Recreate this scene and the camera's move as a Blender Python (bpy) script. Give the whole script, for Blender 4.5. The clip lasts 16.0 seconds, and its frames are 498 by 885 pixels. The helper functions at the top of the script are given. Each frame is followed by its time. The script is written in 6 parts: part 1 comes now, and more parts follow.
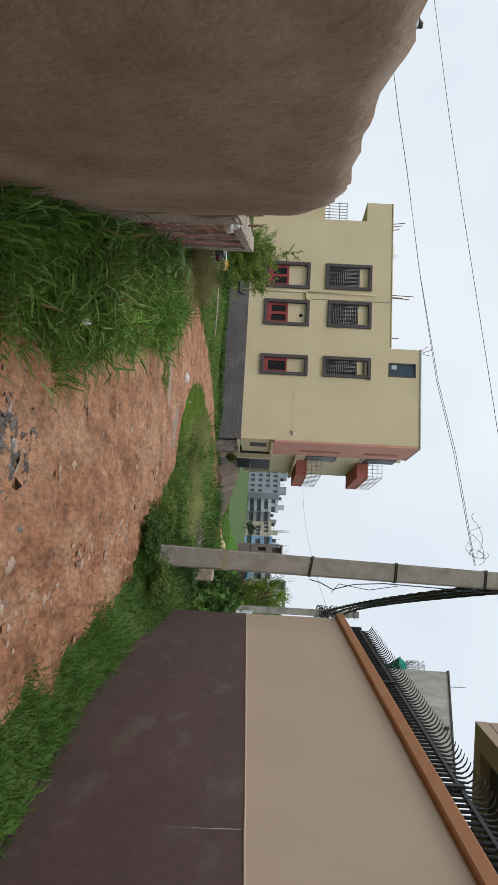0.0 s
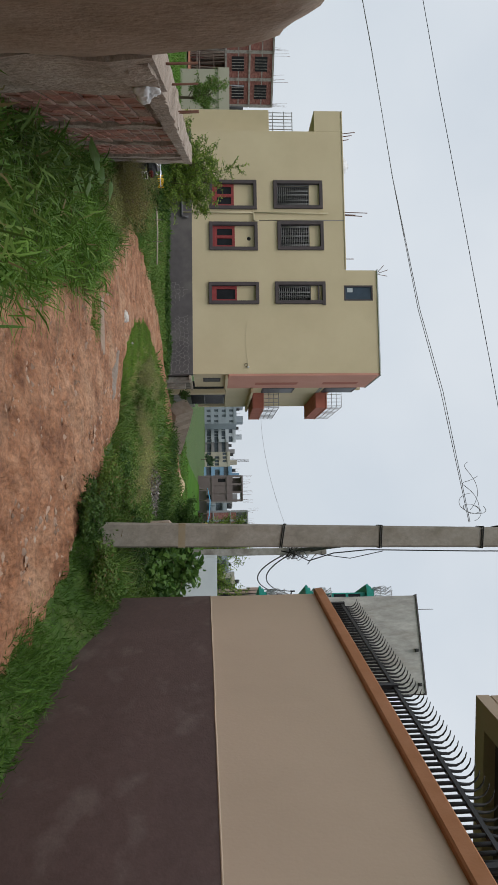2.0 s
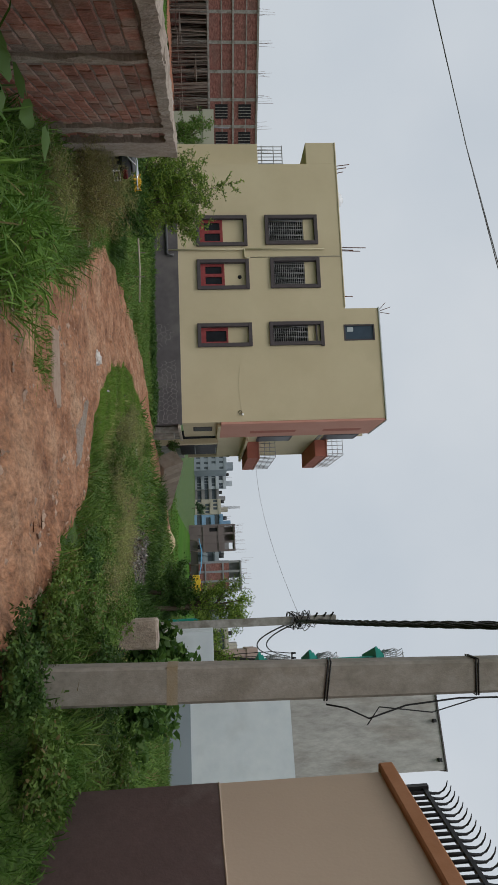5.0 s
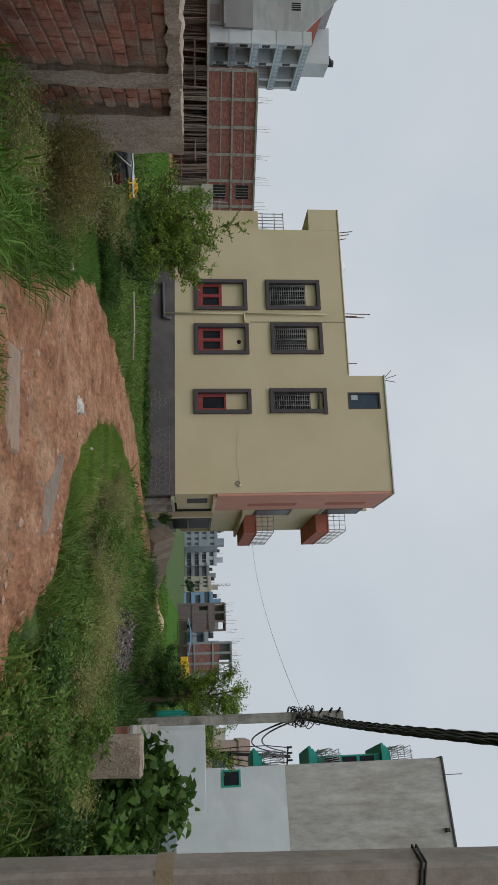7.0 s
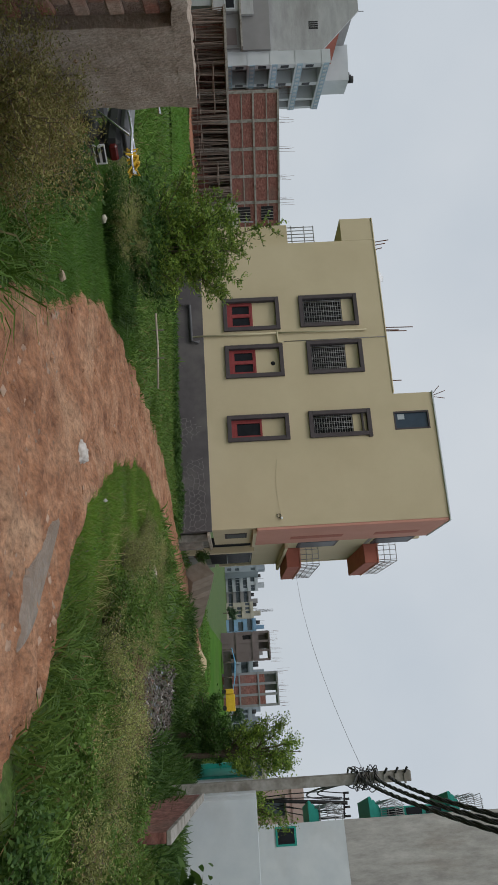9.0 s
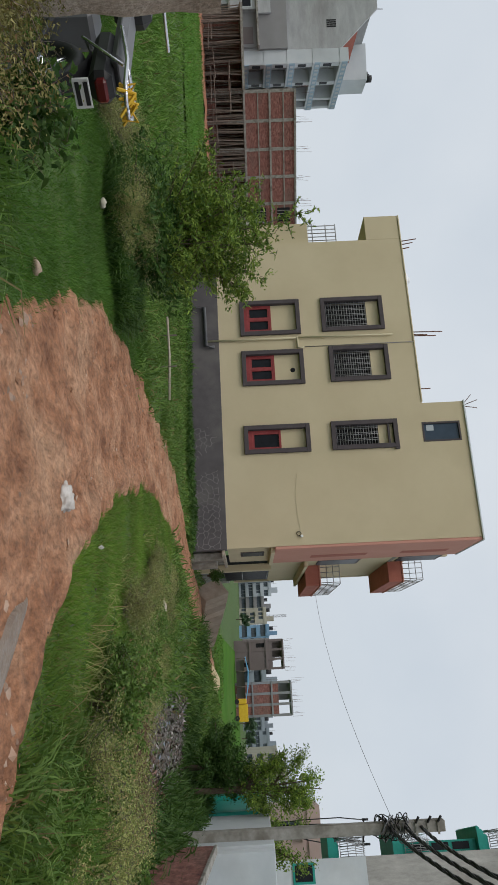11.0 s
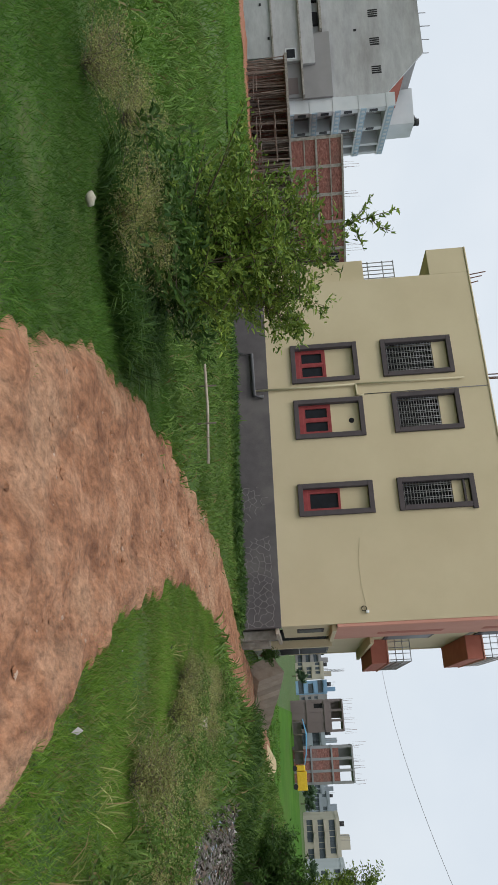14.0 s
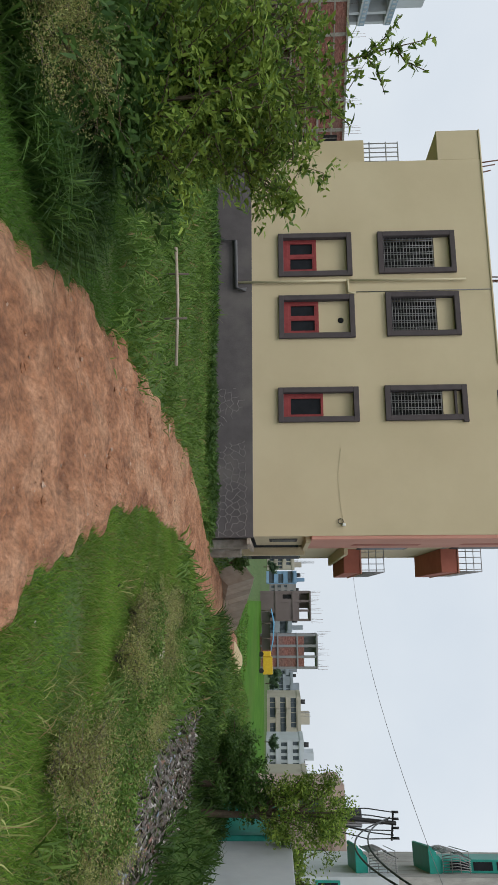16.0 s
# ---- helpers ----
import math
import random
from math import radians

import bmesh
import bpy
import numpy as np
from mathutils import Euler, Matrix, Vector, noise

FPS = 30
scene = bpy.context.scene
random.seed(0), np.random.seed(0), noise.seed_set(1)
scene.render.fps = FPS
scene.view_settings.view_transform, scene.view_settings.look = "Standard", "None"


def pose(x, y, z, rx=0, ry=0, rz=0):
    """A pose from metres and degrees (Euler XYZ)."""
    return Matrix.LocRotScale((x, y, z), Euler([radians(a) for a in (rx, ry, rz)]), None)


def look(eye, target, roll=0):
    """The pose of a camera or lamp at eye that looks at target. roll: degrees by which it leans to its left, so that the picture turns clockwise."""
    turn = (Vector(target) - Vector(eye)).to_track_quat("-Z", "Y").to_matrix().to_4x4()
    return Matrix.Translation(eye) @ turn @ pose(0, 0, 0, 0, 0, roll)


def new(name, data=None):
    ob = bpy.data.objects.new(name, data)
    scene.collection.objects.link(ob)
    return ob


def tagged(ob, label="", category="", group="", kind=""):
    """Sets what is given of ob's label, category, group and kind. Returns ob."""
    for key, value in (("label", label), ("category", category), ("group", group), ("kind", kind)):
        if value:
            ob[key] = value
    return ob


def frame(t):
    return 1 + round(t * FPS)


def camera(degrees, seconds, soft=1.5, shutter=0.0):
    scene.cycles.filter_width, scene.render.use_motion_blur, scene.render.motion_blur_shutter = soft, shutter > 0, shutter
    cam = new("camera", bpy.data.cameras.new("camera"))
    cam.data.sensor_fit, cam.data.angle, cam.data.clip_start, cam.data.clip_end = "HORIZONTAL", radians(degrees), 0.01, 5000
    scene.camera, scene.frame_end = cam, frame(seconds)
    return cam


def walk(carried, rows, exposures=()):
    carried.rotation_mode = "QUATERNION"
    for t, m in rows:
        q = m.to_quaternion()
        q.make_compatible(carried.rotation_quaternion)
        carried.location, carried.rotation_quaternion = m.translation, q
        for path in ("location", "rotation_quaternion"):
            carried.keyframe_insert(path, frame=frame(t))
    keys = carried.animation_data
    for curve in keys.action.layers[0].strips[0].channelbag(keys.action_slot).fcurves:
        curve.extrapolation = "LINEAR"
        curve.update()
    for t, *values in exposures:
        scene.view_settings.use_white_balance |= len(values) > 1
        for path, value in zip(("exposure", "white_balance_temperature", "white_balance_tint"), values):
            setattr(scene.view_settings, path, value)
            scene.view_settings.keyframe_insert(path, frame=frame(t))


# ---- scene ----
cam = camera(39.0, 16.0, soft=0.8)
PATH = [
    (0, (-0.089, -0.534, 1.626), (-0.475, 1.428, 1.598), 93.0),
    (0.5, (-0.223, -0.099, 1.634), (-0.52, 1.878, 1.647), 92.9),
    (1, (-0.37, 0.269, 1.624), (-0.55, 2.26, 1.672), 92.6),
    (1.5, (-0.53, 0.671, 1.637), (-0.717, 2.66, 1.735), 88.1),
    (2, (-0.638, 0.928, 1.626), (-0.827, 2.916, 1.728), 89.4),
    (2.5, (-0.757, 1.251, 1.612), (-0.946, 3.239, 1.708), 89.4),
    (3, (-0.911, 1.783, 1.595), (-1.145, 3.765, 1.715), 88.6),
    (3.5, (-1.035, 2.302, 1.592), (-1.395, 4.266, 1.706), 89.0),
    (6, (-1.34, 4.584, 1.464), (-1.631, 6.558, 1.61), 87.9),
    (6.5, (-1.362, 5.1, 1.435), (-1.789, 7.047, 1.602), 88.3),
    (7, (-1.483, 5.526, 1.399), (-2.008, 7.449, 1.562), 89.5),
    (7.5, (-1.717, 6.045, 1.378), (-2.262, 7.963, 1.526), 90.9),
    (8, (-1.926, 6.509, 1.394), (-2.494, 8.422, 1.527), 88.5),
    (8.5, (-2.13, 6.919, 1.408), (-2.707, 8.832, 1.485), 87.9),
    (9, (-2.245, 7.346, 1.423), (-2.835, 9.256, 1.488), 87.0),
    (9.5, (-2.479, 7.751, 1.374), (-3.081, 9.657, 1.438), 87.5),
    (12, (-3.366, 9.505, 1.312), (-4.002, 11.401, 1.29), 86.6),
    (12.5, (-3.584, 9.894, 1.291), (-4.291, 11.765, 1.273), 86.6),
    (13, (-3.815, 10.285, 1.318), (-4.537, 12.15, 1.309), 86.4),
    (13.5, (-4.144, 10.73, 1.272), (-4.84, 12.599, 1.127), 86.9),
    (14, (-4.202, 11.156, 1.328), (-4.935, 13.014, 1.215), 86.2),
    (14.5, (-4.392, 11.533, 1.293), (-5.161, 13.375, 1.17), 86.6),
    (15, (-4.434, 11.959, 1.31), (-5.204, 13.8, 1.176), 87.1),
    (15.5, (-4.545, 12.388, 1.363), (-5.223, 14.265, 1.24), 88.6),
    (16, (-4.873, 12.526, 1.367), (-5.316, 14.475, 1.296), 89.3),
]
walk(cam, [(t, look(e, g, r)) for t, e, g, r in PATH],
     [(0, 0.42), (0.5, 0.3), (1, 0.24), (1.5, 0.12), (2.5, 0.2), (3, -0.06), (3.5, -0.04), (6, -0.08), (9.5, -0.06), (12, 0.2), (12.5, 0.2), (13, -0.02),
      (13.5, 0.18), (14, 0.34), (14.5, 0.3), (15, 0.38), (15.5, 0.42), (16, 0.28)])
WORLD_STRENGTH = 1.0

# ---- world and sun: an overcast, hazy day ----
world = bpy.data.worlds.new("overcast_sky")
scene.world = world
world.use_nodes = True
wt = world.node_tree
wt.nodes.clear()
w_out = wt.nodes.new("ShaderNodeOutputWorld")
w_bg = wt.nodes.new("ShaderNodeBackground")
w_sky = wt.nodes.new("ShaderNodeTexSky")
w_sky.sky_type = "NISHITA"
w_sky.sun_disc = False
w_sky.sun_elevation = radians(58)
w_sky.sun_rotation = radians(200)
w_sky.dust_density = 4.0
w_dim = wt.nodes.new("ShaderNodeMix")
w_dim.data_type = "RGBA"
w_dim.blend_type = "MULTIPLY"
w_dim.inputs["Factor"].default_value = 1.0
w_dim.inputs["B"].default_value = (0.09, 0.09, 0.09, 1)
wt.links.new(w_sky.outputs[0], w_dim.inputs["A"])
w_tc = wt.nodes.new("ShaderNodeTexCoord")
w_noise = wt.nodes.new("ShaderNodeTexNoise")
w_noise.inputs["Scale"].default_value = 2.2
w_noise.inputs["Detail"].default_value = 5.0
w_ramp = wt.nodes.new("ShaderNodeValToRGB")
w_ramp.color_ramp.elements[0].position = 0.3
w_ramp.color_ramp.elements[0].color = (0.575, 0.635, 0.7, 1)
w_ramp.color_ramp.elements[1].position = 0.72
w_ramp.color_ramp.elements[1].color = (0.71, 0.75, 0.79, 1)
wt.links.new(w_tc.outputs["Generated"], w_noise.inputs["Vector"])
wt.links.new(w_noise.outputs["Fac"], w_ramp.inputs[0])
w_mix = wt.nodes.new("ShaderNodeMix")
w_mix.data_type = "RGBA"
w_mix.inputs["Factor"].default_value = 0.9
wt.links.new(w_dim.outputs["Result"], w_mix.inputs["A"])
wt.links.new(w_ramp.outputs[0], w_mix.inputs["B"])
wt.links.new(w_mix.outputs["Result"], w_bg.inputs["Color"])
w_bg.inputs["Strength"].default_value = WORLD_STRENGTH
wt.links.new(w_bg.outputs[0], w_out.inputs[0])

sun = new("sun", bpy.data.lights.new("sun", "SUN"))
sun.data.energy = 1.05
sun.data.angle = radians(25)
sun.data.color = (1.0, 0.97, 0.92)
sun.matrix_world = look((0, 0, 0), (0.35, 0.75, -1.35))


# ---- materials ----
def material(name, colors, rough=0.85, scale=3.0, detail=6.0, bump=0.25, fine=60.0, metallic=0.0, stain=None, stain_scale=0.7,
             island=0.0, random_ob=0.0, stretch=(1, 1, 1), bump_dist=0.01, spec=0.3, stain_edge=(0.5, 0.68), fine_detail=4.0, grain=0.0, grain_scale=22.0):
    """A noise-driven surface: colours blended at one scale, stains at a larger one, fine relief."""
    m = bpy.data.materials.new(name)
    m.use_nodes = True
    nt = m.node_tree
    bs = nt.nodes["Principled BSDF"]
    bs.inputs["Roughness"].default_value = rough
    bs.inputs["Metallic"].default_value = metallic
    bs.inputs["Specular IOR Level"].default_value = spec
    geo = nt.nodes.new("ShaderNodeNewGeometry")
    mp = nt.nodes.new("ShaderNodeMapping")
    mp.inputs["Scale"].default_value = stretch
    nt.links.new(geo.outputs["Position"], mp.inputs["Vector"])
    n1 = nt.nodes.new("ShaderNodeTexNoise")
    n1.inputs["Scale"].default_value = scale
    n1.inputs["Detail"].default_value = detail
    n1.inputs["Roughness"].default_value = 0.62
    nt.links.new(mp.outputs[0], n1.inputs["Vector"])
    ramp = nt.nodes.new("ShaderNodeValToRGB")
    els = ramp.color_ramp.elements
    k = len(colors)
    for i, c in enumerate(colors):
        p = 0.32 + 0.36 * i / max(k - 1, 1)
        e = els[i] if i < 2 else els.new(p)
        e.position = p
        e.color = (*c, 1)
    nt.links.new(n1.outputs["Fac"], ramp.inputs[0])
    col = ramp.outputs[0]
    if stain:
        n2 = nt.nodes.new("ShaderNodeTexNoise")
        n2.inputs["Scale"].default_value = stain_scale
        n2.inputs["Detail"].default_value = 7.0
        nt.links.new(mp.outputs[0], n2.inputs["Vector"])
        r2 = nt.nodes.new("ShaderNodeValToRGB")
        r2.color_ramp.elements[0].position, r2.color_ramp.elements[1].position = stain_edge
        nt.links.new(n2.outputs["Fac"], r2.inputs[0])
        mx = nt.nodes.new("ShaderNodeMix")
        mx.data_type = "RGBA"
        nt.links.new(r2.outputs[0], mx.inputs["Factor"])
        nt.links.new(col, mx.inputs["A"])
        mx.inputs["B"].default_value = (*stain, 1)
        col = mx.outputs["Result"]
    if island or random_ob:
        hs = nt.nodes.new("ShaderNodeHueSaturation")
        mr = nt.nodes.new("ShaderNodeMapRange")
        amount = island or random_ob
        mr.inputs["To Min"].default_value = 1 - amount
        mr.inputs["To Max"].default_value = 1 + amount
        if island:
            nt.links.new(geo.outputs["Random Per Island"], mr.inputs["Value"])
        else:
            oi = nt.nodes.new("ShaderNodeObjectInfo")
            nt.links.new(oi.outputs["Random"], mr.inputs["Value"])
        nt.links.new(mr.outputs[0], hs.inputs["Value"])
        nt.links.new(col, hs.inputs["Color"])
        col = hs.outputs[0]
    if grain:
        n4 = nt.nodes.new("ShaderNodeTexNoise")
        n4.inputs["Scale"].default_value = grain_scale
        n4.inputs["Detail"].default_value = 10.0
        n4.inputs["Roughness"].default_value = 0.72
        nt.links.new(mp.outputs[0], n4.inputs["Vector"])
        g4 = nt.nodes.new("ShaderNodeMapRange")
        g4.inputs["From Min"].default_value, g4.inputs["From Max"].default_value = 0.34, 0.66
        g4.inputs["To Min"].default_value, g4.inputs["To Max"].default_value = 1 - grain, 1 + grain
        nt.links.new(n4.outputs["Fac"], g4.inputs["Value"])
        h4 = nt.nodes.new("ShaderNodeHueSaturation")
        nt.links.new(g4.outputs[0], h4.inputs["Value"])
        nt.links.new(col, h4.inputs["Color"])
        col = h4.outputs[0]
    nt.links.new(col, bs.inputs["Base Color"])
    if bump:
        n3 = nt.nodes.new("ShaderNodeTexNoise")
        n3.inputs["Scale"].default_value = fine
        n3.inputs["Detail"].default_value = fine_detail
        nt.links.new(mp.outputs[0], n3.inputs["Vector"])
        bp = nt.nodes.new("ShaderNodeBump")
        bp.inputs["Strength"].default_value = bump
        bp.inputs["Distance"].default_value = bump_dist
        nt.links.new(n3.outputs["Fac"], bp.inputs["Height"])
        nt.links.new(bp.outputs[0], bs.inputs["Normal"])
    return m


def leafy(name, a, b, dry=None, dry_share=0.0, rough=0.55):
    """Leaves and blades: a colour from each island's own random number, a little light coming through."""
    m = bpy.data.materials.new(name)
    m.use_nodes = True
    nt = m.node_tree
    bs = nt.nodes["Principled BSDF"]
    bs.inputs["Roughness"].default_value = rough
    bs.inputs["Specular IOR Level"].default_value = 0.25
    geo = nt.nodes.new("ShaderNodeNewGeometry")
    ramp = nt.nodes.new("ShaderNodeValToRGB")
    els = ramp.color_ramp.elements
    els[0].position, els[0].color = 0.0, (*a, 1)
    els[1].position, els[1].color = 1.0 - dry_share, (*b, 1)
    if dry:
        e = els.new(min(1.0, 1.0 - dry_share + 0.02))
        e.color = (*dry, 1)
    nt.links.new(geo.outputs["Random Per Island"], ramp.inputs[0])
    n1 = nt.nodes.new("ShaderNodeTexNoise")
    n1.inputs["Scale"].default_value = 0.9
    n1.inputs["Detail"].default_value = 3.0
    nt.links.new(geo.outputs["Position"], n1.inputs["Vector"])
    mr = nt.nodes.new("ShaderNodeMapRange")
    mr.inputs["From Min"].default_value, mr.inputs["From Max"].default_value = 0.3, 0.7
    mr.inputs["To Min"].default_value, mr.inputs["To Max"].default_value = 0.7, 1.3
    nt.links.new(n1.outputs["Fac"], mr.inputs["Value"])
    hs = nt.nodes.new("ShaderNodeHueSaturation")
    nt.links.new(mr.outputs[0], hs.inputs["Value"])
    nt.links.new(ramp.outputs[0], hs.inputs["Color"])
    nt.links.new(hs.outputs[0], bs.inputs["Base Color"])
    tr = nt.nodes.new("ShaderNodeBsdfTranslucent")
    nt.links.new(hs.outputs[0], tr.inputs["Color"])
    mix = nt.nodes.new("ShaderNodeMixShader")
    mix.inputs[0].default_value = 0.3
    nt.links.new(bs.outputs[0], mix.inputs[1])
    nt.links.new(tr.outputs[0], mix.inputs[2])
    nt.links.new(mix.outputs[0], nt.nodes["Material Output"].inputs["Surface"])
    return m


M_PLASTER_MUD = material("mud_cement_plaster", [(0.225, 0.158, 0.108), (0.315, 0.232, 0.175), (0.375, 0.29, 0.23)], scale=1.7, stain=(0.36, 0.29, 0.235),
                         stain_scale=1.1, bump=0.5, fine=35, bump_dist=0.015, spec=0.15, stain_edge=(0.5, 0.85), grain=0.13, grain_scale=9)
M_RENDER_ROUGH = material("rough_cement", [(0.25, 0.195, 0.155), (0.33, 0.265, 0.215), (0.4, 0.335, 0.28)], scale=5, bump=0.7, fine=40, bump_dist=0.02, grain=0.26, grain_scale=30)
M_MORTAR = material("lime_mortar", [(0.17, 0.115, 0.09), (0.27, 0.2, 0.165)], scale=20, bump=0.8, fine=70, bump_dist=0.02)
M_BRICK = material("red_brick", [(0.2, 0.078, 0.053), (0.3, 0.118, 0.082), (0.37, 0.18, 0.135)], scale=9, bump=0.6, fine=55, bump_dist=0.01, grain=0.25, grain_scale=40,
                   random_ob=0.25, stain=(0.31, 0.22, 0.175), stain_scale=3.5, stain_edge=(0.46, 0.64))
M_BRICK_FAR = material("brick_infill", [(0.15, 0.06, 0.05), (0.24, 0.1, 0.08), (0.3, 0.15, 0.125)], scale=2.4, bump=0.4, fine=16, stain=(0.2, 0.11, 0.09), stain_scale=0.25, grain=0.45, grain_scale=4, stretch=(1, 1, 2.6))
M_CONCRETE = material("weathered_concrete", [(0.21, 0.2, 0.175), (0.29, 0.275, 0.245), (0.34, 0.325, 0.295)], scale=5, stain=(0.17, 0.15, 0.125), stain_scale=2.0,
                      bump=0.4, fine=70)
M_POLE = material("pole_concrete", [(0.225, 0.205, 0.175), (0.275, 0.25, 0.215), (0.315, 0.29, 0.255)], scale=7, stain=(0.19, 0.165, 0.13), stain_scale=2.6,
                  bump=0.22, fine=90, stretch=(1, 1, 0.8), grain=0.12, grain_scale=25)
M_GREY_WALL = material("grey_cement_render", [(0.34, 0.325, 0.305), (0.45, 0.435, 0.41)], scale=1.2, stain=(0.25, 0.215, 0.18), stain_scale=0.9, bump=0.3, fine=18, grain=0.2, grain_scale=5, stretch=(1, 1, 0.3), stain_edge=(0.52, 0.78))
M_WHITE_WALL = material("whitewash", [(0.56, 0.6, 0.63), (0.64, 0.67, 0.69)], scale=1.2, stain=(0.48, 0.5, 0.51), stain_scale=0.5, bump=0.15, fine=25,
                        stain_edge=(0.55, 0.8))
M_BEIGE = material("beige_wall_paint", [(0.46, 0.355, 0.265), (0.5, 0.385, 0.29)], scale=1.1, stain=(0.41, 0.315, 0.235), stain_scale=0.55, bump=0.12, fine=40,
                   rough=0.7, stain_edge=(0.55, 0.85))
M_PLUM = material("plum_brown_paint", [(0.085, 0.054, 0.05), (0.106, 0.068, 0.063)], scale=1.6, stain=(0.2, 0.16, 0.145), stain_scale=2.0, bump=0.2, fine=40, grain=0.12, grain_scale=12,
                  rough=0.7, stretch=(1, 1, 1.6), stain_edge=(0.56, 0.92))
M_TERRACOTTA = material("terracotta_coping_paint", [(0.34, 0.15, 0.07), (0.4, 0.19, 0.1)], scale=4, bump=0.2, fine=60)
M_YELLOW = material("cream_yellow_wall_paint", [(0.56, 0.465, 0.305), (0.605, 0.51, 0.34)], scale=0.5, stain=(0.5, 0.42, 0.27), stain_scale=0.35, bump=0.12, fine=30,
                    rough=0.75, stain_edge=(0.5, 0.8))
M_PINK = material("salmon_pink_paint", [(0.55, 0.26, 0.2), (0.6, 0.3, 0.235)], scale=0.8, bump=0.1, fine=30)
M_RED_BALCONY = material("brick_red_paint", [(0.38, 0.125, 0.09), (0.44, 0.155, 0.115)], scale=2, bump=0.1, fine=30)
M_PLINTH = material("dark_grey_plinth", [(0.09, 0.08, 0.082), (0.12, 0.108, 0.11)], scale=2, stain=(0.15, 0.135, 0.13), stain_scale=0.8, bump=0.4, fine=25)
M_JOINT_PALE = material("pale_stone_pointing", [(0.19, 0.17, 0.17), (0.24, 0.22, 0.215)], scale=6, bump=0.3)
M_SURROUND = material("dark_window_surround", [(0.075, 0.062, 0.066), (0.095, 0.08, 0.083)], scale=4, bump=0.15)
M_RED_WOOD = material("red_painted_wood", [(0.24, 0.038, 0.04), (0.31, 0.058, 0.058)], scale=6, bump=0.15, rough=0.5)
# near-black for openings: the darkness of unlit insides is put into the colour
M_DARK_IN = material("unlit_interior_black", [(0.012, 0.012, 0.014), (0.02, 0.02, 0.022)], bump=0)
M_GRILLE = material("window_grille_paint", [(0.27, 0.27, 0.27), (0.33, 0.33, 0.33)], rough=0.5, bump=0)
M_BLACK_IRON = material("black_painted_iron", [(0.012, 0.012, 0.014), (0.022, 0.022, 0.024)], rough=0.45, bump=0.1)
M_CABLE = material("black_cable", [(0.01, 0.01, 0.011), (0.02, 0.02, 0.02)], rough=0.55, bump=0)
M_WIRE = material("aluminium_wire", [(0.16, 0.16, 0.17), (0.22, 0.22, 0.23)], rough=0.5, bump=0)
M_STEEL = material("bright_steel", [(0.6, 0.6, 0.62), (0.7, 0.7, 0.72)], rough=0.25, bump=0, metallic=0.9)
M_TEAL = material("teal_paint", [(0.02, 0.27, 0.22), (0.03, 0.34, 0.28)], scale=3, bump=0.1, rough=0.5)
M_BLUE_WALL = material("pale_blue_paint", [(0.3, 0.4, 0.48), (0.36, 0.47, 0.55)], scale=1, bump=0)
M_PIPE = material("cream_pipe", [(0.5, 0.44, 0.29), (0.54, 0.48, 0.32)], rough=0.45, bump=0)
M_PVC_GREY = material("grey_pipe", [(0.1, 0.1, 0.105), (0.13, 0.13, 0.135)], rough=0.45, bump=0)
M_ROD = material("rusty_rebar", [(0.1, 0.045, 0.03), (0.16, 0.075, 0.05)], scale=30, bump=0.3)
M_BAMBOO = material("weathered_props", [(0.12, 0.095, 0.08), (0.2, 0.165, 0.135)], scale=2, bump=0.1, island=0.4)
M_PLASTIC = material("clear_plastic_bag", [(0.55, 0.55, 0.55), (0.75, 0.75, 0.76)], scale=12, rough=0.3, bump=0.5, fine=20)
M_STONE = material("pale_stone", [(0.33, 0.26, 0.2), (0.48, 0.42, 0.35)], scale=8, bump=0.5, fine=30)
M_PEBBLE = material("earthy_pebbles", [(0.26, 0.16, 0.11), (0.42, 0.31, 0.24)], scale=5, bump=0.4, fine=40, island=0.35)
M_WHITE = material("white_plastic", [(0.7, 0.7, 0.7), (0.8, 0.8, 0.8)], rough=0.5, bump=0.2)
M_YELLOW_TARP = material("yellow_plastic", [(0.6, 0.36, 0.02), (0.7, 0.46, 0.04)], rough=0.5, bump=0.2)
M_BLUE_TARP = material("blue_tarpaulin", [(0.12, 0.36, 0.62), (0.18, 0.44, 0.7)], rough=0.5, bump=0.2)
M_TANK_BLACK = material("black_tank_plastic", [(0.015, 0.015, 0.017), (0.03, 0.03, 0.03)], rough=0.5, bump=0)
M_GLASS_DARK = material("dark_window_glass", [(0.012, 0.013, 0.016), (0.02, 0.022, 0.028)], rough=0.4, bump=0, spec=0.15)
M_GLASS_BLUE = material("blue_door_panel", [(0.03, 0.05, 0.075), (0.045, 0.07, 0.1)], rough=0.3, bump=0)
M_BARK = material("brown_bark", [(0.09, 0.065, 0.045), (0.15, 0.115, 0.085)], scale=15, bump=0.7, fine=40)
# far wall colours, with distance haze mixed in as a bluish grey cast
M_FAR = [material("far_hazed_wall_" + n, [c, tuple(v * 1.12 for v in c)], scale=0.3, bump=0, stain=tuple(v * 0.8 for v in c), stain_scale=0.12)
         for n, c in (("grey", (0.25, 0.285, 0.315)), ("dun", (0.24, 0.235, 0.235)), ("cream", (0.39, 0.365, 0.3)), ("blue", (0.2, 0.33, 0.47)),
                      ("white", (0.44, 0.475, 0.5)), ("brown", (0.17, 0.14, 0.135)))]

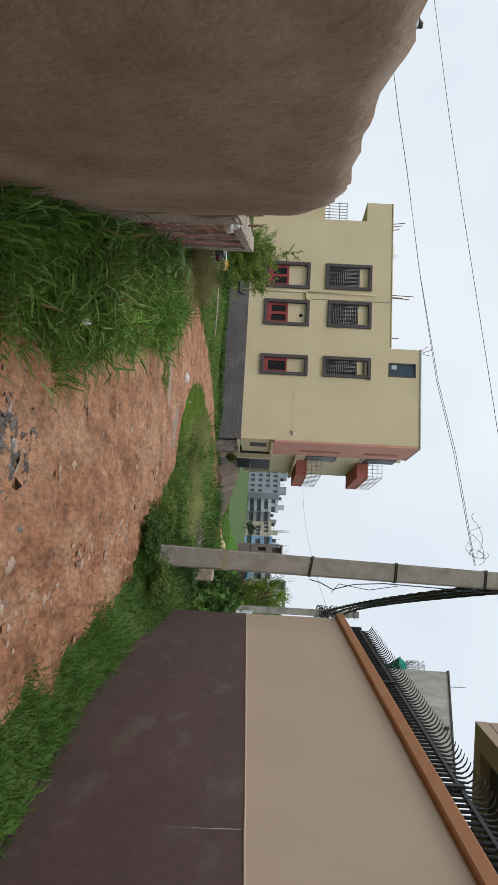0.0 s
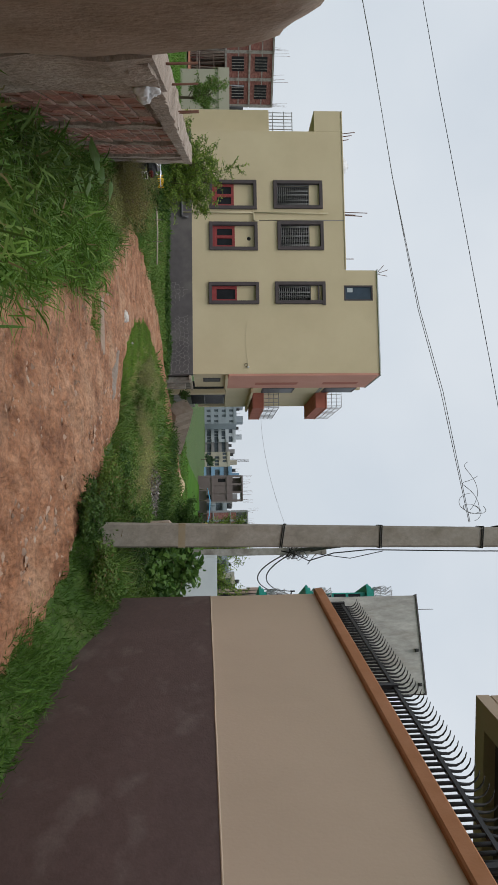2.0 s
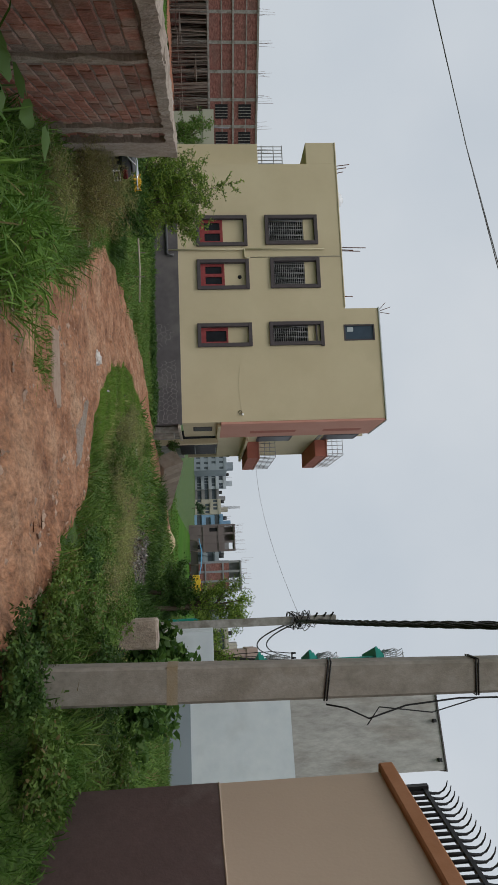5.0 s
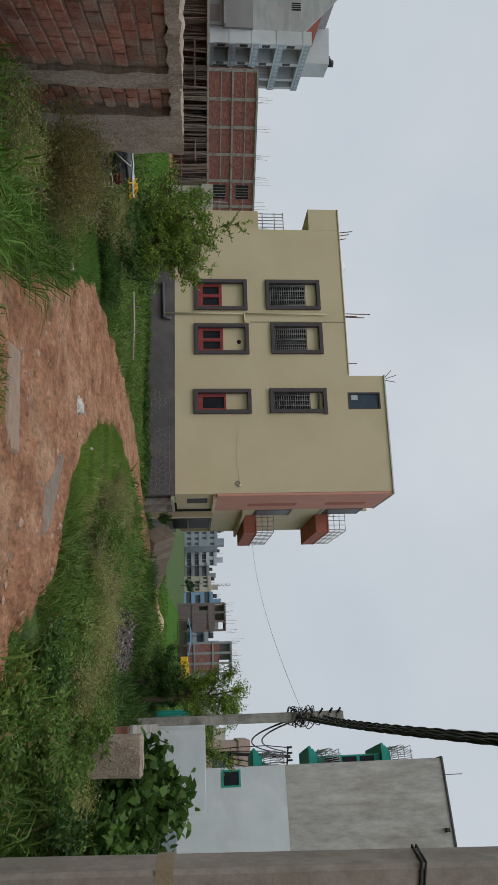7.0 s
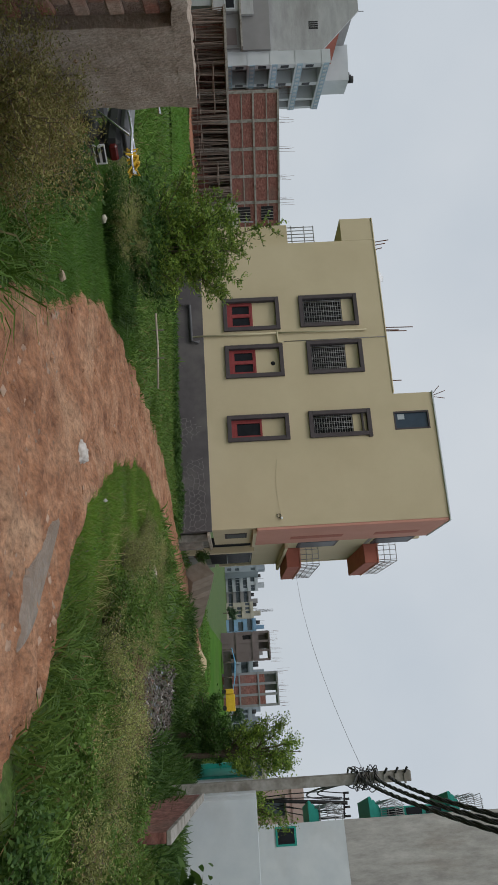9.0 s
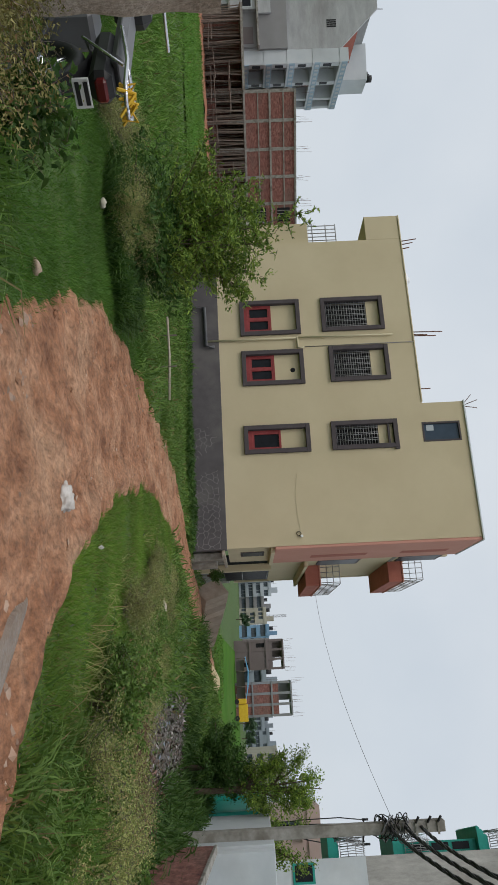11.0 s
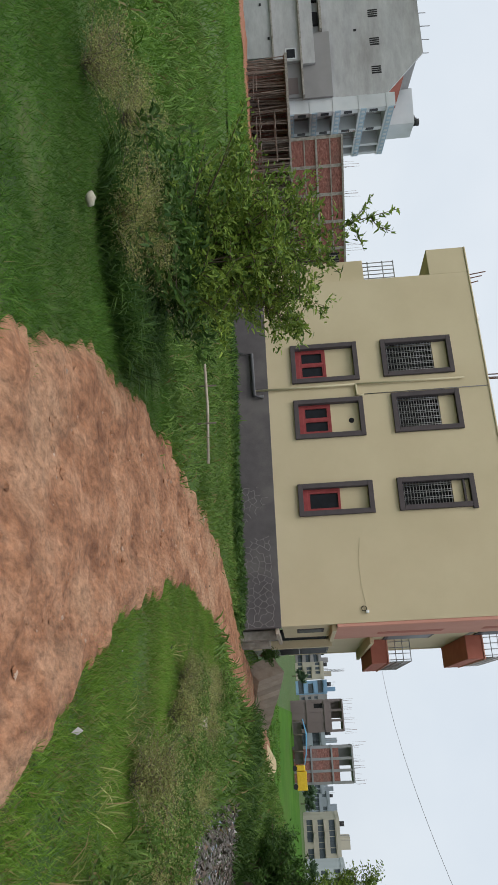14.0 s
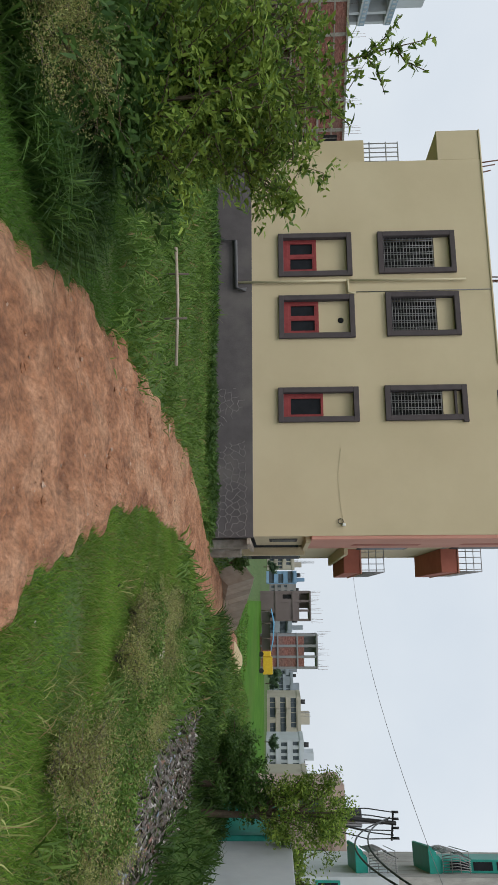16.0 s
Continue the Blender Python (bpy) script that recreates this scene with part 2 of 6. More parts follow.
# panes and leaves of the distance: haze is put into their paler colours
M_FAR_PANE = material("far_pane_haze_in_colour", [(0.07, 0.085, 0.1), (0.1, 0.12, 0.14)], rough=0.6, bump=0, spec=0.1)
G_FAR = leafy("far_leaves_haze_in_colour", (0.06, 0.115, 0.06), (0.11, 0.17, 0.09))
M_APT_GREY = material("pour_marked_concrete", [(0.35, 0.355, 0.36), (0.42, 0.425, 0.425)], scale=0.35, stain=(0.26, 0.255, 0.25), stain_scale=0.16, bump=0.1, fine=4, grain=0.12, grain_scale=0.9, stretch=(0.5, 0.5, 1.6))
M_APT_WHITE = material("white_balcony_paint", [(0.5, 0.53, 0.55), (0.58, 0.6, 0.61)], scale=0.4, bump=0, stain=(0.4, 0.42, 0.43), stain_scale=0.2)
G_LUSH = leafy("lush_grass", (0.06, 0.14, 0.018), (0.17, 0.3, 0.055), (0.2, 0.17, 0.07), 0.04)
G_SHORT = leafy("short_turf", (0.085, 0.18, 0.02), (0.2, 0.32, 0.05), (0.26, 0.22, 0.09), 0.12)
G_TURF = leafy("dense_turf", (0.048, 0.125, 0.018), (0.115, 0.225, 0.036), (0.17, 0.17, 0.06), 0.03)
G_BROWN = leafy("brown_seed_heads", (0.15, 0.145, 0.04), (0.34, 0.31, 0.12), (0.27, 0.17, 0.09), 0.12)
G_WEED = leafy("green_weeds", (0.065, 0.135, 0.024), (0.175, 0.275, 0.06), (0.25, 0.19, 0.085), 0.06)
G_DRY = leafy("feathery_olive_weeds", (0.2, 0.235, 0.06), (0.42, 0.43, 0.17), (0.4, 0.29, 0.15), 0.12)
G_TREE = leafy("shrub_leaves", (0.055, 0.12, 0.02), (0.28, 0.385, 0.065))
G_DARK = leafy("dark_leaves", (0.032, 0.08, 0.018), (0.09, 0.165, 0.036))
G_BROAD = leafy("broad_leaves", (0.035, 0.09, 0.018), (0.11, 0.2, 0.04))
# bank grass: the shade it lies in is put into darker greens
G_BANK_SHADE = leafy("bank_grass_shade_in_colour", (0.042, 0.105, 0.016), (0.12, 0.225, 0.042))


# ---- mesh helpers ----
def bm_box(bm, x0, x1, y0, y1, z0, z1, bevel=0.0):
    r = bmesh.ops.create_cube(bm, size=1)
    vs = r["verts"]
    for v in vs:
        v.co = Vector(((x0 + x1) / 2 + v.co.x * (x1 - x0), (y0 + y1) / 2 + v.co.y * (y1 - y0), (z0 + z1) / 2 + v.co.z * (z1 - z0)))
    if bevel:
        es = list({e for v in vs for e in v.link_edges})
        bmesh.ops.bevel(bm, geom=es, offset=bevel, segments=1, affect="EDGES")
    return bm


def bm_tube(bm, pts, radius, sides=6, taper=None):
    """A round bar along points; radius may end in taper."""
    pts = [Vector(p) for p in pts]
    rings = []
    n = len(pts)
    for i, p in enumerate(pts):
        d = (pts[min(i + 1, n - 1)] - pts[max(i - 1, 0)]).normalized()
        a = d.orthogonal().normalized() if abs(d.z) > 0.9 else d.cross(Vector((0, 0, 1))).normalized()
        b = d.cross(a)
        r = radius if taper is None else radius + (taper - radius) * i / max(n - 1, 1)
        rings.append([bm.verts.new(p + (a * math.cos(2 * math.pi * k / sides) + b * math.sin(2 * math.pi * k / sides)) * r) for k in range(sides)])
    for i in range(n - 1):
        for k in range(sides):
            bm.faces.new((rings[i][k], rings[i][(k + 1) % sides], rings[i + 1][(k + 1) % sides], rings[i + 1][k]))
    bm.faces.new(rings[0][::-1])
    bm.faces.new(rings[-1])
    return bm


def bm_prism(bm, outline, axis, a, b):
    """An outline of (u, v) pushed along an axis from a to b."""
    def at(u, v, w):
        return (w, u, v) if axis == "x" else (u, w, v) if axis == "y" else (u, v, w)
    lo = [bm.verts.new(at(u, v, a)) for u, v in outline]
    hi = [bm.verts.new(at(u, v, b)) for u, v in outline]
    bm.faces.new(lo)
    bm.faces.new(hi[::-1])
    k = len(outline)
    for i in range(k):
        bm.faces.new((lo[i], hi[i], hi[(i + 1) % k], lo[(i + 1) % k]))
    bmesh.ops.recalc_face_normals(bm, faces=bm.faces)
    return bm


def mesh_of(name, bm, mat, smooth=False):
    me = bpy.data.meshes.new(name)
    bm.normal_update()
    bm.to_mesh(me)
    bm.free()
    me.materials.append(mat)
    if smooth:
        me.shade_smooth()
    return me


def part(name, bm, mat, parent=None, label="", smooth=False):
    ob = new(name, mesh_of(name, bm, mat, smooth))
    ob.parent = parent
    return tagged(ob, label)


def thing(name, label, category, group="", kind="", m=None):
    ob = new(name)
    if m is not None:
        ob.matrix_world = m
    return tagged(ob, label, category, group, kind)


def box(name, mat, parent, x0, x1, y0, y1, z0, z1, bevel=0.0, label=""):
    return part(name, bm_box(bmesh.new(), x0, x1, y0, y1, z0, z1, bevel), mat, parent, label)


def tube(name, mat, parent, pts, radius, sides=6, taper=None, label=""):
    return part(name, bm_tube(bmesh.new(), pts, radius, sides, taper), mat, parent, label, True)


def sheet_mesh(name, verts, faces, mat, smooth=False):
    me = bpy.data.meshes.new(name)
    me.from_pydata(verts, [], faces)
    me.materials.append(mat)
    if smooth:
        me.shade_smooth()
    return me


def sag(a, b, drop, n=14):
    a, b = Vector(a), Vector(b)
    return [a.lerp(b, i / n) - Vector((0, 0, 4 * drop * (i / n) * (1 - i / n))) for i in range(n + 1)]


# ---- the lie of the land ----
LEFT_Y = [-6, 0, 4.3, 6, 8.5, 11, 12.6, 14, 15.8, 18, 20, 23, 26.7, 31.5, 39, 46, 60]
LEFT_X = [-0.7, -0.95, -1.5, -2.2, -3.1, -4.4, -5.1, -5.9, -6.8, -7.3, -7.5, -7.6, -7.6, -6.2, -5.2, -3.5, -0.6]
RIGHT_Y = [-6, 0, 5.2, 7.4, 9, 11, 12.6, 13.4, 14.5, 16.2, 17, 19.6, 21.5, 26, 31.5, 39, 46, 60]
RIGHT_X = [1.3, 1.1, 0.6, 0.12, -0.72, -1.5, -2.1, -2.9, -3.9, -4.7, -5.1, -5.9, -6.2, -6.1, -4.7, -3.8, -2.1, 1.0]
BASE_Y = [-10, 0, 5, 8, 10, 13, 16.7, 18.7, 25, 35, 60, 150]
BASE_Z = [0.1, 0.08, 0.09, 0.13, 0.09, -0.04, -0.21, -0.28, -0.38, -0.5, -0.8, -1.2]
WALL_K = 0.18


def road_left(y):
    return np.interp(y, LEFT_Y, LEFT_X)


def road_right(y):
    return np.interp(y, RIGHT_Y, RIGHT_X)


def smooth01(v):
    v = np.clip(v, 0, 1)
    return v * v * (3 - 2 * v)


def lumps(x, y):
    return (np.sin(x * 1.9 + y * 0.7) * np.sin(y * 1.3 - x * 0.4) + 0.6 * np.sin(x * 4.3 - y * 2.9) * np.sin(y * 3.7 + x * 1.1))


def ground_z(x, y):
    """The height of the ground, for numbers or arrays."""
    x, y = np.asarray(x, float), np.asarray(y, float)
    z = np.interp(y, BASE_Y, BASE_Z)
    out_r = x - road_right(y)
    out_l = road_left(y) - x
    fade = 1 - smooth01((y - 9) / 4)
    z = z + 0.36 * smooth01(out_r / 0.9) * fade
    z = z + 0.33 * smooth01(out_l / 0.8) * (1 - smooth01((y - 2.5) / 4.5)) + 0.12 * smooth01(out_l / 1.0) * (1 - smooth01((y - 5) / 4))
    dip = smooth01((y - 15) / 9) * (1 - smooth01((y - 36) / 10)) * smooth01(out_r / 4.5) * (1 - smooth01((x - 0.3) / 0.8))
    z = z - 0.62 * dip
    on = np.clip(np.minimum(-out_r, -out_l), -1, 0.5)
    z = z + 0.05 * smooth01(-on * 3) + 0.018 * lumps(x, y) * np.clip(1 + on, 0.6, 1) - 0.03 * smooth01(on / 0.5)
    return z


# ---- ground and road ----
M_GROUND = material("weedy_soil", [(0.036, 0.078, 0.014), (0.058, 0.108, 0.02), (0.1, 0.11, 0.038)], scale=2.4, stain=(0.045, 0.1, 0.016), grain=0.45, grain_scale=14, stain_scale=0.5,
                    bump=0.6, fine=14, bump_dist=0.04)
M_ROAD = material("red_earth", [(0.165, 0.07, 0.036), (0.305, 0.142, 0.075), (0.42, 0.226, 0.134)], scale=2.6, detail=11, stain=(0.43, 0.263, 0.163), stain_scale=1.0, bump=0.8,
                  fine=9, bump_dist=0.1, stain_edge=(0.5, 0.75), fine_detail=11.0, grain=0.42, grain_scale=15, stretch=(1.35, 0.7, 1))
M_FIELD = material("rice_field", [(0.04, 0.115, 0.012), (0.068, 0.16, 0.02)], spec=0.05, rough=1.0, scale=0.35, stain=(0.07, 0.12, 0.025), stain_scale=0.06, bump=0.5, fine=6, bump_dist=0.1,
                   stretch=(1, 0.35, 1))
M_REDSOIL = material("red_field_edge", [(0.3, 0.12, 0.07), (0.38, 0.18, 0.11)], scale=1.5, bump=0.4, fine=8, bump_dist=0.05)


def grid_mesh(name, xs, ys, zf, mat):
    X, Y = np.meshgrid(xs, ys)
    Z = zf(X, Y)
    v = np.stack([X.ravel(), Y.ravel(), Z.ravel()], -1)
    nx, ny = len(xs), len(ys)
    i = np.arange(nx * ny).reshape(ny, nx)
    f = np.stack([i[:-1, :-1], i[:-1, 1:], i[1:, 1:], i[1:, :-1]], -1).reshape(-1, 4)
    return sheet_mesh(name, v.tolist(), f.tolist(), mat, True)


xs = np.concatenate([np.linspace(-1500, -120, 16)[:-1], np.linspace(-120, -14, 60)[:-1], np.linspace(-14, 6, 101)[:-1], np.linspace(6, 60, 28)[:-1], np.linspace(60, 1500, 18)])
ys = np.concatenate([np.linspace(-1500, -12, 14)[:-1], np.linspace(-12, 36, 210)[:-1], np.linspace(36, 130, 60)[:-1], np.linspace(130, 2500, 20)])
tagged(new("ground", grid_mesh("ground", xs, ys, ground_z, M_GROUND)), "weedy brown and green earth sloping gently down", "ground", kind="structure")


def make_road():
    ys = np.concatenate([np.arange(-6, 24, 0.08), np.arange(24, 60, 0.3)])
    n = 46
    verts = []
    for y in ys:
        wob = 0.16 * noise.noise(Vector((y * 1.3, 0, 0))) + 0.13 * noise.noise(Vector((y * 4.1, 3, 0))) + 0.08 * noise.noise(Vector((y * 11, 7, 0)))
        wob2 = 0.16 * noise.noise(Vector((y * 1.3, 20, 0))) + 0.13 * noise.noise(Vector((y * 4.1, 23, 0))) + 0.08 * noise.noise(Vector((y * 11, 27, 0)))
        a, b = float(road_left(y)) - 0.18 + wob * 0.8, float(road_right(y)) + 0.18 + wob2 * 0.8
        for k in range(n + 1):
            u = k / n
            x = a + (b - a) * u
            z = float(ground_z(x, y)) + 0.08
            rut = math.exp(-((u - 0.3) / 0.1) ** 2) + math.exp(-((u - 0.72) / 0.1) ** 2)
            rough = noise.fractal(Vector((x * 2.2, y * 2.2, 0)), 0.9, 2.1, 5)
            stony = noise.fractal(Vector((x * 7, y * 7, 3)), 0.8, 2.1, 3)
            z += 0.036 * rough + 0.022 * stony * (1 if y < 12 else 0.6) - 0.02 * rut
            z -= 0.16 * (abs(u - 0.5) * 2) ** 14
            verts.append((x, y, z))
    faces = [(r * (n + 1) + k, r * (n + 1) + k + 1, (r + 1) * (n + 1) + k + 1, (r + 1) * (n + 1) + k) for r in range(len(ys) - 1) for k in range(n)]
    return tagged(new("road", sheet_mesh("road", verts, faces, M_ROAD, True)), "red earth track, rutted and stony", "dirt road", kind="structure")


make_road()


# the far rice field, and the field on the other side with its red edge
def field_sheet(name, x0, x1, y0, y1, lift, mat, label, category):
    me = grid_mesh(name, np.linspace(x0, x1, 40), np.linspace(y0, y1, 40), lambda X, Y: ground_z(X, Y) + lift + 0.04 * np.sin(X * 1.3) * np.sin(Y * 0.9), mat)
    return tagged(new(name, me), label, category, kind="structure")


field_sheet("rice_field", -5, 80, 50, 150, 0.12, M_FIELD, "bright green rice field, level and wide", "field")
field_sheet("weed_field", -62, -13, 34, 62, 0.1, M_FIELD, "lush green field beyond the house", "field")

# ---- the painted compound wall ----
WALL_R = Matrix.Translation((0.34, 9.0, 0)) @ Matrix.Rotation(math.atan2(-1, WALL_K), 4, "Z") @ Matrix.Rotation(-0.015, 4, "Y")
BAND_Z, CAP_Z = 1.58, 2.76
wall_r = thing("wall_east", "compound wall painted plum below and beige above, terracotta coping", "wall", kind="structure", m=WALL_R)
box("wall_band", M_PLUM, wall_r, -0.004, 14.5, -0.004, 0.24, -0.4, BAND_Z, label="plum brown painted lower band")
box("wall_upper", M_BEIGE, wall_r, 0, 14.5, 0, 0.236, BAND_Z, CAP_Z, label="beige painted upper wall")
box("coping", M_TERRACOTTA, wall_r, -0.05, 14.5, -0.05, 0.29, CAP_Z, CAP_Z + 0.11, 0.012, "terracotta painted coping")
box("return_wall", M_BEIGE, wall_r, 0.0, 0.236, 0.24, 7.0, -0.4, CAP_Z)
tube("white_line", M_STONE, wall_r, [(5.35, -0.005, BAND_Z - 0.02), (5.36, -0.005, BAND_Z - 0.25), (5.36, -0.005, BAND_Z - 0.46)], 0.0022, 4)
tube("paint_edge", M_BEIGE, wall_r, [(0.36 * i, -0.004, BAND_Z + 0.006 * noise.noise(Vector((i * 0.7, 3, 0)))) for i in range(41)], 0.0065, 5, label="uneven pale edge of the paint")


def make_picket(parent, x):
    bm = bmesh.new()
    bm_tube(bm, [(x, 0.12, 0.0), (x, 0.12, 0.2), (x, 0.132, 0.25), (x, 0.134, 0.295), (x, 0.115, 0.33), (x, 0.082, 0.352), (x, 0.045, 0.36)], 0.0145, 6, 0.003)
    return bm


fence = thing("iron_fence", "black iron spiked railing with curved tips on the coping", "fence", m=WALL_R)
pick = mesh_of("picket", make_picket(None, 0.0), M_BLACK_IRON, True)
for i in range(186):
    ob = new("picket", pick)
    ob.parent = fence
    ob.location = (0.1 + i * 0.074, 0, CAP_Z + 0.11)
for z in (CAP_Z + 0.31,):
    box("rail", M_BLACK_IRON, fence, 0.02, 13.9, 0.105, 0.135, z - 0.014, z + 0.014)
for i in range(7):
    box("post", M_BLACK_IRON, fence, 0.03 + i * 2.2, 0.07 + i * 2.2, 0.09, 0.15, CAP_Z + 0.11, CAP_Z + 0.34)

# the neighbour's house behind that wall
def make_neighbour():
    h = thing("neighbour_house", "tan house with a projecting roof slab and red-brown wall", "house", m=WALL_R)
    box("wall", M_BEIGE, h, 2.6, 12, 2.4, 10, 0.0, 4.75)
    box("canopy", M_BEIGE, h, 0.15, 12.4, 1.2, 10.5, 4.77, 6.2, 0.02, "tan canopy beam")
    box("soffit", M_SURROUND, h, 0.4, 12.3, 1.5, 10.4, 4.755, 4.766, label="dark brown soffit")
    box("lip", M_BEIGE, h, 0.15, 12.4, 1.2, 1.5, 4.62, 4.77)
    box("lip", M_BEIGE, h, 0.15, 0.4, 1.5, 10.4, 4.62, 4.77)
    return h


make_neighbour()

# ---- walls on the other side of the track ----
def make_mud_wall():
    """A cement-plastered wall with a ragged top and end."""
    w = thing("wall_west", "mud-coloured cement plastered wall with a ragged broken top", "wall", kind="structure")
    y0, y1, n, nz = -5.0, 2.98, 120, 30

    def lane_x(y):
        return float(np.interp(y, [-5, 0.8, 1.8, 2.98], [-0.8, -1.27, -1.51, -2.03]))
    front, back = [], []
    bm = bmesh.new()
    for i in range(n + 1):
        s = i / n
        y = y0 + (y1 - y0) * s
        top = 1.9 + 0.09 * noise.noise(Vector((y * 0.8, 0, 5))) + 0.025 * noise.noise(Vector((y * 5, 2, 0))) + 0.012 * noise.noise(Vector((y * 17, 2, 0)))
        if y > 2.4:
            top -= (y - 2.4) * 0.12 + 0.3 * max(0, (y - 2.8) / 0.18) ** 2
        fr, bk = [], []
        for k in range(nz + 1):
            z = -0.1 + (top + 0.1) * k / nz
            edge = max(0, 1 - (y1 - y) / 0.1)
            rag = 0.03 * noise.noise(Vector((z * 7, 1, 1))) + 0.02 * noise.noise(Vector((z * 21, 4, 1)))
            yy = y + rag * edge
            wave = 0.018 * noise.fractal(Vector((y * 1.2, z * 1.4, 0)), 0.9, 2.0, 4)
            round_off = 0.03 * max(0, (k - nz + 2) / 2) ** 2
            fr.append(bm.verts.new((lane_x(y) + wave - round_off, yy, z)))
            bk.append(bm.verts.new((lane_x(y) - 0.2 + round_off, yy, z)))
        front.append(fr), back.append(bk)
    for i in range(n):
        for k in range(nz):
            bm.faces.new((front[i][k], front[i + 1][k], front[i + 1][k + 1], front[i][k + 1]))
            bm.faces.new((back[i + 1][k], back[i][k], back[i][k + 1], back[i + 1][k + 1]))
        bm.faces.new((front[i][nz], front[i + 1][nz], back[i + 1][nz], back[i][nz]))
    for k in range(nz):
        bm.faces.new((front[n][k], back[n][k], back[n][k + 1], front[n][k + 1]))
    bmesh.ops.recalc_face_normals(bm, faces=bm.faces)
    part("plaster", bm, M_PLASTER_MUD, w, smooth=True)
    return w


make_mud_wall()

WALL_B = Matrix.Translation((-2.05, 2.99, 0)) @ Matrix.Rotation(math.atan2(8.35, -3.94), 4, "Z")
WALL_B_LEN = 9.23


def brick_top(s):
    return 1.45 - 0.013 * s


def make_brick_wall():
    """Local x runs along the wall, local y < 0 is the side of the track."""
    w = thing("wall_brick", "unplastered red brick wall with rough mortar and cement columns", "wall", kind="structure", m=WALL_B)
    box("core", M_MORTAR, w, 0.3, 7.05, 0.012, 0.2, -0.2, 1.32)
    box("core", M_MORTAR, w, 7.25, 8.05, 0.04, 0.2, -0.2, 1.32)
    for name, a, b, fr in (("column", 0.0, 0.85, -0.02), ("column", 2.63, 2.86, -0.012), ("column", 4.6, 4.72, -0.012), ("column", 7.0, 7.3, -0.03), ("end_pillar", 7.98, WALL_B_LEN, -0.03)):
        bm = bmesh.new()
        nz, nx = 22, 6
        rows = []
        for k in range(nz + 1):
            z = -0.1 + (brick_top(a) + 0.12 - 0.02) * k / nz
            rows.append([bm.verts.new((a + (b - a) * j / nx + 0.012 * noise.noise(Vector((a * 9, z * 6, j))), fr + 0.02 * noise.noise(Vector((j * 0.7 + a, z * 5, 0))), z))
                         for j in range(nx + 1)])
        rb = [[bm.verts.new((a + (b - a) * j / nx, 0.22, -0.1 + (brick_top(a) + 0.1) * k / nz)) for j in range(nx + 1)] for k in range(nz + 1)]
        for k in range(nz):
            for j in range(nx):
                bm.faces.new((rows[k][j], rows[k][j + 1], rows[k + 1][j + 1], rows[k + 1][j]))
                bm.faces.new((rb[k][j + 1], rb[k][j], rb[k + 1][j], rb[k + 1][j + 1]))
            bm.faces.new((rows[k][0], rows[k + 1][0], rb[k + 1][0], rb[k][0]))
            bm.faces.new((rows[k][nx], rb[k][nx], rb[k + 1][nx], rows[k + 1][nx]))
        for j in range(nx):
            bm.faces.new((rows[nz][j], rows[nz][j + 1], rb[nz][j + 1], rb[nz][j]))
        part(name, bm, M_RENDER_ROUGH, w, "rough grey cement")
    # the rough mortar bed along the top
    bm = bmesh.new()
    n = 150
    rings = []
    for i in range(n + 1):
        s = 0.1 + (WALL_B_LEN - 0.1) * i / n
        t = brick_top(s)
        o = [noise.noise(Vector((s * 6, q * 3.1, 0))) * 0.02 + noise.noise(Vector((s * 19, q * 3.1, 4))) * 0.012 for q in range(5)]
        rings.append([bm.verts.new(p) for p in ((s, -0.03 + o[0], t - 0.09 + o[1]), (s, -0.025 + o[1], t - 0.01 + o[2]), (s, 0.1, t + 0.01 + o[3]), (s, 0.22 + o[4], t - 0.01 + o[0]),
                                                (s, 0.22, t - 0.09))])
    for i in range(n):
        for k in range(4):
            bm.faces.new((rings[i][k], rings[i + 1][k], rings[i + 1][k + 1], rings[i][k + 1]))
    bm.faces.new(rings[0])
    bm.faces.new(rings[-1][::-1])
    bmesh.ops.recalc_face_normals(bm, faces=bm.faces)
    part("mortar_cap", bm, M_RENDER_ROUGH, w, "rough mortar top")
    return w


wall_brick = make_brick_wall()

# rusty bars standing out of the wall top
for s in (0.12, 0.22, 0.75, 1.35, 2.62, 2.72):
    ob = thing("rebar", "rusty reinforcing bar standing out of the wall", "reinforcing bar", "bars in the wall top", m=WALL_B @ Matrix.Translation((s, 0.08, brick_top(s) - 0.05)))
    tube("bar", M_ROD, ob, [(0, 0, 0), (0.003, 0, 0.08), (0.012, 0.006, 0.19)], 0.0055, 6)


# ---- the yellow house ----
HX0, HX1, HY = -17.85, -6.6, 31.51
house = thing("yellow_house", "two-storey cream-yellow house with salmon front and dark plinth", "house")


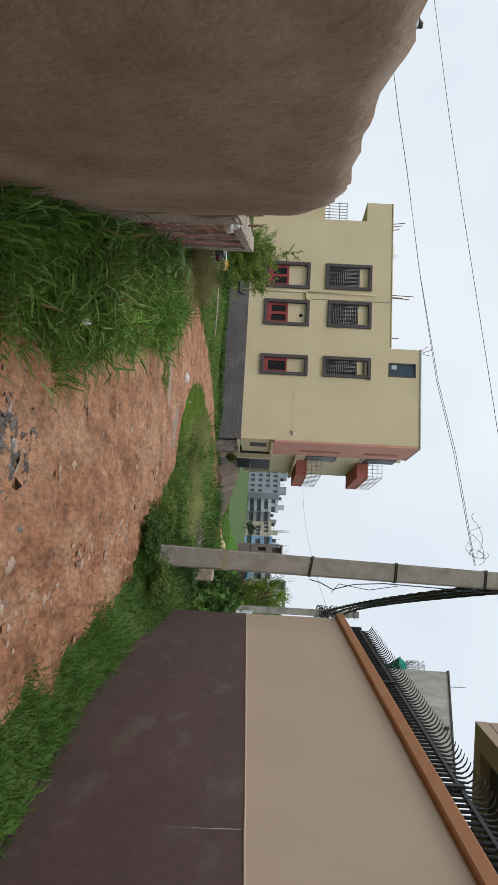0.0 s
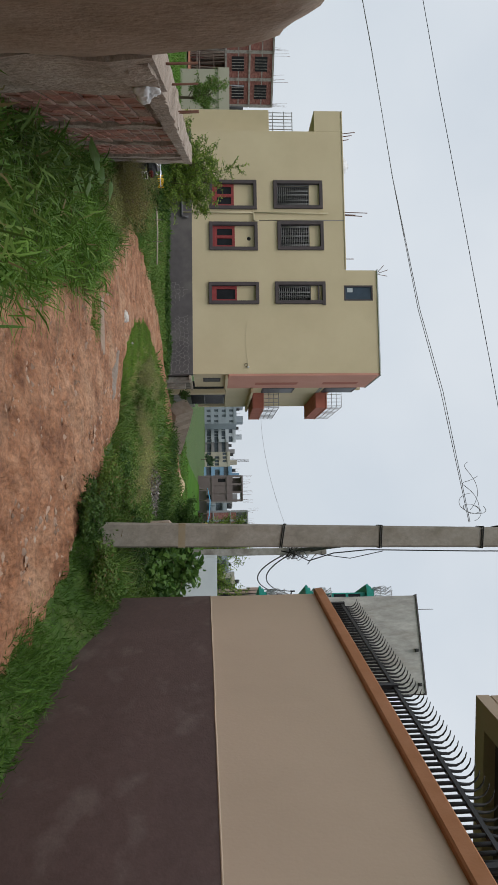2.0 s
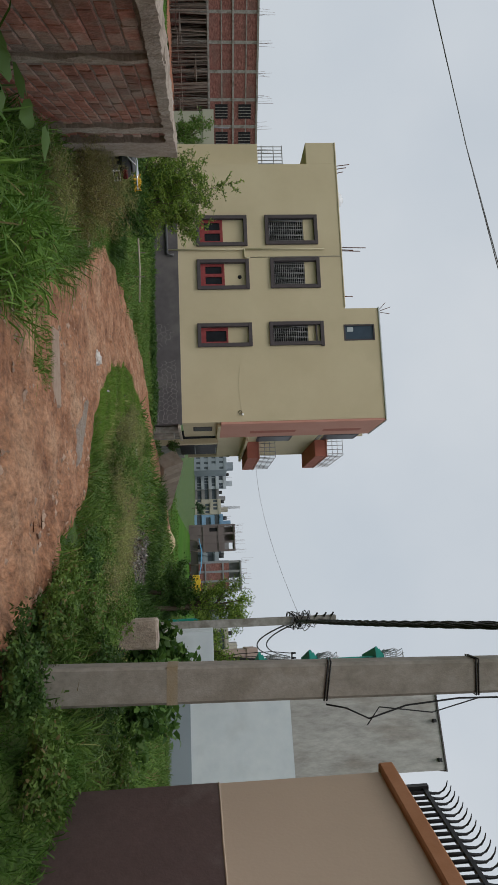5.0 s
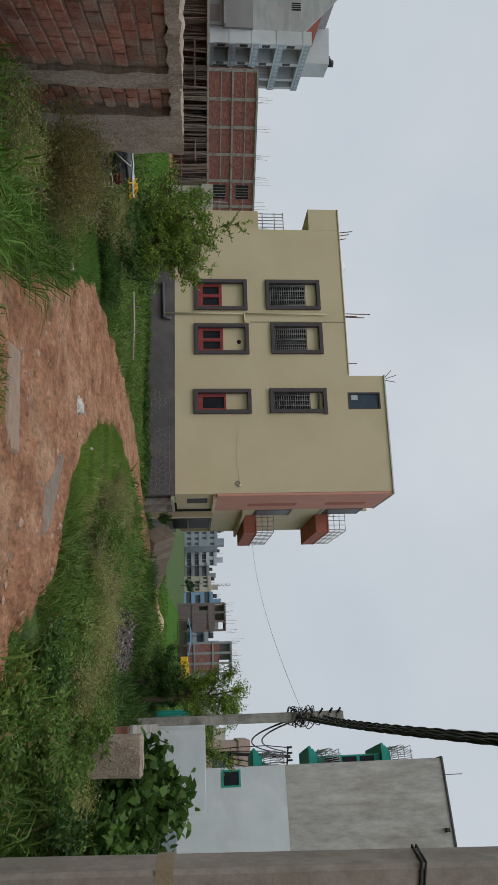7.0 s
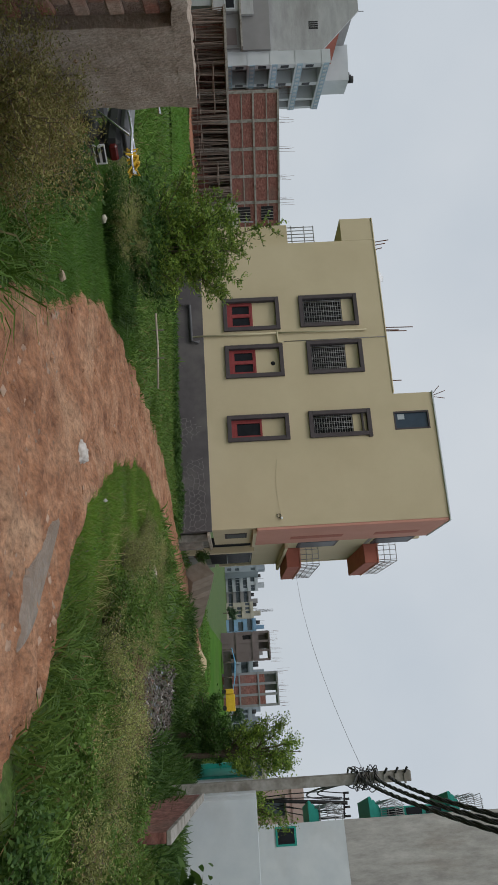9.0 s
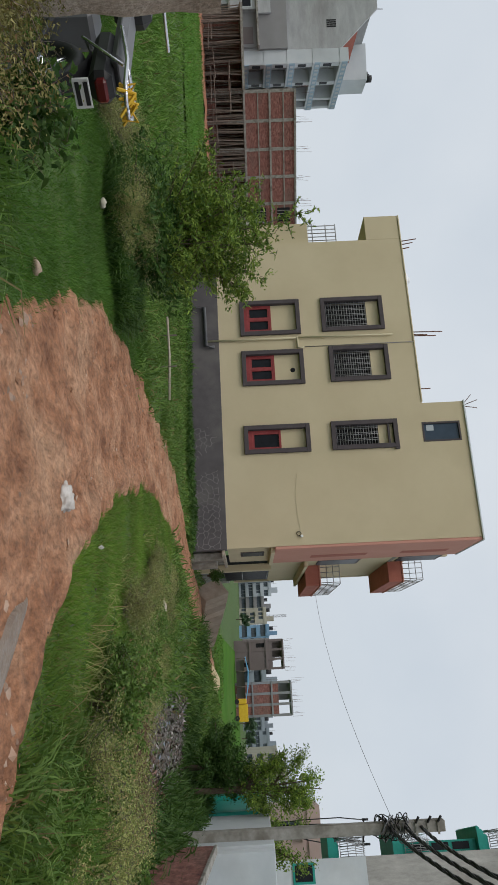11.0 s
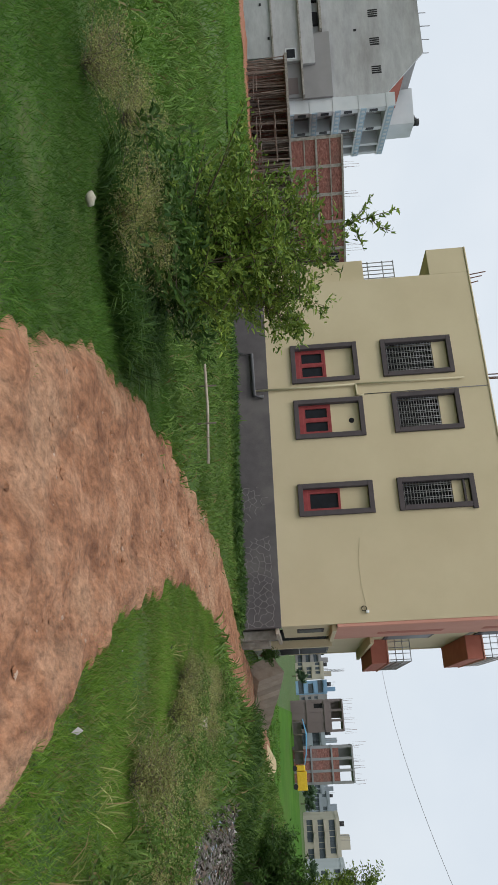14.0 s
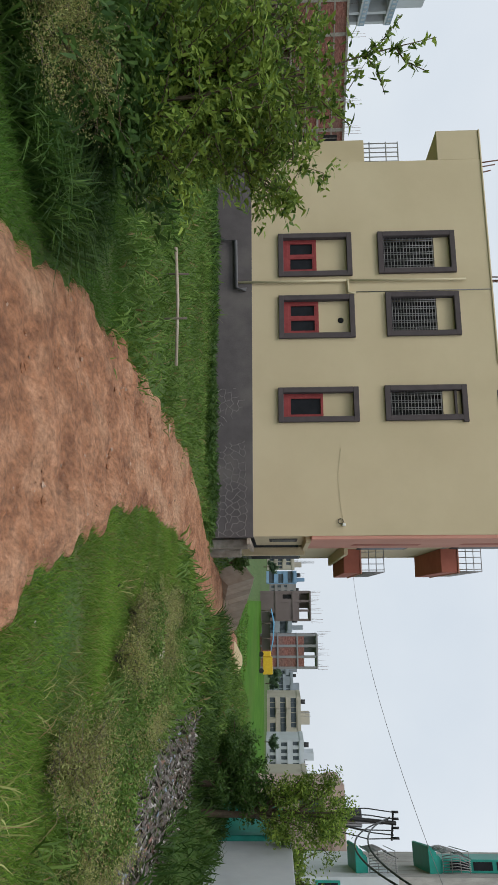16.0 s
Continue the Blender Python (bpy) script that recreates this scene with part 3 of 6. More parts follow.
def make_house():
    D = 41.5
    W = 0.25
    outline = [(HX0, 0.78), (HX1, 0.78), (HX1, 9.08), (-11.3, 9.08), (-11.3, 7.66), (HX0, 7.66)]
    openings = [(-15.46, -14.14, 1.58, 3.69), (-13.5, -12.23, 1.57, 3.71), (-10.72, -9.76, 1.52, 3.73),
                (-15.46, -14.18, 4.49, 6.69), (-13.54, -12.25, 4.64, 6.7), (-10.74, -9.77, 4.49, 6.72), (-10.6, -9.9, 7.58, 8.88)]
    splits = (2.68, 2.7, 2.76, 6.12, 6.09, 6.09)
    # the side wall, cut into rectangles round its openings
    xs = sorted({HX0, HX1, -11.3} | {o[0] for o in openings} | {o[1] for o in openings})
    zs = sorted({0.78, 9.08, 7.66} | {o[2] for o in openings} | {o[3] for o in openings})
    bm = bmesh.new()
    for i in range(len(xs) - 1):
        for k in range(len(zs) - 1):
            cx, cz = (xs[i] + xs[i + 1]) / 2, (zs[k] + zs[k + 1]) / 2
            if cz > 7.66 and cx < -11.3:
                continue
            if any(o[0] < cx < o[1] and o[2] < cz < o[3] for o in openings):
                continue
            bm_box(bm, xs[i], xs[i + 1], HY, HY + W, zs[k], zs[k + 1])
    bmesh.ops.remove_doubles(bm, verts=bm.verts, dist=0.0005)
    seen_faces = {}
    for f in bm.faces:
        seen_faces.setdefault(tuple(round(c, 3) for c in f.calc_center_median()), []).append(f)
    bmesh.ops.delete(bm, geom=[f for fs in seen_faces.values() if len(fs) > 1 for f in fs], context="FACES")
    part("wall", bm, M_YELLOW, house, "cream-yellow painted wall")
    box("wall", M_YELLOW, house, HX0, HX0 + W, HY + W, D, 0.78, 7.66)
    box("wall", M_YELLOW, house, HX0, HX1, D - W, D, 0.78, 7.66)
    box("roof", M_CONCRETE, house, HX0 + 0.01, HX1 - 0.01, HY + 0.02, D - 0.02, 6.95, 7.1, label="grey roof slab")
    box("floor_slab", M_CONCRETE, house, HX0 + W, HX1 - W, HY + W, D - W, 3.85, 4.0)
    box("parapet", M_YELLOW, house, -11.3, -11.05, HY + W, 36, 7.1, 9.08)
    box("parapet", M_YELLOW, house, -11.3, HX1, 35.8, 36.05, 7.1, 9.08)
    box("roof_edge", M_WHITE_WALL, house, -11.34, HX1 + 0.12, HY - 0.05, 34.75, 9.08, 9.14, 0.01, "pale roof edge")
    box("parapet_coping", M_YELLOW, house, HX0 - 1.0, -11.35, HY - 0.03, HY + W + 0.02, 7.66, 7.71, 0.01)
    # box room that juts out over the far side, with its dark underside
    box("overhang", M_YELLOW, house, HX0 - 1.0, HX0 - 0.002, HY + 0.002, HY + 4.5, 6.4, 7.66, 0.01)
    box("side_wing", M_YELLOW, house, HX0 - 2.2, HX0 - 0.002, HY + 2.0, D, -0.6, 4.5, 0.01)
    # plinth with stone pointing
    box("plinth", M_PLINTH, house, HX0 - 0.05, HX1 + 0.03, HY - 0.05, HY + 0.24, -0.9, 0.78, 0.01, "dark grey rendered plinth")
    box("plinth", M_CONCRETE, house, HX1 - 0.2, HX1 + 0.0, HY + 0.24, D, -0.9, 0.6, 0.01)
    rng = random.Random(9)
    bm = bmesh.new()
    cells = {}
    for i in range(-1, 19):
        for k in range(-1, 6):
            c = (-10.4 + i * 0.2 + (0.1 if k % 2 else 0), -0.42 + k * 0.185)
            for j in range(6):
                a = math.radians(60 * j + 30)
                key = (round((c[0] + 0.115 * math.cos(a)) / 0.05), round((c[1] + 0.12 * math.sin(a)) / 0.06))
                b = math.radians(60 * j + 90)
                key2 = (round((c[0] + 0.115 * math.cos(b)) / 0.05), round((c[1] + 0.12 * math.sin(b)) / 0.06))
                cells[tuple(sorted((key, key2)))] = 1
    jit = {}
    for e in cells:
        for q in e:
            if q not in jit:
                jit[q] = Vector((q[0] * 0.05 + rng.uniform(-0.045, 0.045), HY - 0.053, q[1] * 0.06 + rng.uniform(-0.045, 0.045)))
    for q, w in cells:
        a, b = jit[q], jit[w]
        if q == w or max(a.z, b.z) > 0.68 or rng.random() < 0.08 or noise.noise(Vector((a.x * 0.9, 0, a.z * 0.7))) > 0.28:
            continue
        m = a.lerp(b, 0.5) + Vector((rng.uniform(-0.015, 0.015), 0, rng.uniform(-0.015, 0.015)))
        bm_tube(bm, [a, m, b], 0.009, 4)
    tagged(part("stone_pointing", bm, M_JOINT_PALE, house, "pale lines of crazy-stone pointing"), kind="stuff")
    # front, seen along its length
    box("front_wall", M_PINK, house, HX1 - 0.25, HX1, HY + W, 34.6, 2.3, 9.08, label="salmon pink front wall")
    fin = box("front_fin", M_PINK, house, HX1 + 0.002, HX1 + 0.1, HY + 0.004, 34.7, 2.34, 9.08, 0.015, "salmon pink projecting front panel")
    box("front_wall", M_YELLOW, house, HX1 - 0.25, HX1 - 0.02, 34.6, D, 2.3, 7.66)
    box("front_wall", M_YELLOW, house, HX1 - 0.25, HX1 - 0.03, HY + W, 34.9, 0.78, 2.3)
    box("door_hood", M_YELLOW, house, HX1 - 0.2, HX1 + 0.16, HY + 0.3, 34.8, 2.2, 2.33, 0.01, "cream lintel slab over the ground floor")
    slot = box("side_window", M_SURROUND, house, HX1 - 0.028, HX1 - 0.01, 32.6, 33.5, 1.2, 2.0, label="narrow dark framed window")
    box("pane", M_GLASS_DARK, slot, HX1 - 0.0095, HX1 - 0.006, 32.7, 33.4, 1.27, 1.93)
    box("soffit", M_YELLOW, house, HX1 - 0.02, HX1 + 0.3, 34.75, D, 3.5, 3.62, 0.01)
    for z0, z1 in ((3.63, 5.6), (6.8, 8.45)):
        box("front_recess", M_RED_BALCONY, fin, HX1 + 0.1015, HX1 + 0.106, 33.2, 33.75, z0, z1)
    for z in (4.4, 7.5):
        wn = box("front_window", M_SURROUND, house, HX1 - 0.018, HX1 + 0.02, 35.2, 36.6, z - 0.3, z + 1.3)
        box("pane", M_GLASS_DARK, wn, HX1 + 0.022, HX1 + 0.026, 35.3, 36.5, z - 0.2, z + 1.2)
    # balconies: a red parapet over a sloping bottom, with a white cage
    for z in (3.68, 6.95):
        y0, y1, o = 36.8, 41.4, HX1 + 0.78
        b = box("balcony", M_RED_BALCONY, house, HX1 - 0.018, o, y0, y1, z, z + 0.55, 0.015, "brick-red balcony parapet with white grille")
        box("balcony_rim", M_PINK, b, HX1 - 0.018, o + 0.03, y0 - 0.03, y1, z + 0.552, z + 0.6, 0.01)
        for k in range(10):
            y = y0 + 0.04 + k * (y1 - y0 - 0.08) / 9
            tube("bar", M_GRILLE, b, [(o - 0.03, y, z + 0.6), (o - 0.03, y, z + 1.36)], 0.016, 5)
        for k in range(4):
            x = HX1 + 0.08 + 0.2 * k
            tube("bar", M_GRILLE, b, [(x, y0 + 0.04, z + 0.6), (x, y0 + 0.04, z + 1.36)], 0.015, 5)
        for h in (0.85, 1.1, 1.36):
            tube("rail", M_GRILLE, b, [(HX1, y0 + 0.04, z + h), (o - 0.03, y0 + 0.04, z + h), (o - 0.03, y1 - 0.04, z + h)], 0.015, 5)
    # porch and iron gate at the front
    box("gate_pillar", M_YELLOW, house, HX1 + 0.02, HX1 + 0.27, 35.2, 35.5, -0.6, 2.3, 0.01)
    box("porch_wall", M_CONCRETE, house, HX1 + 0.04, HX1 + 0.3, 31.9, 32.15, -0.7, 0.62, 0.02, "low grey porch wall")
    box("porch_wall", M_CONCRETE, house, HX1 + 0.04, HX1 + 0.5, 32.16, 32.5, -0.7, 0.42, 0.02, "low grey porch wall")
    box("porch_sill", M_STONE, house, HX1 + 0.032, HX1 + 0.2, HY + 0.05, 34.6, 0.6, 0.7, 0.01)
    # thin black panel painted as the porch's shaded inside
    box("porch_dark_panel", M_DARK_IN, house, HX1 - 0.3, HX1 - 0.26, 34.9, 39, 0.3, 2.2)
    gate = box("gate", M_BLACK_IRON, house, HX1 + 0.1, HX1 + 0.14, 35.5, 39.4, 0.2, 0.5, label="dark iron gate with upright bars")
    for k in range(22):
        tube("bar", M_PVC_GREY, gate, [(HX1 + 0.12, 35.55 + k * 0.18, 0.5), (HX1 + 0.12, 35.55 + k * 0.18, 2.25)], 0.025, 5)
    for z in (1.2, 2.2):
        tube("rail", M_PVC_GREY, gate, [(HX1 + 0.12, 35.5, z), (HX1 + 0.12, 39.4, z)], 0.03, 5)

    # windows
    for n, (x0, x1, z0, z1) in enumerate(openings[:6]):
        upper = n > 2
        win = thing("window", "", "")
        win.parent = house
        bm = bmesh.new()
        t = 0.13
        for a in ((x0 - 0.02, x1 + 0.02, z0 - 0.02, z0 + t), (x0 - 0.02, x1 + 0.02, z1 - t, z1 + 0.02), (x0 - 0.02, x0 + t, z0 + t, z1 - t), (x1 - t, x1 + 0.02, z0 + t, z1 - t)):
            bm_box(bm, a[0], a[1], HY - 0.09, HY + 0.14, a[2], a[3], 0.008)
        part("surround", bm, M_SURROUND, win, "dark grey moulded surround")
        a0, a1, b0, b1 = x0 + t, x1 - t, z0 + t, z1 - t
        split = splits[n]
        box("panel", M_YELLOW, win, a0, a1, HY + 0.08, HY + 0.14, split, b1, label="cream-yellow blank panel")
        # black panel behind the opening, painted as the room's darkness
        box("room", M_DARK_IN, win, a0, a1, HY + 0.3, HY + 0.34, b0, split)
        if upper:
            k = 0
            x = a0 + 0.05
            while x < a1:
                tube("bar", M_GRILLE, win, [(x, HY + 0.05, b0), (x, HY + 0.05, split)], 0.009, 4)
                k += 1
                x += 0.06 if k % 2 else 0.15
            for j in range(16):
                z = b0 + 0.05 + j * (split - b0 - 0.1) / 15
                tube("bar", M_GRILLE, win, [(a0, HY + 0.06, z), (a1, HY + 0.06, z)], 0.01, 4)
            if n == 5:
                box("ledge", M_SURROUND, win, a0, a1, HY - 0.02, HY + 0.079, b1 - 0.19, b1 - 0.13)
                box("ledge", M_SURROUND, win, x1 + 0.022, x1 + 0.08, HY - 0.1, HY - 0.002, z1 - 0.12, z1 + 0.02)
        else:
            fw = 0.075
            bm = bmesh.new()
            mids = [] if n == 2 else [(a0 + a1) / 2]
            edges = [a0, *mids, a1]
            bm_box(bm, a0, a1, HY + 0.06, HY + 0.11, b0, b0 + fw + 0.06, 0.004)
            bm_box(bm, a0, a1, HY + 0.06, HY + 0.11, split - fw, split, 0.004)
            for e in edges:
                bm_box(bm, max(a0, e - fw * (0.5 if mids else 1)), min(a1, e + fw * (0.5 if mids else 1)), HY + 0.06, HY + 0.11, b0 + fw + 0.06, split - fw, 0.004)
            if mids:
                m0 = mids[0]
                for u, v in ((a0, a0 + 0.12), (a1 - 0.12, a1), (m0 - 0.07, m0 + 0.07)):
                    bm_box(bm, u, v, HY + 0.066, HY + 0.104, b0 + fw, split - fw)
                bm_box(bm, a0, a1, HY + 0.068, HY + 0.1, b0 + fw, b0 + 0.2)
                bm_box(bm, a0, a1, HY + 0.068, HY + 0.1, split - 0.12, split - fw + 0.01)
            else:
                for u, v in ((a0, a0 + 0.14), (a1 - 0.1, a1)):
                    bm_box(bm, u, v, HY + 0.066, HY + 0.104, b0 + fw, split - fw)
                bm_box(bm, a0, a1, HY + 0.068, HY + 0.1, b0 + fw, b0 + 0.2)
            part("frame", bm, M_RED_WOOD, win, "red painted wooden frame")
            box("pane", M_GLASS_DARK, win, a0, a1, HY + 0.12, HY + 0.13, b0, split)
    win = thing("window", "", "")
    win.parent = house
    x0, x1, z0, z1 = openings[6]
    bm = bmesh.new()
    for a in ((x0, x1, z0, z0 + 0.06), (x0, x1, z1 - 0.06, z1), (x0, x0 + 0.06, z0 + 0.06, z1 - 0.06), (x1 - 0.06, x1, z0 + 0.06, z1 - 0.06)):
        bm_box(bm, a[0], a[1], HY - 0.01, HY + 0.1, a[2], a[3])
    part("surround", bm, M_SURROUND, win)
    box("pane", M_GLASS_BLUE, win, x0 + 0.06, x1 - 0.06, HY + 0.05, HY + 0.08, z0 + 0.06, z1 - 0.06, label="dark blue pane")
    box("sticker", M_FAR[4], win, x0 + 0.1, x0 + 0.3, HY + 0.043, HY + 0.048, z0 + 0.15, z0 + 0.4)

    tube("vent_hole", M_DARK_IN, house, [(-12.78, HY + 0.072, 3.33), (-12.78, HY + 0.1, 3.33)], 0.085, 16, label="round dark vent hole")
    # downpipes
    p = HX0 + 3.9
    tube("downpipe", M_PIPE, house, [(p, HY - 0.07, 0.3), (p, HY - 0.07, 3.55)], 0.036, 8, label="cream downpipe")
    tube("downpipe", M_PIPE, house, [(p, HY - 0.07, 3.55), (p + 0.02, HY - 0.07, 6.95)], 0.03, 8, label="cream downpipe")
    tube("pipe_elbow", M_PIPE, house, [(p - 0.03, HY - 0.07, 3.55), (p + 0.38, HY - 0.07, 3.55), (p + 0.4, HY - 0.08, 3.78)], 0.042, 8)
    tube("thin_cable", M_WIRE, house, [(p + 0.34, HY - 0.02, 3.8), (p + 0.33, HY - 0.02, 7.66)], 0.012, 4)
    tube("drain_pipe", M_PVC_GREY, house, [(HX0 + 2.5, HY - 0.1, -0.2), (HX0 + 2.6, HY - 0.12, 0.3), (p + 0.2, HY - 0.12, 0.32), (p + 0.24, HY - 0.12, 0.62)], 0.062, 8, label="grey drain pipe")
    # small lamp bracket with its cable
    cam_b = box("wall_lamp", M_WHITE, house, -6.93, -6.85, HY - 0.09, HY, 3.17, 3.26, 0.015, "small white lamp bracket")
    tube("ring", M_CABLE, cam_b, [(-6.98 + 0.07 * math.cos(a), HY - 0.03, 3.13 + 0.07 * math.sin(a)) for a in np.linspace(0, 6.28, 13)], 0.012, 5)
    tube("cable", M_PIPE, cam_b, [(-7.0, HY - 0.012, 3.2), (-7.6, HY - 0.012, 3.13), (-8.2, HY - 0.012, 3.1), (-9.0, HY - 0.012, 3.2)], 0.004, 4)
    # bars and the tank on the roof
    for x, h in ((-14.1, 1.1), (-13.95, 0.85), (-14.0, 0.55)):
        tube("roof_rod", M_ROD, house, [(x, HY + 0.2, 7.6), (x + 0.03, HY + 0.2, 7.7 + h)], 0.02, 5)
    for k, x in enumerate((-17.9, -17.75, -17.55)):
        tube("roof_rod", M_ROD, house, [(x, HY + 0.3, 7.6), (x - 0.1, HY + 0.3, 8.35 - 0.15 * k)], 0.02, 5)
    tube("roof_rod", M_ROD, house, [(-11.9, HY + 0.2, 7.6), (-11.9, HY + 0.2, 8.1)], 0.02, 5)
    for k, (dx, dz) in enumerate(((-0.4, 0.35), (0.1, 0.5), (-0.2, 0.55))):
        tube("roof_rod", M_ROD, house, [(-11.2, HY + 0.2, 9.1), (-11.2 + dx, HY + 0.2, 9.12 + dz)], 0.014, 5)


make_house()


def make_tank(x, y, z, r, h, mat, name="water_tank", label="white plastic water tank on the roof"):
    t = thing(name, label, "water tank", m=pose(x, y, z))
    bm = bmesh.new()
    prof = [(0.0, 0), (r, 0), (r, h * 0.25), (r * 0.95, h * 0.28), (r, h * 0.31), (r, h * 0.55), (r * 0.95, h * 0.58), (r, h * 0.61), (r, h * 0.78), (r * 0.6, h * 0.93), (r * 0.3, h * 0.95),
            (r * 0.3, h), (0, h)]
    seg = 18
    rings = [[bm.verts.new((a * math.cos(2 * math.pi * k / seg), a * math.sin(2 * math.pi * k / seg), b)) for k in range(seg)] for a, b in prof]
    for i in range(len(prof) - 1):
        for k in range(seg):
            bm.faces.new((rings[i][k], rings[i][(k + 1) % seg], rings[i + 1][(k + 1) % seg], rings[i + 1][k]))
    bmesh.ops.remove_doubles(bm, verts=bm.verts, dist=1e-4)
    part("body", bm, mat, t, smooth=True)
    return t


make_tank(-17.0, HY + 1.6, 7.1, 0.42, 1.15, M_WHITE)

# stair rail on the far wing
rail = thing("roof_railing", "white iron railing on the low wing roof", "railing", m=pose(HX0 - 1.62, HY + 2.1, 4.5))
for k in range(7):
    tube("bar", M_GRILLE, rail, [(-0.5 + k * 0.17, 0, 0), (-0.5 + k * 0.17, 0, 1.15)], 0.02, 5)
for h in (0.2, 0.75, 1.15):
    tube("rail", M_GRILLE, rail, [(-0.55, 0, h), (0.58, 0, h)], 0.022, 5)

# ---- poles ----
def make_pole():
    p = thing("utility_pole", "square tapering concrete utility pole with wire bands", "utility pole", m=pose(-0.38, 9.17, 0, 0, 1.3, 0))
    bm = bmesh.new()
    rows = []
    for k in range(30):
        z = -0.1 + k * 0.31
        h = 0.142 - 0.0055 * z
        c = 0.02
        rows.append([bm.verts.new((x * 1.0, y * 1.0, z)) for x, y in ((-h, -h + c), (-h + c, -h), (h - c, -h), (h, -h + c), (h, h - c), (h - c, h), (-h + c, h), (-h, h - c))])
    for k in range(29):
        for j in range(8):
            bm.faces.new((rows[k][j], rows[k][(j + 1) % 8], rows[k + 1][(j + 1) % 8], rows[k + 1][j]))
    bm.faces.new(rows[-1])
    part("shaft", bm, M_POLE, p, "weathered grey concrete shaft")
    part("paint_ring", bm_box(bmesh.new(), -0.1362, 0.1362, -0.1362, 0.1362, 1.22, 1.3), material("ochre_paint_ring", [(0.27, 0.21, 0.13), (0.29, 0.25, 0.19)], scale=9, bump=0.3), p,
         "faded ochre ring")
    for z, tw in ((2.42, 0.04), (3.55, 0.015), (4.75, 0.02)):
        h = 0.142 - 0.0055 * z + 0.007
        for d in (0, 0.02):
            tube("wire_band", M_CABLE, p, [(-h, -h, z + d), (h, -h, z + d - tw), (h, h, z + d), (-h, h, z + d + tw), (-h, -h, z + d)], 0.006, 5)
    tube("drop_cable", M_CABLE, p, [(0.15, -0.05, 8), (0.16, -0.1, 4.6), (0.15, -0.12, 3.4), (0.19, -0.12, 3.0), (0.28, -0.1, 2.72), (0.2, -0.1, 2.55), (0.17, -0.1, 2.4)], 0.007, 5)
    tube("drop_cable", M_CABLE, p, [(0.17, -0.02, 3.6), (0.25, -0.1, 3.2), (0.2, -0.1, 2.8), (0.32, -0.12, 2.7)], 0.005, 5)
    return p


make_pole()


def make_far_pole():
    p = thing("street_pole", "concrete pole with bunched black cables at its head", "utility pole", m=pose(1.0, 28.25, 0))
    bm = bmesh.new()
    bm_box(bm, -0.13, 0.13, -0.13, 0.13, -0.6, 5.95, 0.015)
    part("shaft", bm, M_CONCRETE, p)
    rng = random.Random(4)
    for k in range(22):
        z, tilt, r = 4.35 + 0.034 * k + rng.uniform(-0.08, 0.08), rng.uniform(-0.7, 0.7), rng.uniform(0.16, 0.29)
        a, off = rng.uniform(0, 6.28), rng.uniform(-0.06, 0.08)
        tube("cable_coil", M_CABLE if k % 3 else M_WIRE, p, [(off + r * math.cos(a + q), r * 0.9 * math.sin(a + q), z + tilt * r * math.cos(q) + 0.05 * math.sin(2 * q + k)) for q in np.linspace(0, 5.6, 18)], 0.014, 5)
    for z in (5.2, 5.5, 5.75):
        box("clamp", M_CONCRETE, p, -0.17, 0.17, -0.16, -0.13, z, z + 0.05)
        tube("insulator", M_CABLE, p, [(-0.1, -0.15, z + 0.02), (-0.24, -0.2, z + 0.1)], 0.03, 6)
    return p


make_far_pole()

def make_leaning_pole():
    p = thing("leaning_pole", "dark leaning service pole hung with loose black cables", "utility pole")
    head, foot = Vector((5.5, 49.7, 7.0)), Vector((4.95, 50.4, -0.9))
    tube("shaft", M_CABLE, p, [foot, foot.lerp(head, 0.5), head], 0.1, 8)
    tube("cross_arm", M_BLACK_IRON, p, [head + Vector((-0.55, 0, -0.12)), head + Vector((0.75, 0, -0.25))], 0.05, 6)
    for k, x in enumerate((-0.5, -0.2, 0.2, 0.65)):
        tube("insulator", M_BLACK_IRON, p, [head + Vector((x, 0, -0.2)), head + Vector((x, 0, 0.12))], 0.06, 7)
    for k, (x, z, b) in enumerate(((-0.5, 3.3, 0.4), (-0.2, 3.6, 0.25), (0.3, 3.0, -0.5), (0.65, 3.4, -0.8), (0.5, 4.2, -0.3))):
        a = head + Vector((x, -0.05, -0.15))
        e = foot.lerp(head, z / 7.9) + Vector((0.35 * x, -0.1, 0))
        tube("drop_cable", M_CABLE, p, [a, a.lerp(e, 0.3) + Vector((-0.35 * b, 0, 0.1)), a.lerp(e, 0.7) + Vector((-0.25 * b, 0, 0.05)), e], 0.028, 5)
    return p


make_leaning_pole()

# bundled cables from the far pole's head to the near pole and to the grey house
def cable(a, b, drop, r, label="black overhead cable", mat=None, n=20):
    c = thing("overhead_cable", label, "cable", "overhead cables")
    tube("strand", mat or M_CABLE, c, sag(a, b, drop, n), r, 6)
    return c


for k in range(3):
    c = thing("overhead_cable", "thick twisted black overhead cable", "cable", "overhead cables")
    base = sag((1.0, 28.15, 4.6 + 0.38 * k), (-0.48, 9.2, 6.6 + 0.6 * k), 0.75 + 0.15 * k, 120)
    for ph in (0, 2.1, 4.2):
        tube("strand", M_CABLE, c, [v + Vector((0.026 * math.cos(i * 0.55 + ph), 0, 0.026 * math.sin(i * 0.55 + ph))) for i, v in enumerate(base)], 0.021, 5)
for a, b, d in (((1.05, 28.35, 4.7), (5.2, 49.6, 6.7), 1.3), ((1.05, 28.35, 4.5), (5.3, 49.6, 6.6), 1.6)):
    cable(a, b, d, 0.03, "slack black cable looping behind the pole")
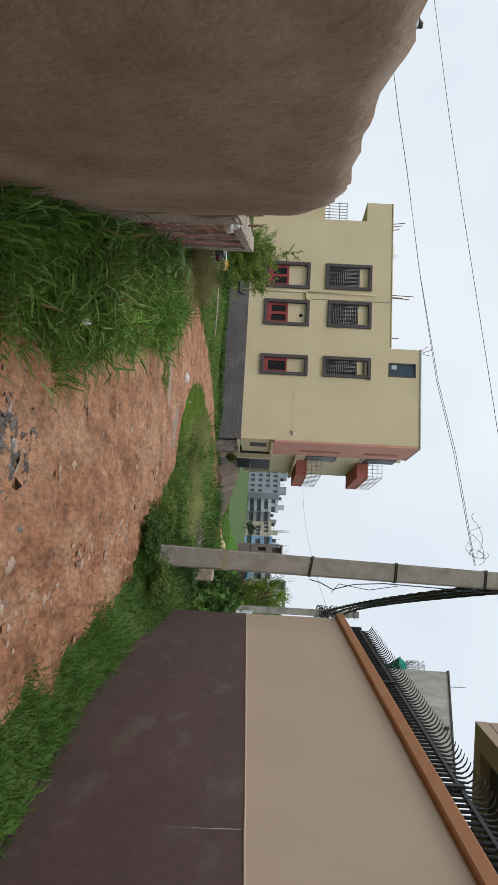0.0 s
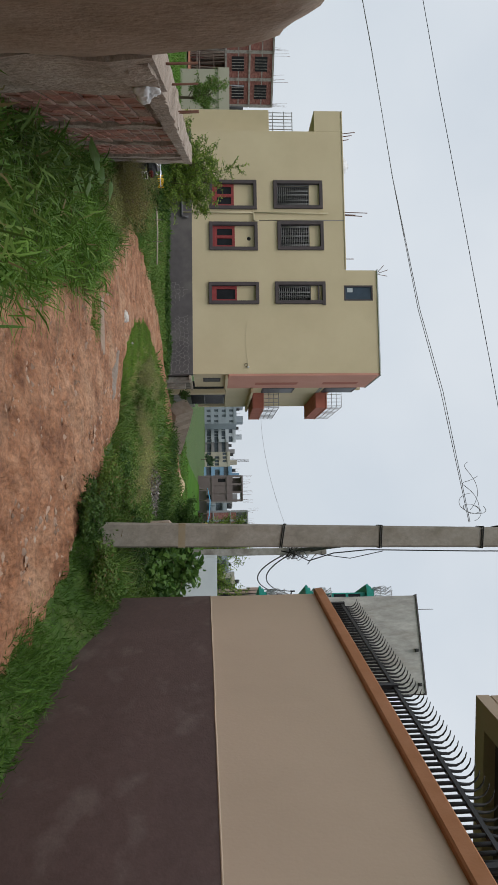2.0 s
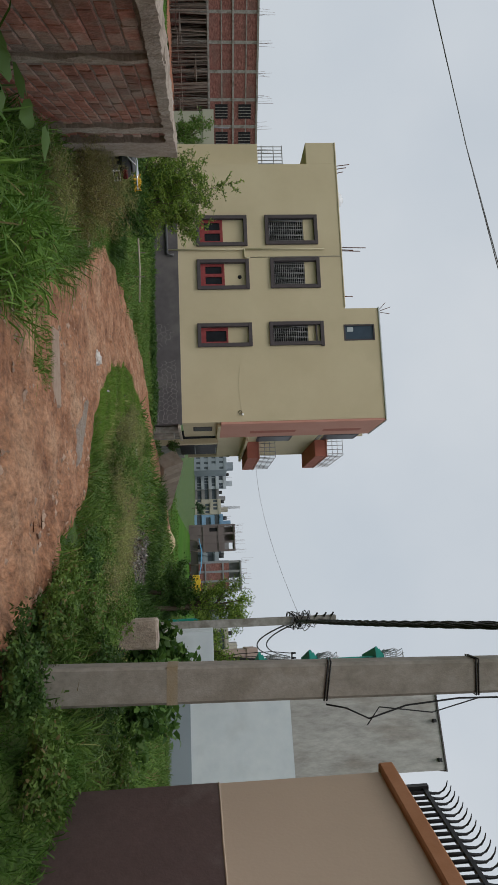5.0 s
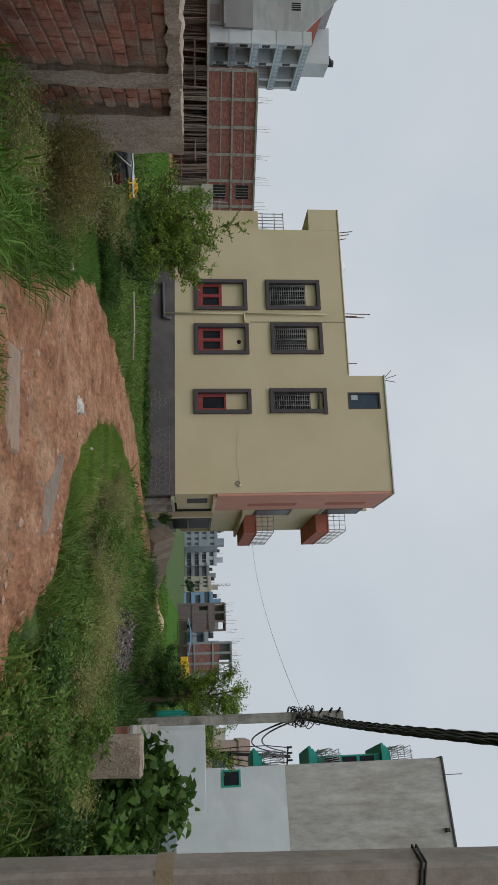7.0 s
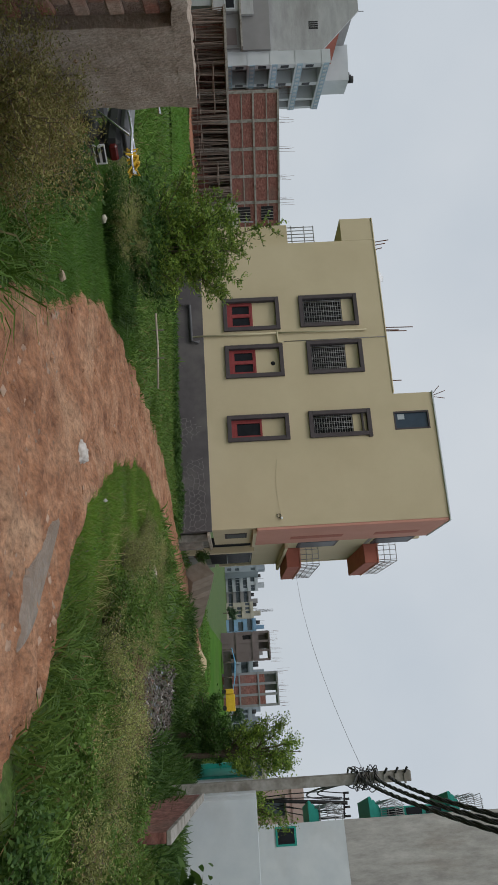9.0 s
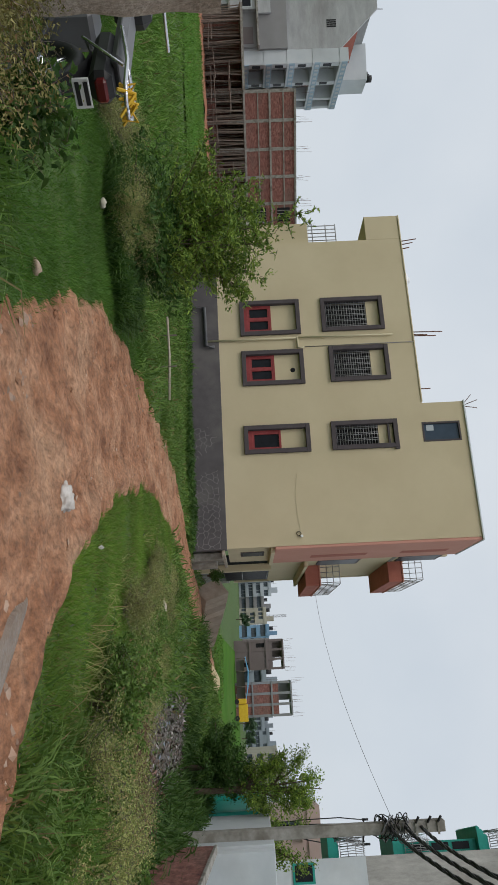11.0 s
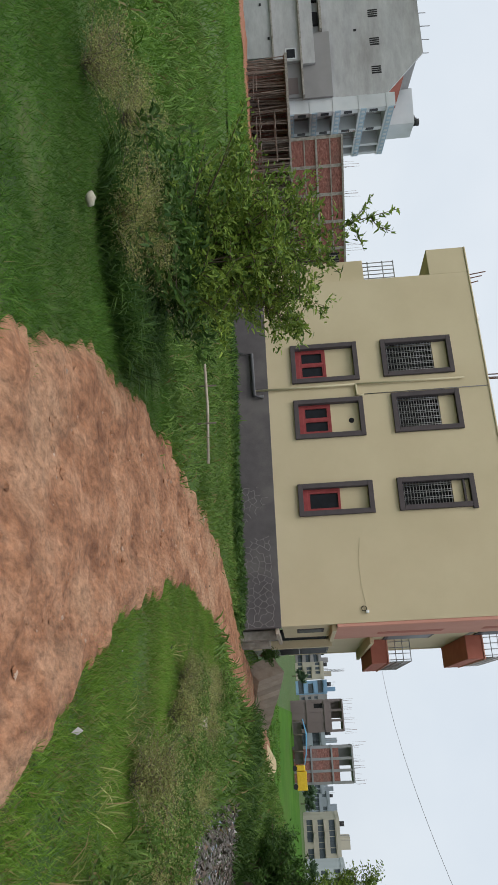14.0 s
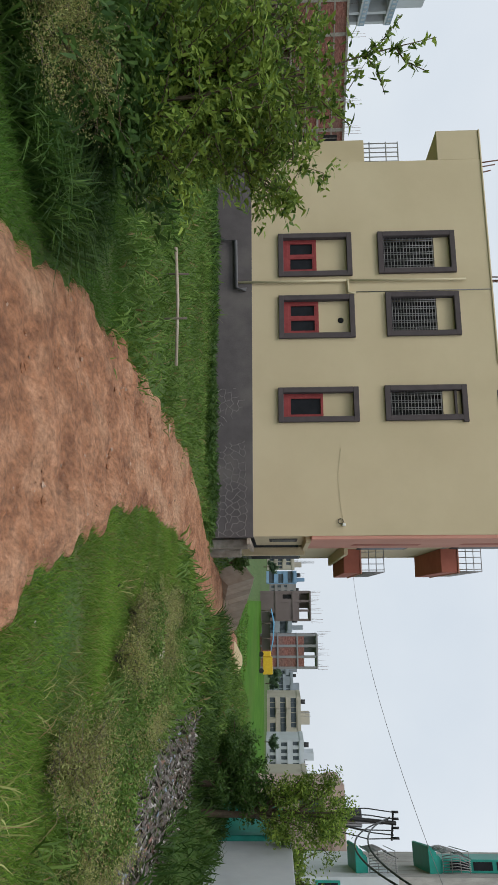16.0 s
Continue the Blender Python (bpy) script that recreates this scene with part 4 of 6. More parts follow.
# thin wires over the track
cable((1.0, 28.2, 4.75), (-5.8, 39.7, 4.3), 0.3, 0.006, "thin sagging service wire", M_WIRE)
W1 = [(-0.45, 9.05, 4.6), (-1.97, 8.9, 4.28), (-2.95, 8.9, 4.05), (-4.57, 8.9, 3.8), (-6.2, 8.9, 3.6), (-7.1, 8.9, 3.47), (-8.2, 8.9, 3.34), (-14, 8.6, 2.9), (-24, 8.0, 2.6)]
W2 = [(-0.4, 9.05, 5.2), (-2.25, 8.9, 4.89), (-4.4, 8.9, 4.59), (-5.6, 8.9, 4.42), (-7.0, 8.9, 4.24), (-9.1, 8.9, 4.0), (-14, 8.6, 3.6), (-24, 8.0, 3.25)]
for pts, mat in ((W1, M_WIRE), ([(x, y + 0.01, z + 0.03 * math.exp(-((x + 2) / 2) ** 2)) for x, y, z in W1], M_WIRE), (W2, M_CABLE)):
    c = thing("overhead_wire", "thin wire strung from the pole across the track", "wire", "overhead cables")
    tube("strand", mat, c, pts, 0.0042, 5)


# ---- stub post, low brick wall, grey house and compound walls on the far right ----
post = thing("stub_post", "broken grey concrete stub post in the weeds", "post", m=pose(-0.25, 13.85, -0.1))
bm = bmesh.new()
bm_box(bm, -0.2, 0.2, -0.17, 0.17, -0.4, 0.95, 0.03)
bmesh.ops.subdivide_edges(bm, edges=bm.edges[:], cuts=4)
for v in bm.verts:
    v.co += Vector([noise.noise(v.co * 5 + Vector((q * 9, 0, 0))) * 0.025 for q in range(3)])
part("stub", bm, M_RENDER_ROUGH, post)


def wall_between(name, a, b, z0, z1, thick, mat, label, category="wall"):
    a, b = Vector(a), Vector(b)
    d = b - a
    m = Matrix.Translation((a.x, a.y, 0)) @ Matrix.Rotation(math.atan2(d.y, d.x), 4, "Z")
    w = thing(name, label, category, kind="structure", m=m)
    box("body", mat, w, 0, d.length, -thick / 2, thick / 2, z0, z1, 0.01)
    return w, d.length


low, low_len = wall_between("wall_low", (0.02, 18.2), (1.0, 27.05), -0.7, 0.32, 0.14, M_BRICK_FAR, "low weathered brick compound wall")
box("top_plaster", M_CONCRETE, low, 0, low_len, -0.09, 0.09, 0.32, 0.39, 0.01, "pale cement top")
wall_between("wall_white", (1.1, 27.2), (3.4, 27.7), -0.6, 1.72, 0.2, M_WHITE_WALL, "whitewashed compound wall, streaked grey")
wall_between("wall_white_return", (1.13, 27.35), (1.7, 34), -0.6, 1.72, 0.2, M_WHITE_WALL, "whitewashed compound wall beside the gate")
gate_t = thing("teal_gate", "teal painted gate posts and gate leaf", "gate", m=pose(1.75, 34.1, -0.6))
for k in (0.3, 3.4):
    box("gate_post", M_TEAL, gate_t, -0.18, 0.18, k, k + 0.34, 0, 2.1, 0.02)
box("gate_leaf", M_TEAL, gate_t, -0.03, 0.03, 0.64, 3.4, 0.15, 1.7)


def make_grey_house():
    g = thing("grey_house", "tall cement-grey house with whitewashed base and teal trim", "house",
              m=Matrix.Translation((4.1, 38.8, 0)) @ Matrix.Rotation(radians(-14), 4, "Z") @ Matrix.Diagonal((1.06, 1.06, 1.03, 1)))
    box("wall", M_GREY_WALL, g, 0, 4.7, 0, 12, 5.2, 12.0, label="grey cement rendered wall")
    box("wall", M_WHITE_WALL, g, 0.004, 4.696, 0.004, 12, -0.6, 5.2, label="whitewashed lower wall")
    box("plinth", M_FAR[0], g, -0.04, 4.7, -0.05, 12, -0.8, 0.62, label="blue-grey painted plinth")
    box("parapet_cap", M_PLINTH, g, -0.06, 4.76, -0.06, 12, 12.0, 12.08, 0.01)
    box("wing", M_WHITE_WALL, g, 4.7, 13, 0.25, 9, -0.6, 5.4)
    box("wing", M_GREY_WALL, g, 4.7, 13, 0.254, 9, 5.4, 7.95)
    brick_wall = box("wing_brick", M_BRICK_FAR, g, 4.7, 12.2, 0.5, 9, 7.95, 9.3, label="bare red brick upper wall")
    rng = random.Random(3)
    for j in range(17):
        for k in range(24):
            if j < 15 or rng.random() < 0.5:
                x = 4.72 + k * 0.31 + (0.15 if j % 2 else 0)
                box("brick", M_BRICK_FAR, brick_wall, x, x + 0.285, 0.47, 0.499, 7.96 + j * 0.088, 8.03 + j * 0.088)
    box("vent", M_DARK_IN, g, 7.4, 7.8, 0.238, 0.26, 6.3, 6.5)
    # teal window hoods of stepped lips, with a bay and white cages
    for z in (3.95, 6.45, 9.75):
        hood = thing("window_hood", "", "")
        hood.parent = g
        tagged(hood, "teal painted window hood")
        for k, (d, h) in enumerate(((0.78, 0.0), (0.66, 0.14), (0.5, 0.28))):
            bm = bmesh.new()
            bm_prism(bm, [(-d, z + h), (-d - 0.03, z + h + 0.06), (-d + 0.06, z + h + 0.135), (0, z + h + 0.138), (0, z + h)], "y", 1.2 + 0.05 * k, 4.4 - 0.05 * k)
            part("lip", bm, M_TEAL, hood)
    bay = box("window_bay", M_TEAL, g, -0.4, 0, 1.5, 4.2, 6.9, 9.745, 0.02, "teal painted window bay")
    for k in range(3):
        box("bay_pane", M_GLASS_DARK, bay, -0.33, -0.08, 1.484, 1.498, 7.2 + 0.8 * k, 7.85 + 0.8 * k)
    for z in (4.42, 6.92, 10.2):
        cage = box("window_cage", M_GRILLE, g, -0.62, -0.59, 1.25, 4.3, z, z + 0.03, label="bowed white window cage")
        for k in range(7):
            tube("bar", M_GRILLE, cage, [(-0.08 * k - 0.02, 1.25, z), (-0.09 * k - 0.03, 1.22, z + 0.5), (-0.06 * k - 0.02, 1.27, z + 0.95)], 0.014, 5)
        for k in range(10):
            tube("bar", M_GRILLE, cage, [(-0.6, 1.25 + k * 0.33, z), (-0.68, 1.25 + k * 0.33, z + 0.5), (-0.42, 1.25 + k * 0.33, z + 0.98)], 0.014, 5)
        for j in range(4):
            tube("bar", M_GRILLE, cage, [(0, 1.25, z + j * 0.3), (-0.64, 1.25, z + j * 0.3), (-0.64, 4.3, z + j * 0.3)], 0.014, 5)
    w = box("low_window", M_TEAL, g, 0.1, 0.75, -0.03, 0.02, 2.5, 3.3, label="teal framed window")
    box("pane", M_GLASS_DARK, w, 0.17, 0.68, -0.035, -0.031, 2.58, 3.22)
    for x in (2.6, 4.2):
        box("spout", M_TANK_BLACK, g, x, x + 0.15, -0.3, 0, 11.7, 11.82)
    tube("aerial", M_WIRE, g, [(0.6, 1, 12.0), (0.6, 1, 13.2)], 0.02, 5)
    return g


make_grey_house()

# loose curls of thin wire at the pole
tangle = thing("wire_tangle", "tangled loose ends of thin wire on the pole", "wire", m=pose(-0.42, 9.0, 4.75))
rng = random.Random(21)
for k in range(5):
    r, a0, x0 = rng.uniform(0.06, 0.16), rng.uniform(0, 6), rng.uniform(-0.35, -0.1)
    tube("loop", M_WIRE, tangle, [(x0 - 0.1 * q * (k % 2) + r * math.cos(a0 + q) * (1 - 0.1 * q), -0.03 * q, -0.15 + r * math.sin(a0 + q * 1.2)) for q in np.linspace(0, 4.6, 22)], 0.0032, 4)


# bare red soil along the foot of the far buildings
def red_strip():
    o, along, out = Vector((-63.5, 71.5, 0)), Vector((0.707, 0.707, 0)), Vector((0.707, -0.707, 0))
    vs, fs = [], []
    n = 40
    for i in range(n + 1):
        for k in range(6):
            p = o + along * (-26 + 52 * i / n) + out * (-4 + k * 2.4 + 0.8 * math.sin(i * 0.9 + k))
            vs.append((p.x, p.y, float(ground_z(p.x, p.y)) + 0.35 - 0.05 * k + 0.12 * math.sin(i * 1.7 + k * 2)))
    for i in range(n):
        for k in range(5):
            fs.append((i * 6 + k, i * 6 + k + 1, (i + 1) * 6 + k + 1, (i + 1) * 6 + k))
    return tagged(new("soil_strip", sheet_mesh("soil_strip", vs, fs, M_REDSOIL, True)), "strip of bare red soil before the unfinished buildings", "soil", kind="structure")


red_strip()


# ---- distant buildings ----
def far_frame_building(name, label, x, y, z, yaw, w, d, floors, fh, mats, brick_from=0, bars=True, cols=4, open_top=0, seed=1, openings=0.4, conc=None):
    """A concrete frame with infill walls, slabs and starter bars."""
    b = thing(name, label, "building", m=pose(x, y, z, 0, 0, yaw))
    rng = random.Random(seed)
    conc = conc or M_CONCRETE
    for f in range(floors + 1):
        box("slab", conc, b, -0.12, w + 0.12, -0.12, d, f * fh - 0.22, f * fh)
    for f in range(floors):
        for c in range(cols + 1):
            cx = c * w / cols
            box("column", conc, b, cx - 0.17, cx + 0.17, -0.05, 0.3, f * fh, (f + 1) * fh - 0.22)
        box("column", conc, b, -0.05, 0.3, d - 0.3, d, f * fh, (f + 1) * fh - 0.22)
        if f >= floors - open_top:
            box("parapet", mats[0], b, 0.1, w - 0.1, 0.05, 0.2, f * fh, f * fh + 0.8)
            box("back_wall", mats[-1], b, 0.2, w * 0.6, d - 0.2, d - 0.05, f * fh, (f + 1) * fh - 0.22)
            continue
        for c in range(cols):
            x0, x1 = c * w / cols + 0.17, (c + 1) * w / cols - 0.17
            m = mats[f % len(mats)]
            if rng.random() < openings:
                mid = (x0 + x1) / 2
                hw = min(0.75, (x1 - x0) * 0.3)
                z0, z1 = f * fh + 0.9, f * fh + 2.2
                bm = bmesh.new()
                for a in ((x0, mid - hw, f * fh, (f + 1) * fh - 0.22), (mid + hw, x1, f * fh, (f + 1) * fh - 0.22), (mid - hw, mid + hw, f * fh, z0), (mid - hw, mid + hw, z1, (f + 1) * fh - 0.22)):
                    bm_box(bm, a[0], a[1], 0.05, 0.25, a[2], a[3])
                part("infill", bm, m, b)
                # black panel painted as the dark inside of the opening
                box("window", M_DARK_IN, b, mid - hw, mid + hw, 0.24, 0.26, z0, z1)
            else:
                box("infill", m, b, x0, x1, 0.05, 0.25, f * fh, (f + 1) * fh - 0.22)
        box("side_infill", mats[f % len(mats)], b, 0.02, 0.2, 0.3, d - 0.3, f * fh, (f + 1) * fh - 0.22)
        box("side_infill", mats[f % len(mats)], b, w - 0.2, w - 0.02, 0.3, d - 0.3, f * fh, (f + 1) * fh - 0.22)
        box("back_infill", mats[f % len(mats)], b, 0.2, w - 0.2, d - 0.2, d - 0.05, f * fh, (f + 1) * fh - 0.22)
    if bars:
        for c in range(cols + 1):
            for k in range(5):
                cx = c * w / cols + rng.uniform(-0.5, 0.5)
                tube("starter_bar", M_ROD, b, [(cx, 0.1 + 0.1 * k, floors * fh), (cx + rng.uniform(-0.12, 0.12), 0.1 + 0.1 * k, floors * fh + rng.uniform(0.7, 1.9))], 0.016, 4)
    return b


def far_block(name, label, x, y, z, yaw, w, d, floors, mat, cols=4, fh=3.1, bands=None, win=(1.0, 1.3), roof_room=True):
    """A plain plastered block of flats: recessed windows, sun-shades, parapet."""
    b = thing(name, label, "building", "distant buildings", m=pose(x, y, z, 0, 0, yaw))
    h = floors * fh
    rng = random.Random(int(abs(x) * 7 + y))
    box("wall", mat, b, 0, w, 0, d, 0, h)
    for k in range(2):
        cx = rng.uniform(0.1, 0.9) * w
        tube("roof_rod", M_WIRE, b, [(cx, 1, h), (cx + 0.1, 1, h + rng.uniform(1.5, 3.2))], 0.06, 4)
    tank = rng.uniform(0.1, 0.45) * w
    tube("water_tank", M_TANK_BLACK, b, [(tank, 2, h + 0.4), (tank, 2, h + 1.9)], 0.55, 10)
    if rng.random() < 0.6:
        c0 = rng.randrange(cols)
        for f in range(1, floors):
            box("balcony", mat, b, c0 * w / cols + 0.1, (c0 + 1) * w / cols - 0.1, -1.0, 0, f * fh - 0.1, f * fh + 0.8)
    box("parapet", mat, b, -0.1, w + 0.1, -0.1, d + 0.1, h, h + 0.8)
    if roof_room:
        box("roof_room", mat, b, w * 0.55, w * 0.85, d * 0.3, d * 0.7, h + 0.8, h + 3)
    for f in range(floors):
        if bands:
            box("band", bands, b, -0.25, w + 0.25, -0.9, 0, f * fh + fh - 0.25, f * fh + fh)
        for c in range(cols):
            if rng.random() < 0.1:
                continue
            cx = (c + rng.uniform(0.42, 0.58)) * w / cols
            wn = box("window", M_FAR_PANE, b, cx - win[0] / 2, cx + win[0] / 2, -0.02, 0.06, f * fh + 0.9, f * fh + 0.9 + win[1])
            box("shade", mat, wn, cx - win[0] * 0.65, cx + win[0] * 0.65, -0.4, 0, f * fh + 1.0 + win[1], f * fh + 1.1 + win[1])
    return b


# grey apartment house with a white balcony front
def make_apartments():
    a = thing("apartment_house", "grey concrete apartment house with white and blue balconies", "building", m=pose(-72.7, 75.9, 0, 0, 0, 107.8))
    # local x runs along the balcony front, local y along the blank concrete side
    box("body", M_APT_GREY, a, 0.4, 12, 0.9, 13.5, -1, 15.9)
    bm = bm_prism(bmesh.new(), [(0.9, -1), (0.9, 15.9), (5.5, 20.5), (13.5, 20.2), (13.5, -1)], "x", 0, 0.4)
    side = part("gable_wall", bm, M_APT_GREY, a, "blank grey concrete side wall")
    box("upper_storey", M_APT_GREY, a, 0.41, 8, 5.6, 13.4, 15.9, 20.0)
    box("roof_room", M_APT_WHITE, a, 8.5, 12.4, 1.2, 6, 15.9, 20.6, 0.02, "white stair room on the roof")
    box("roof_gap", M_RED_BALCONY, a, 1.2, 8.45, 3.4, 3.6, 15.9, 18.2, label="wine-coloured roof wall")
    for k in range(5):
        tube("roof_rod", M_WIRE, a, [(1.0, 6 + 1.7 * k, 20.2), (1.1, 6 + 1.7 * k, 21.4 + 0.2 * (k % 3))], 0.05, 4)
    for k, x in enumerate((9.2, 10.6, 11.7)):
        tube("roof_tank", M_TANK_BLACK, a, [(x, 1.6 + k * 0.9, 20.6), (x, 1.6 + k * 0.9, 21.3)], 0.45, 10)
    for k in range(3):
        y = 3.4 + 3.55 * k
        w = box("side_window", M_DARK_IN, side, -0.02, 0.02, y, y + 0.95, 14.25, 15.4)
        for j in range(3):
            box("bar", M_APT_GREY, w, -0.03, -0.021, y + 0.2 + 0.25 * j, y + 0.26 + 0.25 * j, 14.25, 15.4)
    box("vent", M_DARK_IN, side, -0.015, 0.02, 8.9, 9.2, 12.4, 12.75)
    floors = (3.9, 6.7, 9.5, 12.6, 15.9)
    for f, z in enumerate(floors):
        top = floors[f + 1] if f < 4 else 17.2
        box("balcony_slab", M_APT_WHITE, a, -0.05, 12.1, -0.9, 0.89, z - 0.22, z)
        rail = box("balustrade", M_BLUE_WALL, a, -0.05, 12.1, -0.92, -0.8, z + 0.001, z + 0.7, label="pale blue balustrade with white motifs")
        for k in range(12):
            box("motif", M_APT_WHITE, rail, 0.3 + k, 0.78 + k, -0.95, -0.921, z + 0.14, z + 0.56, 0.05)
        box("balustrade_end", M_APT_WHITE, rail, -0.06, 0.06, -0.79, 0.88, z + 0.001, z + 0.85)
        if f == 4:
            continue
        for x0, x1 in ((0.0, 1.0), (4.7, 5.5), (9.0, 9.6), (11.4, 12.0)):
            box("panel", M_APT_WHITE, a, x0, x1, -0.78, 0.88, z + 0.002, top - 0.23)
        for k, x in enumerate((1.6, 2.9, 6.0, 7.3, 10.0)):
            w = box("window", M_GLASS_DARK, a, x, x + 1.1, 0.82, 0.89, z + 0.2, z + 2.2)
            box("arch", M_APT_WHITE, w, x - 0.1, x + 1.2, 0.72, 0.86, z + 2.21, z + 2.35)
        for x in (0.3, 4.75):
            w = box("window", M_GLASS_DARK, a, x, x + 0.6, -0.8, -0.781, z + 1.1, z + 2.1)
    for k in range(5):
        w = box("ground_window", M_GLASS_DARK, a, 0.8 + k * 2.3, 2.0 + k * 2.3, 0.86, 0.89, 1.0, 2.6)
        box("shade", M_APT_WHITE, w, 0.6 + k * 2.3, 2.2 + k * 2.3, 0.3, 0.88, 2.65, 2.8)
    # lower storeys stepping out along the side
    box("lower_wall", M_APT_GREY, a, -1.1, -0.01, 6.0, 26, -2.2, 2.45, label="bare concrete ground-floor wall")
    box("ledge", M_CONCRETE, a, -1.35, -0.01, 1.4, 26, 2.46, 2.66)
    box("middle_wall", M_APT_GREY, a, -0.9, -0.01, 5.4, 26, 2.67, 5.75)
    box("recess_wall", M_FAR[1], a, -0.3, -0.01, 1.2, 5.39, 2.67, 5.75)
    box("shutter", M_FAR[5], a, -0.36, -0.305, 1.6, 3.6, 2.9, 5.3, label="dull brown shutter")
    w = box("middle_window", M_APT_WHITE, a, -0.94, -0.905, 5.6, 7.0, 4.0, 5.3)
    box("pane", M_GLASS_DARK, w, -0.955, -0.942, 5.75, 6.85, 4.15, 5.15)
    box("ledge", M_CONCRETE, a, -1.25, -0.01, 0.9, 26, 5.76, 5.98)
    box("terrace_wall", M_FAR[1], a, -0.4, -0.01, 0.9, 9.0, 5.99, 9.4, label="dun rendered terrace wall")
    box("terrace_parapet", M_APT_GREY, a, -0.8, -0.41, 5.0, 26, 5.99, 7.5)
    for k in range(3):
        box("terrace_opening", M_DARK_IN, a, -0.38, -0.012, 10 + 3 * k, 11.6 + 3 * k, 6.2, 8.2)
    box("terrace_slab", M_CONCRETE, a, -0.9, -0.012, 9.1, 20, 8.3, 8.6)
    for y, z in ((8.2, 2.0), (12.5, 1.2), (13.2, 5.0), (19.0, 5.0)):
        box("spout", M_DARK_IN, a, -1.2, -1.11, y, y + 0.3, z, z + 0.25)
    return a


make_apartments()


def make_brick_block():
    b = far_frame_building("unfinished_brick_building", "unfinished red brick building over a forest of wooden props", -63.5, 71.5, 3.75, 45, 18, 12, 2, 2.85, [M_BRICK_FAR], cols=6, seed=3, openings=0.0)
    for z in (0.6, 3.4):
        for x in (12.5, 15.6):
            w = box("window", M_DARK_IN, b, x, x + 1.6, -0.03, 0.06, z, z + 1.5)
            for k in range(4):
                box("bar", M_CONCRETE, w, x + 0.3 + 0.33 * k, x + 0.36 + 0.33 * k, -0.05, -0.031, z, z + 1.5)
    for f in range(2):
        box("sill_band", M_CONCRETE, b, -0.02, 18.02, -0.02, 0.04, f * 2.85 + 1.35, f * 2.85 + 1.48)
    for c in range(7):
        box("lower_column", M_CONCRETE, b, c * 3 - 0.2, c * 3 + 0.2, 0.1, 0.5, -5.6, -0.22)
    box("rear_wall", M_BRICK_FAR, b, -8, 18, 7, 7.3, -5.6, -0.22)
    box("low_brick", M_BRICK_FAR, b, 0.5, 4.5, 1.2, 1.4, -5.6, -3.4)
    box("low_brick", M_BRICK_FAR, b, 6.5, 13, 1.2, 1.4, -5.6, -2.8)
    rng = random.Random(8)
    bm = bmesh.new()
    for k in range(420):
        x, y = rng.uniform(-8, 18.5), rng.uniform(-1.4, 4.5)
        bm_tube(bm, [(x, y, -5.7), (x + rng.uniform(-0.4, 0.4), y, -0.25)], rng.uniform(0.04, 0.075), 5)
    for k in range(26):
        x, z = rng.uniform(-8, 14), rng.choice((-3.6, -3.3, -1.6))
        bm_tube(bm, [(x, -1.3, z), (x + rng.uniform(2, 4), -1.2, z + rng.uniform(-0.2, 0.2))], 0.05, 5)
    tagged(part("prop_thicket", bm, M_BAMBOO, b, "dense wooden formwork props"), kind="stuff")
    box("side_slab", M_CONCRETE, b, -8.4, -0.13, -1.4, 10, -0.25, 0.02, label="rough edge of the next floor slab")
    return b


make_brick_block()
far_frame_building("unfinished_house", "grey unfinished house with scaffold behind the yellow house", -45, 86, -1, 25, 10, 9, 3, 3.2, [M_FAR[0], M_BRICK_FAR], cols=3, open_top=1, seed=6)

# across the rice field
far_frame_building("frame_house", "dark brick and concrete house, unfinished open top floor", -6.4, 123, -1.1, 0, 4.2, 7, 3, 2.6, [M_FAR[5], M_FAR[5]], cols=3, open_top=1, seed=2, conc=M_FAR[5])
far_frame_building("frame_house", "narrow unfinished concrete frame with brick infill", -0.35, 115, -1.1, 0, 4.4, 5, 3, 2.75, [M_BRICK_FAR, M_BRICK_FAR, M_FAR[1]], cols=3, open_top=1, seed=5, conc=M_FAR[1])
spec_far = [(-36, 233, 7, 4, 0, 3), (-30, 244, 6, 4, 4, 4), (-24.4, 245, 5, 3, 1, 3), (-19, 225, 4.6, 3, 2, 3), (-13, 205, 3, 3, 3, 2), (-2, 156, 2.8, 2, 0, 2), (10, 205, 3.5, 2, 0, 2), (-44, 240, 9, 5, 0, 3),
            (17.5, 191, 8, 3, 2, 4), (24.3, 175, 5.5, 3, 4, 3), (27.5, 159, 3.5, 3, 2, 2), (18, 270, 9, 3, 0, 4), (31, 200, 12, 3, 1, 4), (46, 180, 12, 3, 4, 4), (-60, 260, 14, 4, 1, 4), (5, 290, 14, 3, 0, 5),
            (-14, 300, 12, 4, 1, 4)]
for i, (x, y, w, fl, mi, cols) in enumerate(spec_far):
    label = ("grey", "dun", "cream", "blue", "white", "brown")[mi] + " plastered flats far across the field"
    far_block("distant_flats", label, x, y, -1.3, (i * 37) % 13 - 6, w, 9, fl, M_FAR[mi], cols + 1 + (i % 3), 2.5, win=(0.75 + 0.15 * (i % 3), 1.25))

# lattice mast
mast = thing("radio_mast", "grey lattice mast among the distant flats", "mast", m=pose(-17.5, 245, -1))
for sx, sy in ((-0.5, -0.5), (0.5, -0.5), (0, 0.5)):
    tube("leg", M_WIRE, mast, [(sx, sy, 0), (sx * 0.6, sy * 0.6, 15)], 0.07, 5)
for k in range(11):
    s = 1 - 0.4 * k / 12
    tube("brace", M_WIRE, mast, [(-0.5 * s, -0.5 * s, k * 1.3), (0.5 * s, -0.5 * s, k * 1.3 + 1.3)], 0.05, 4)

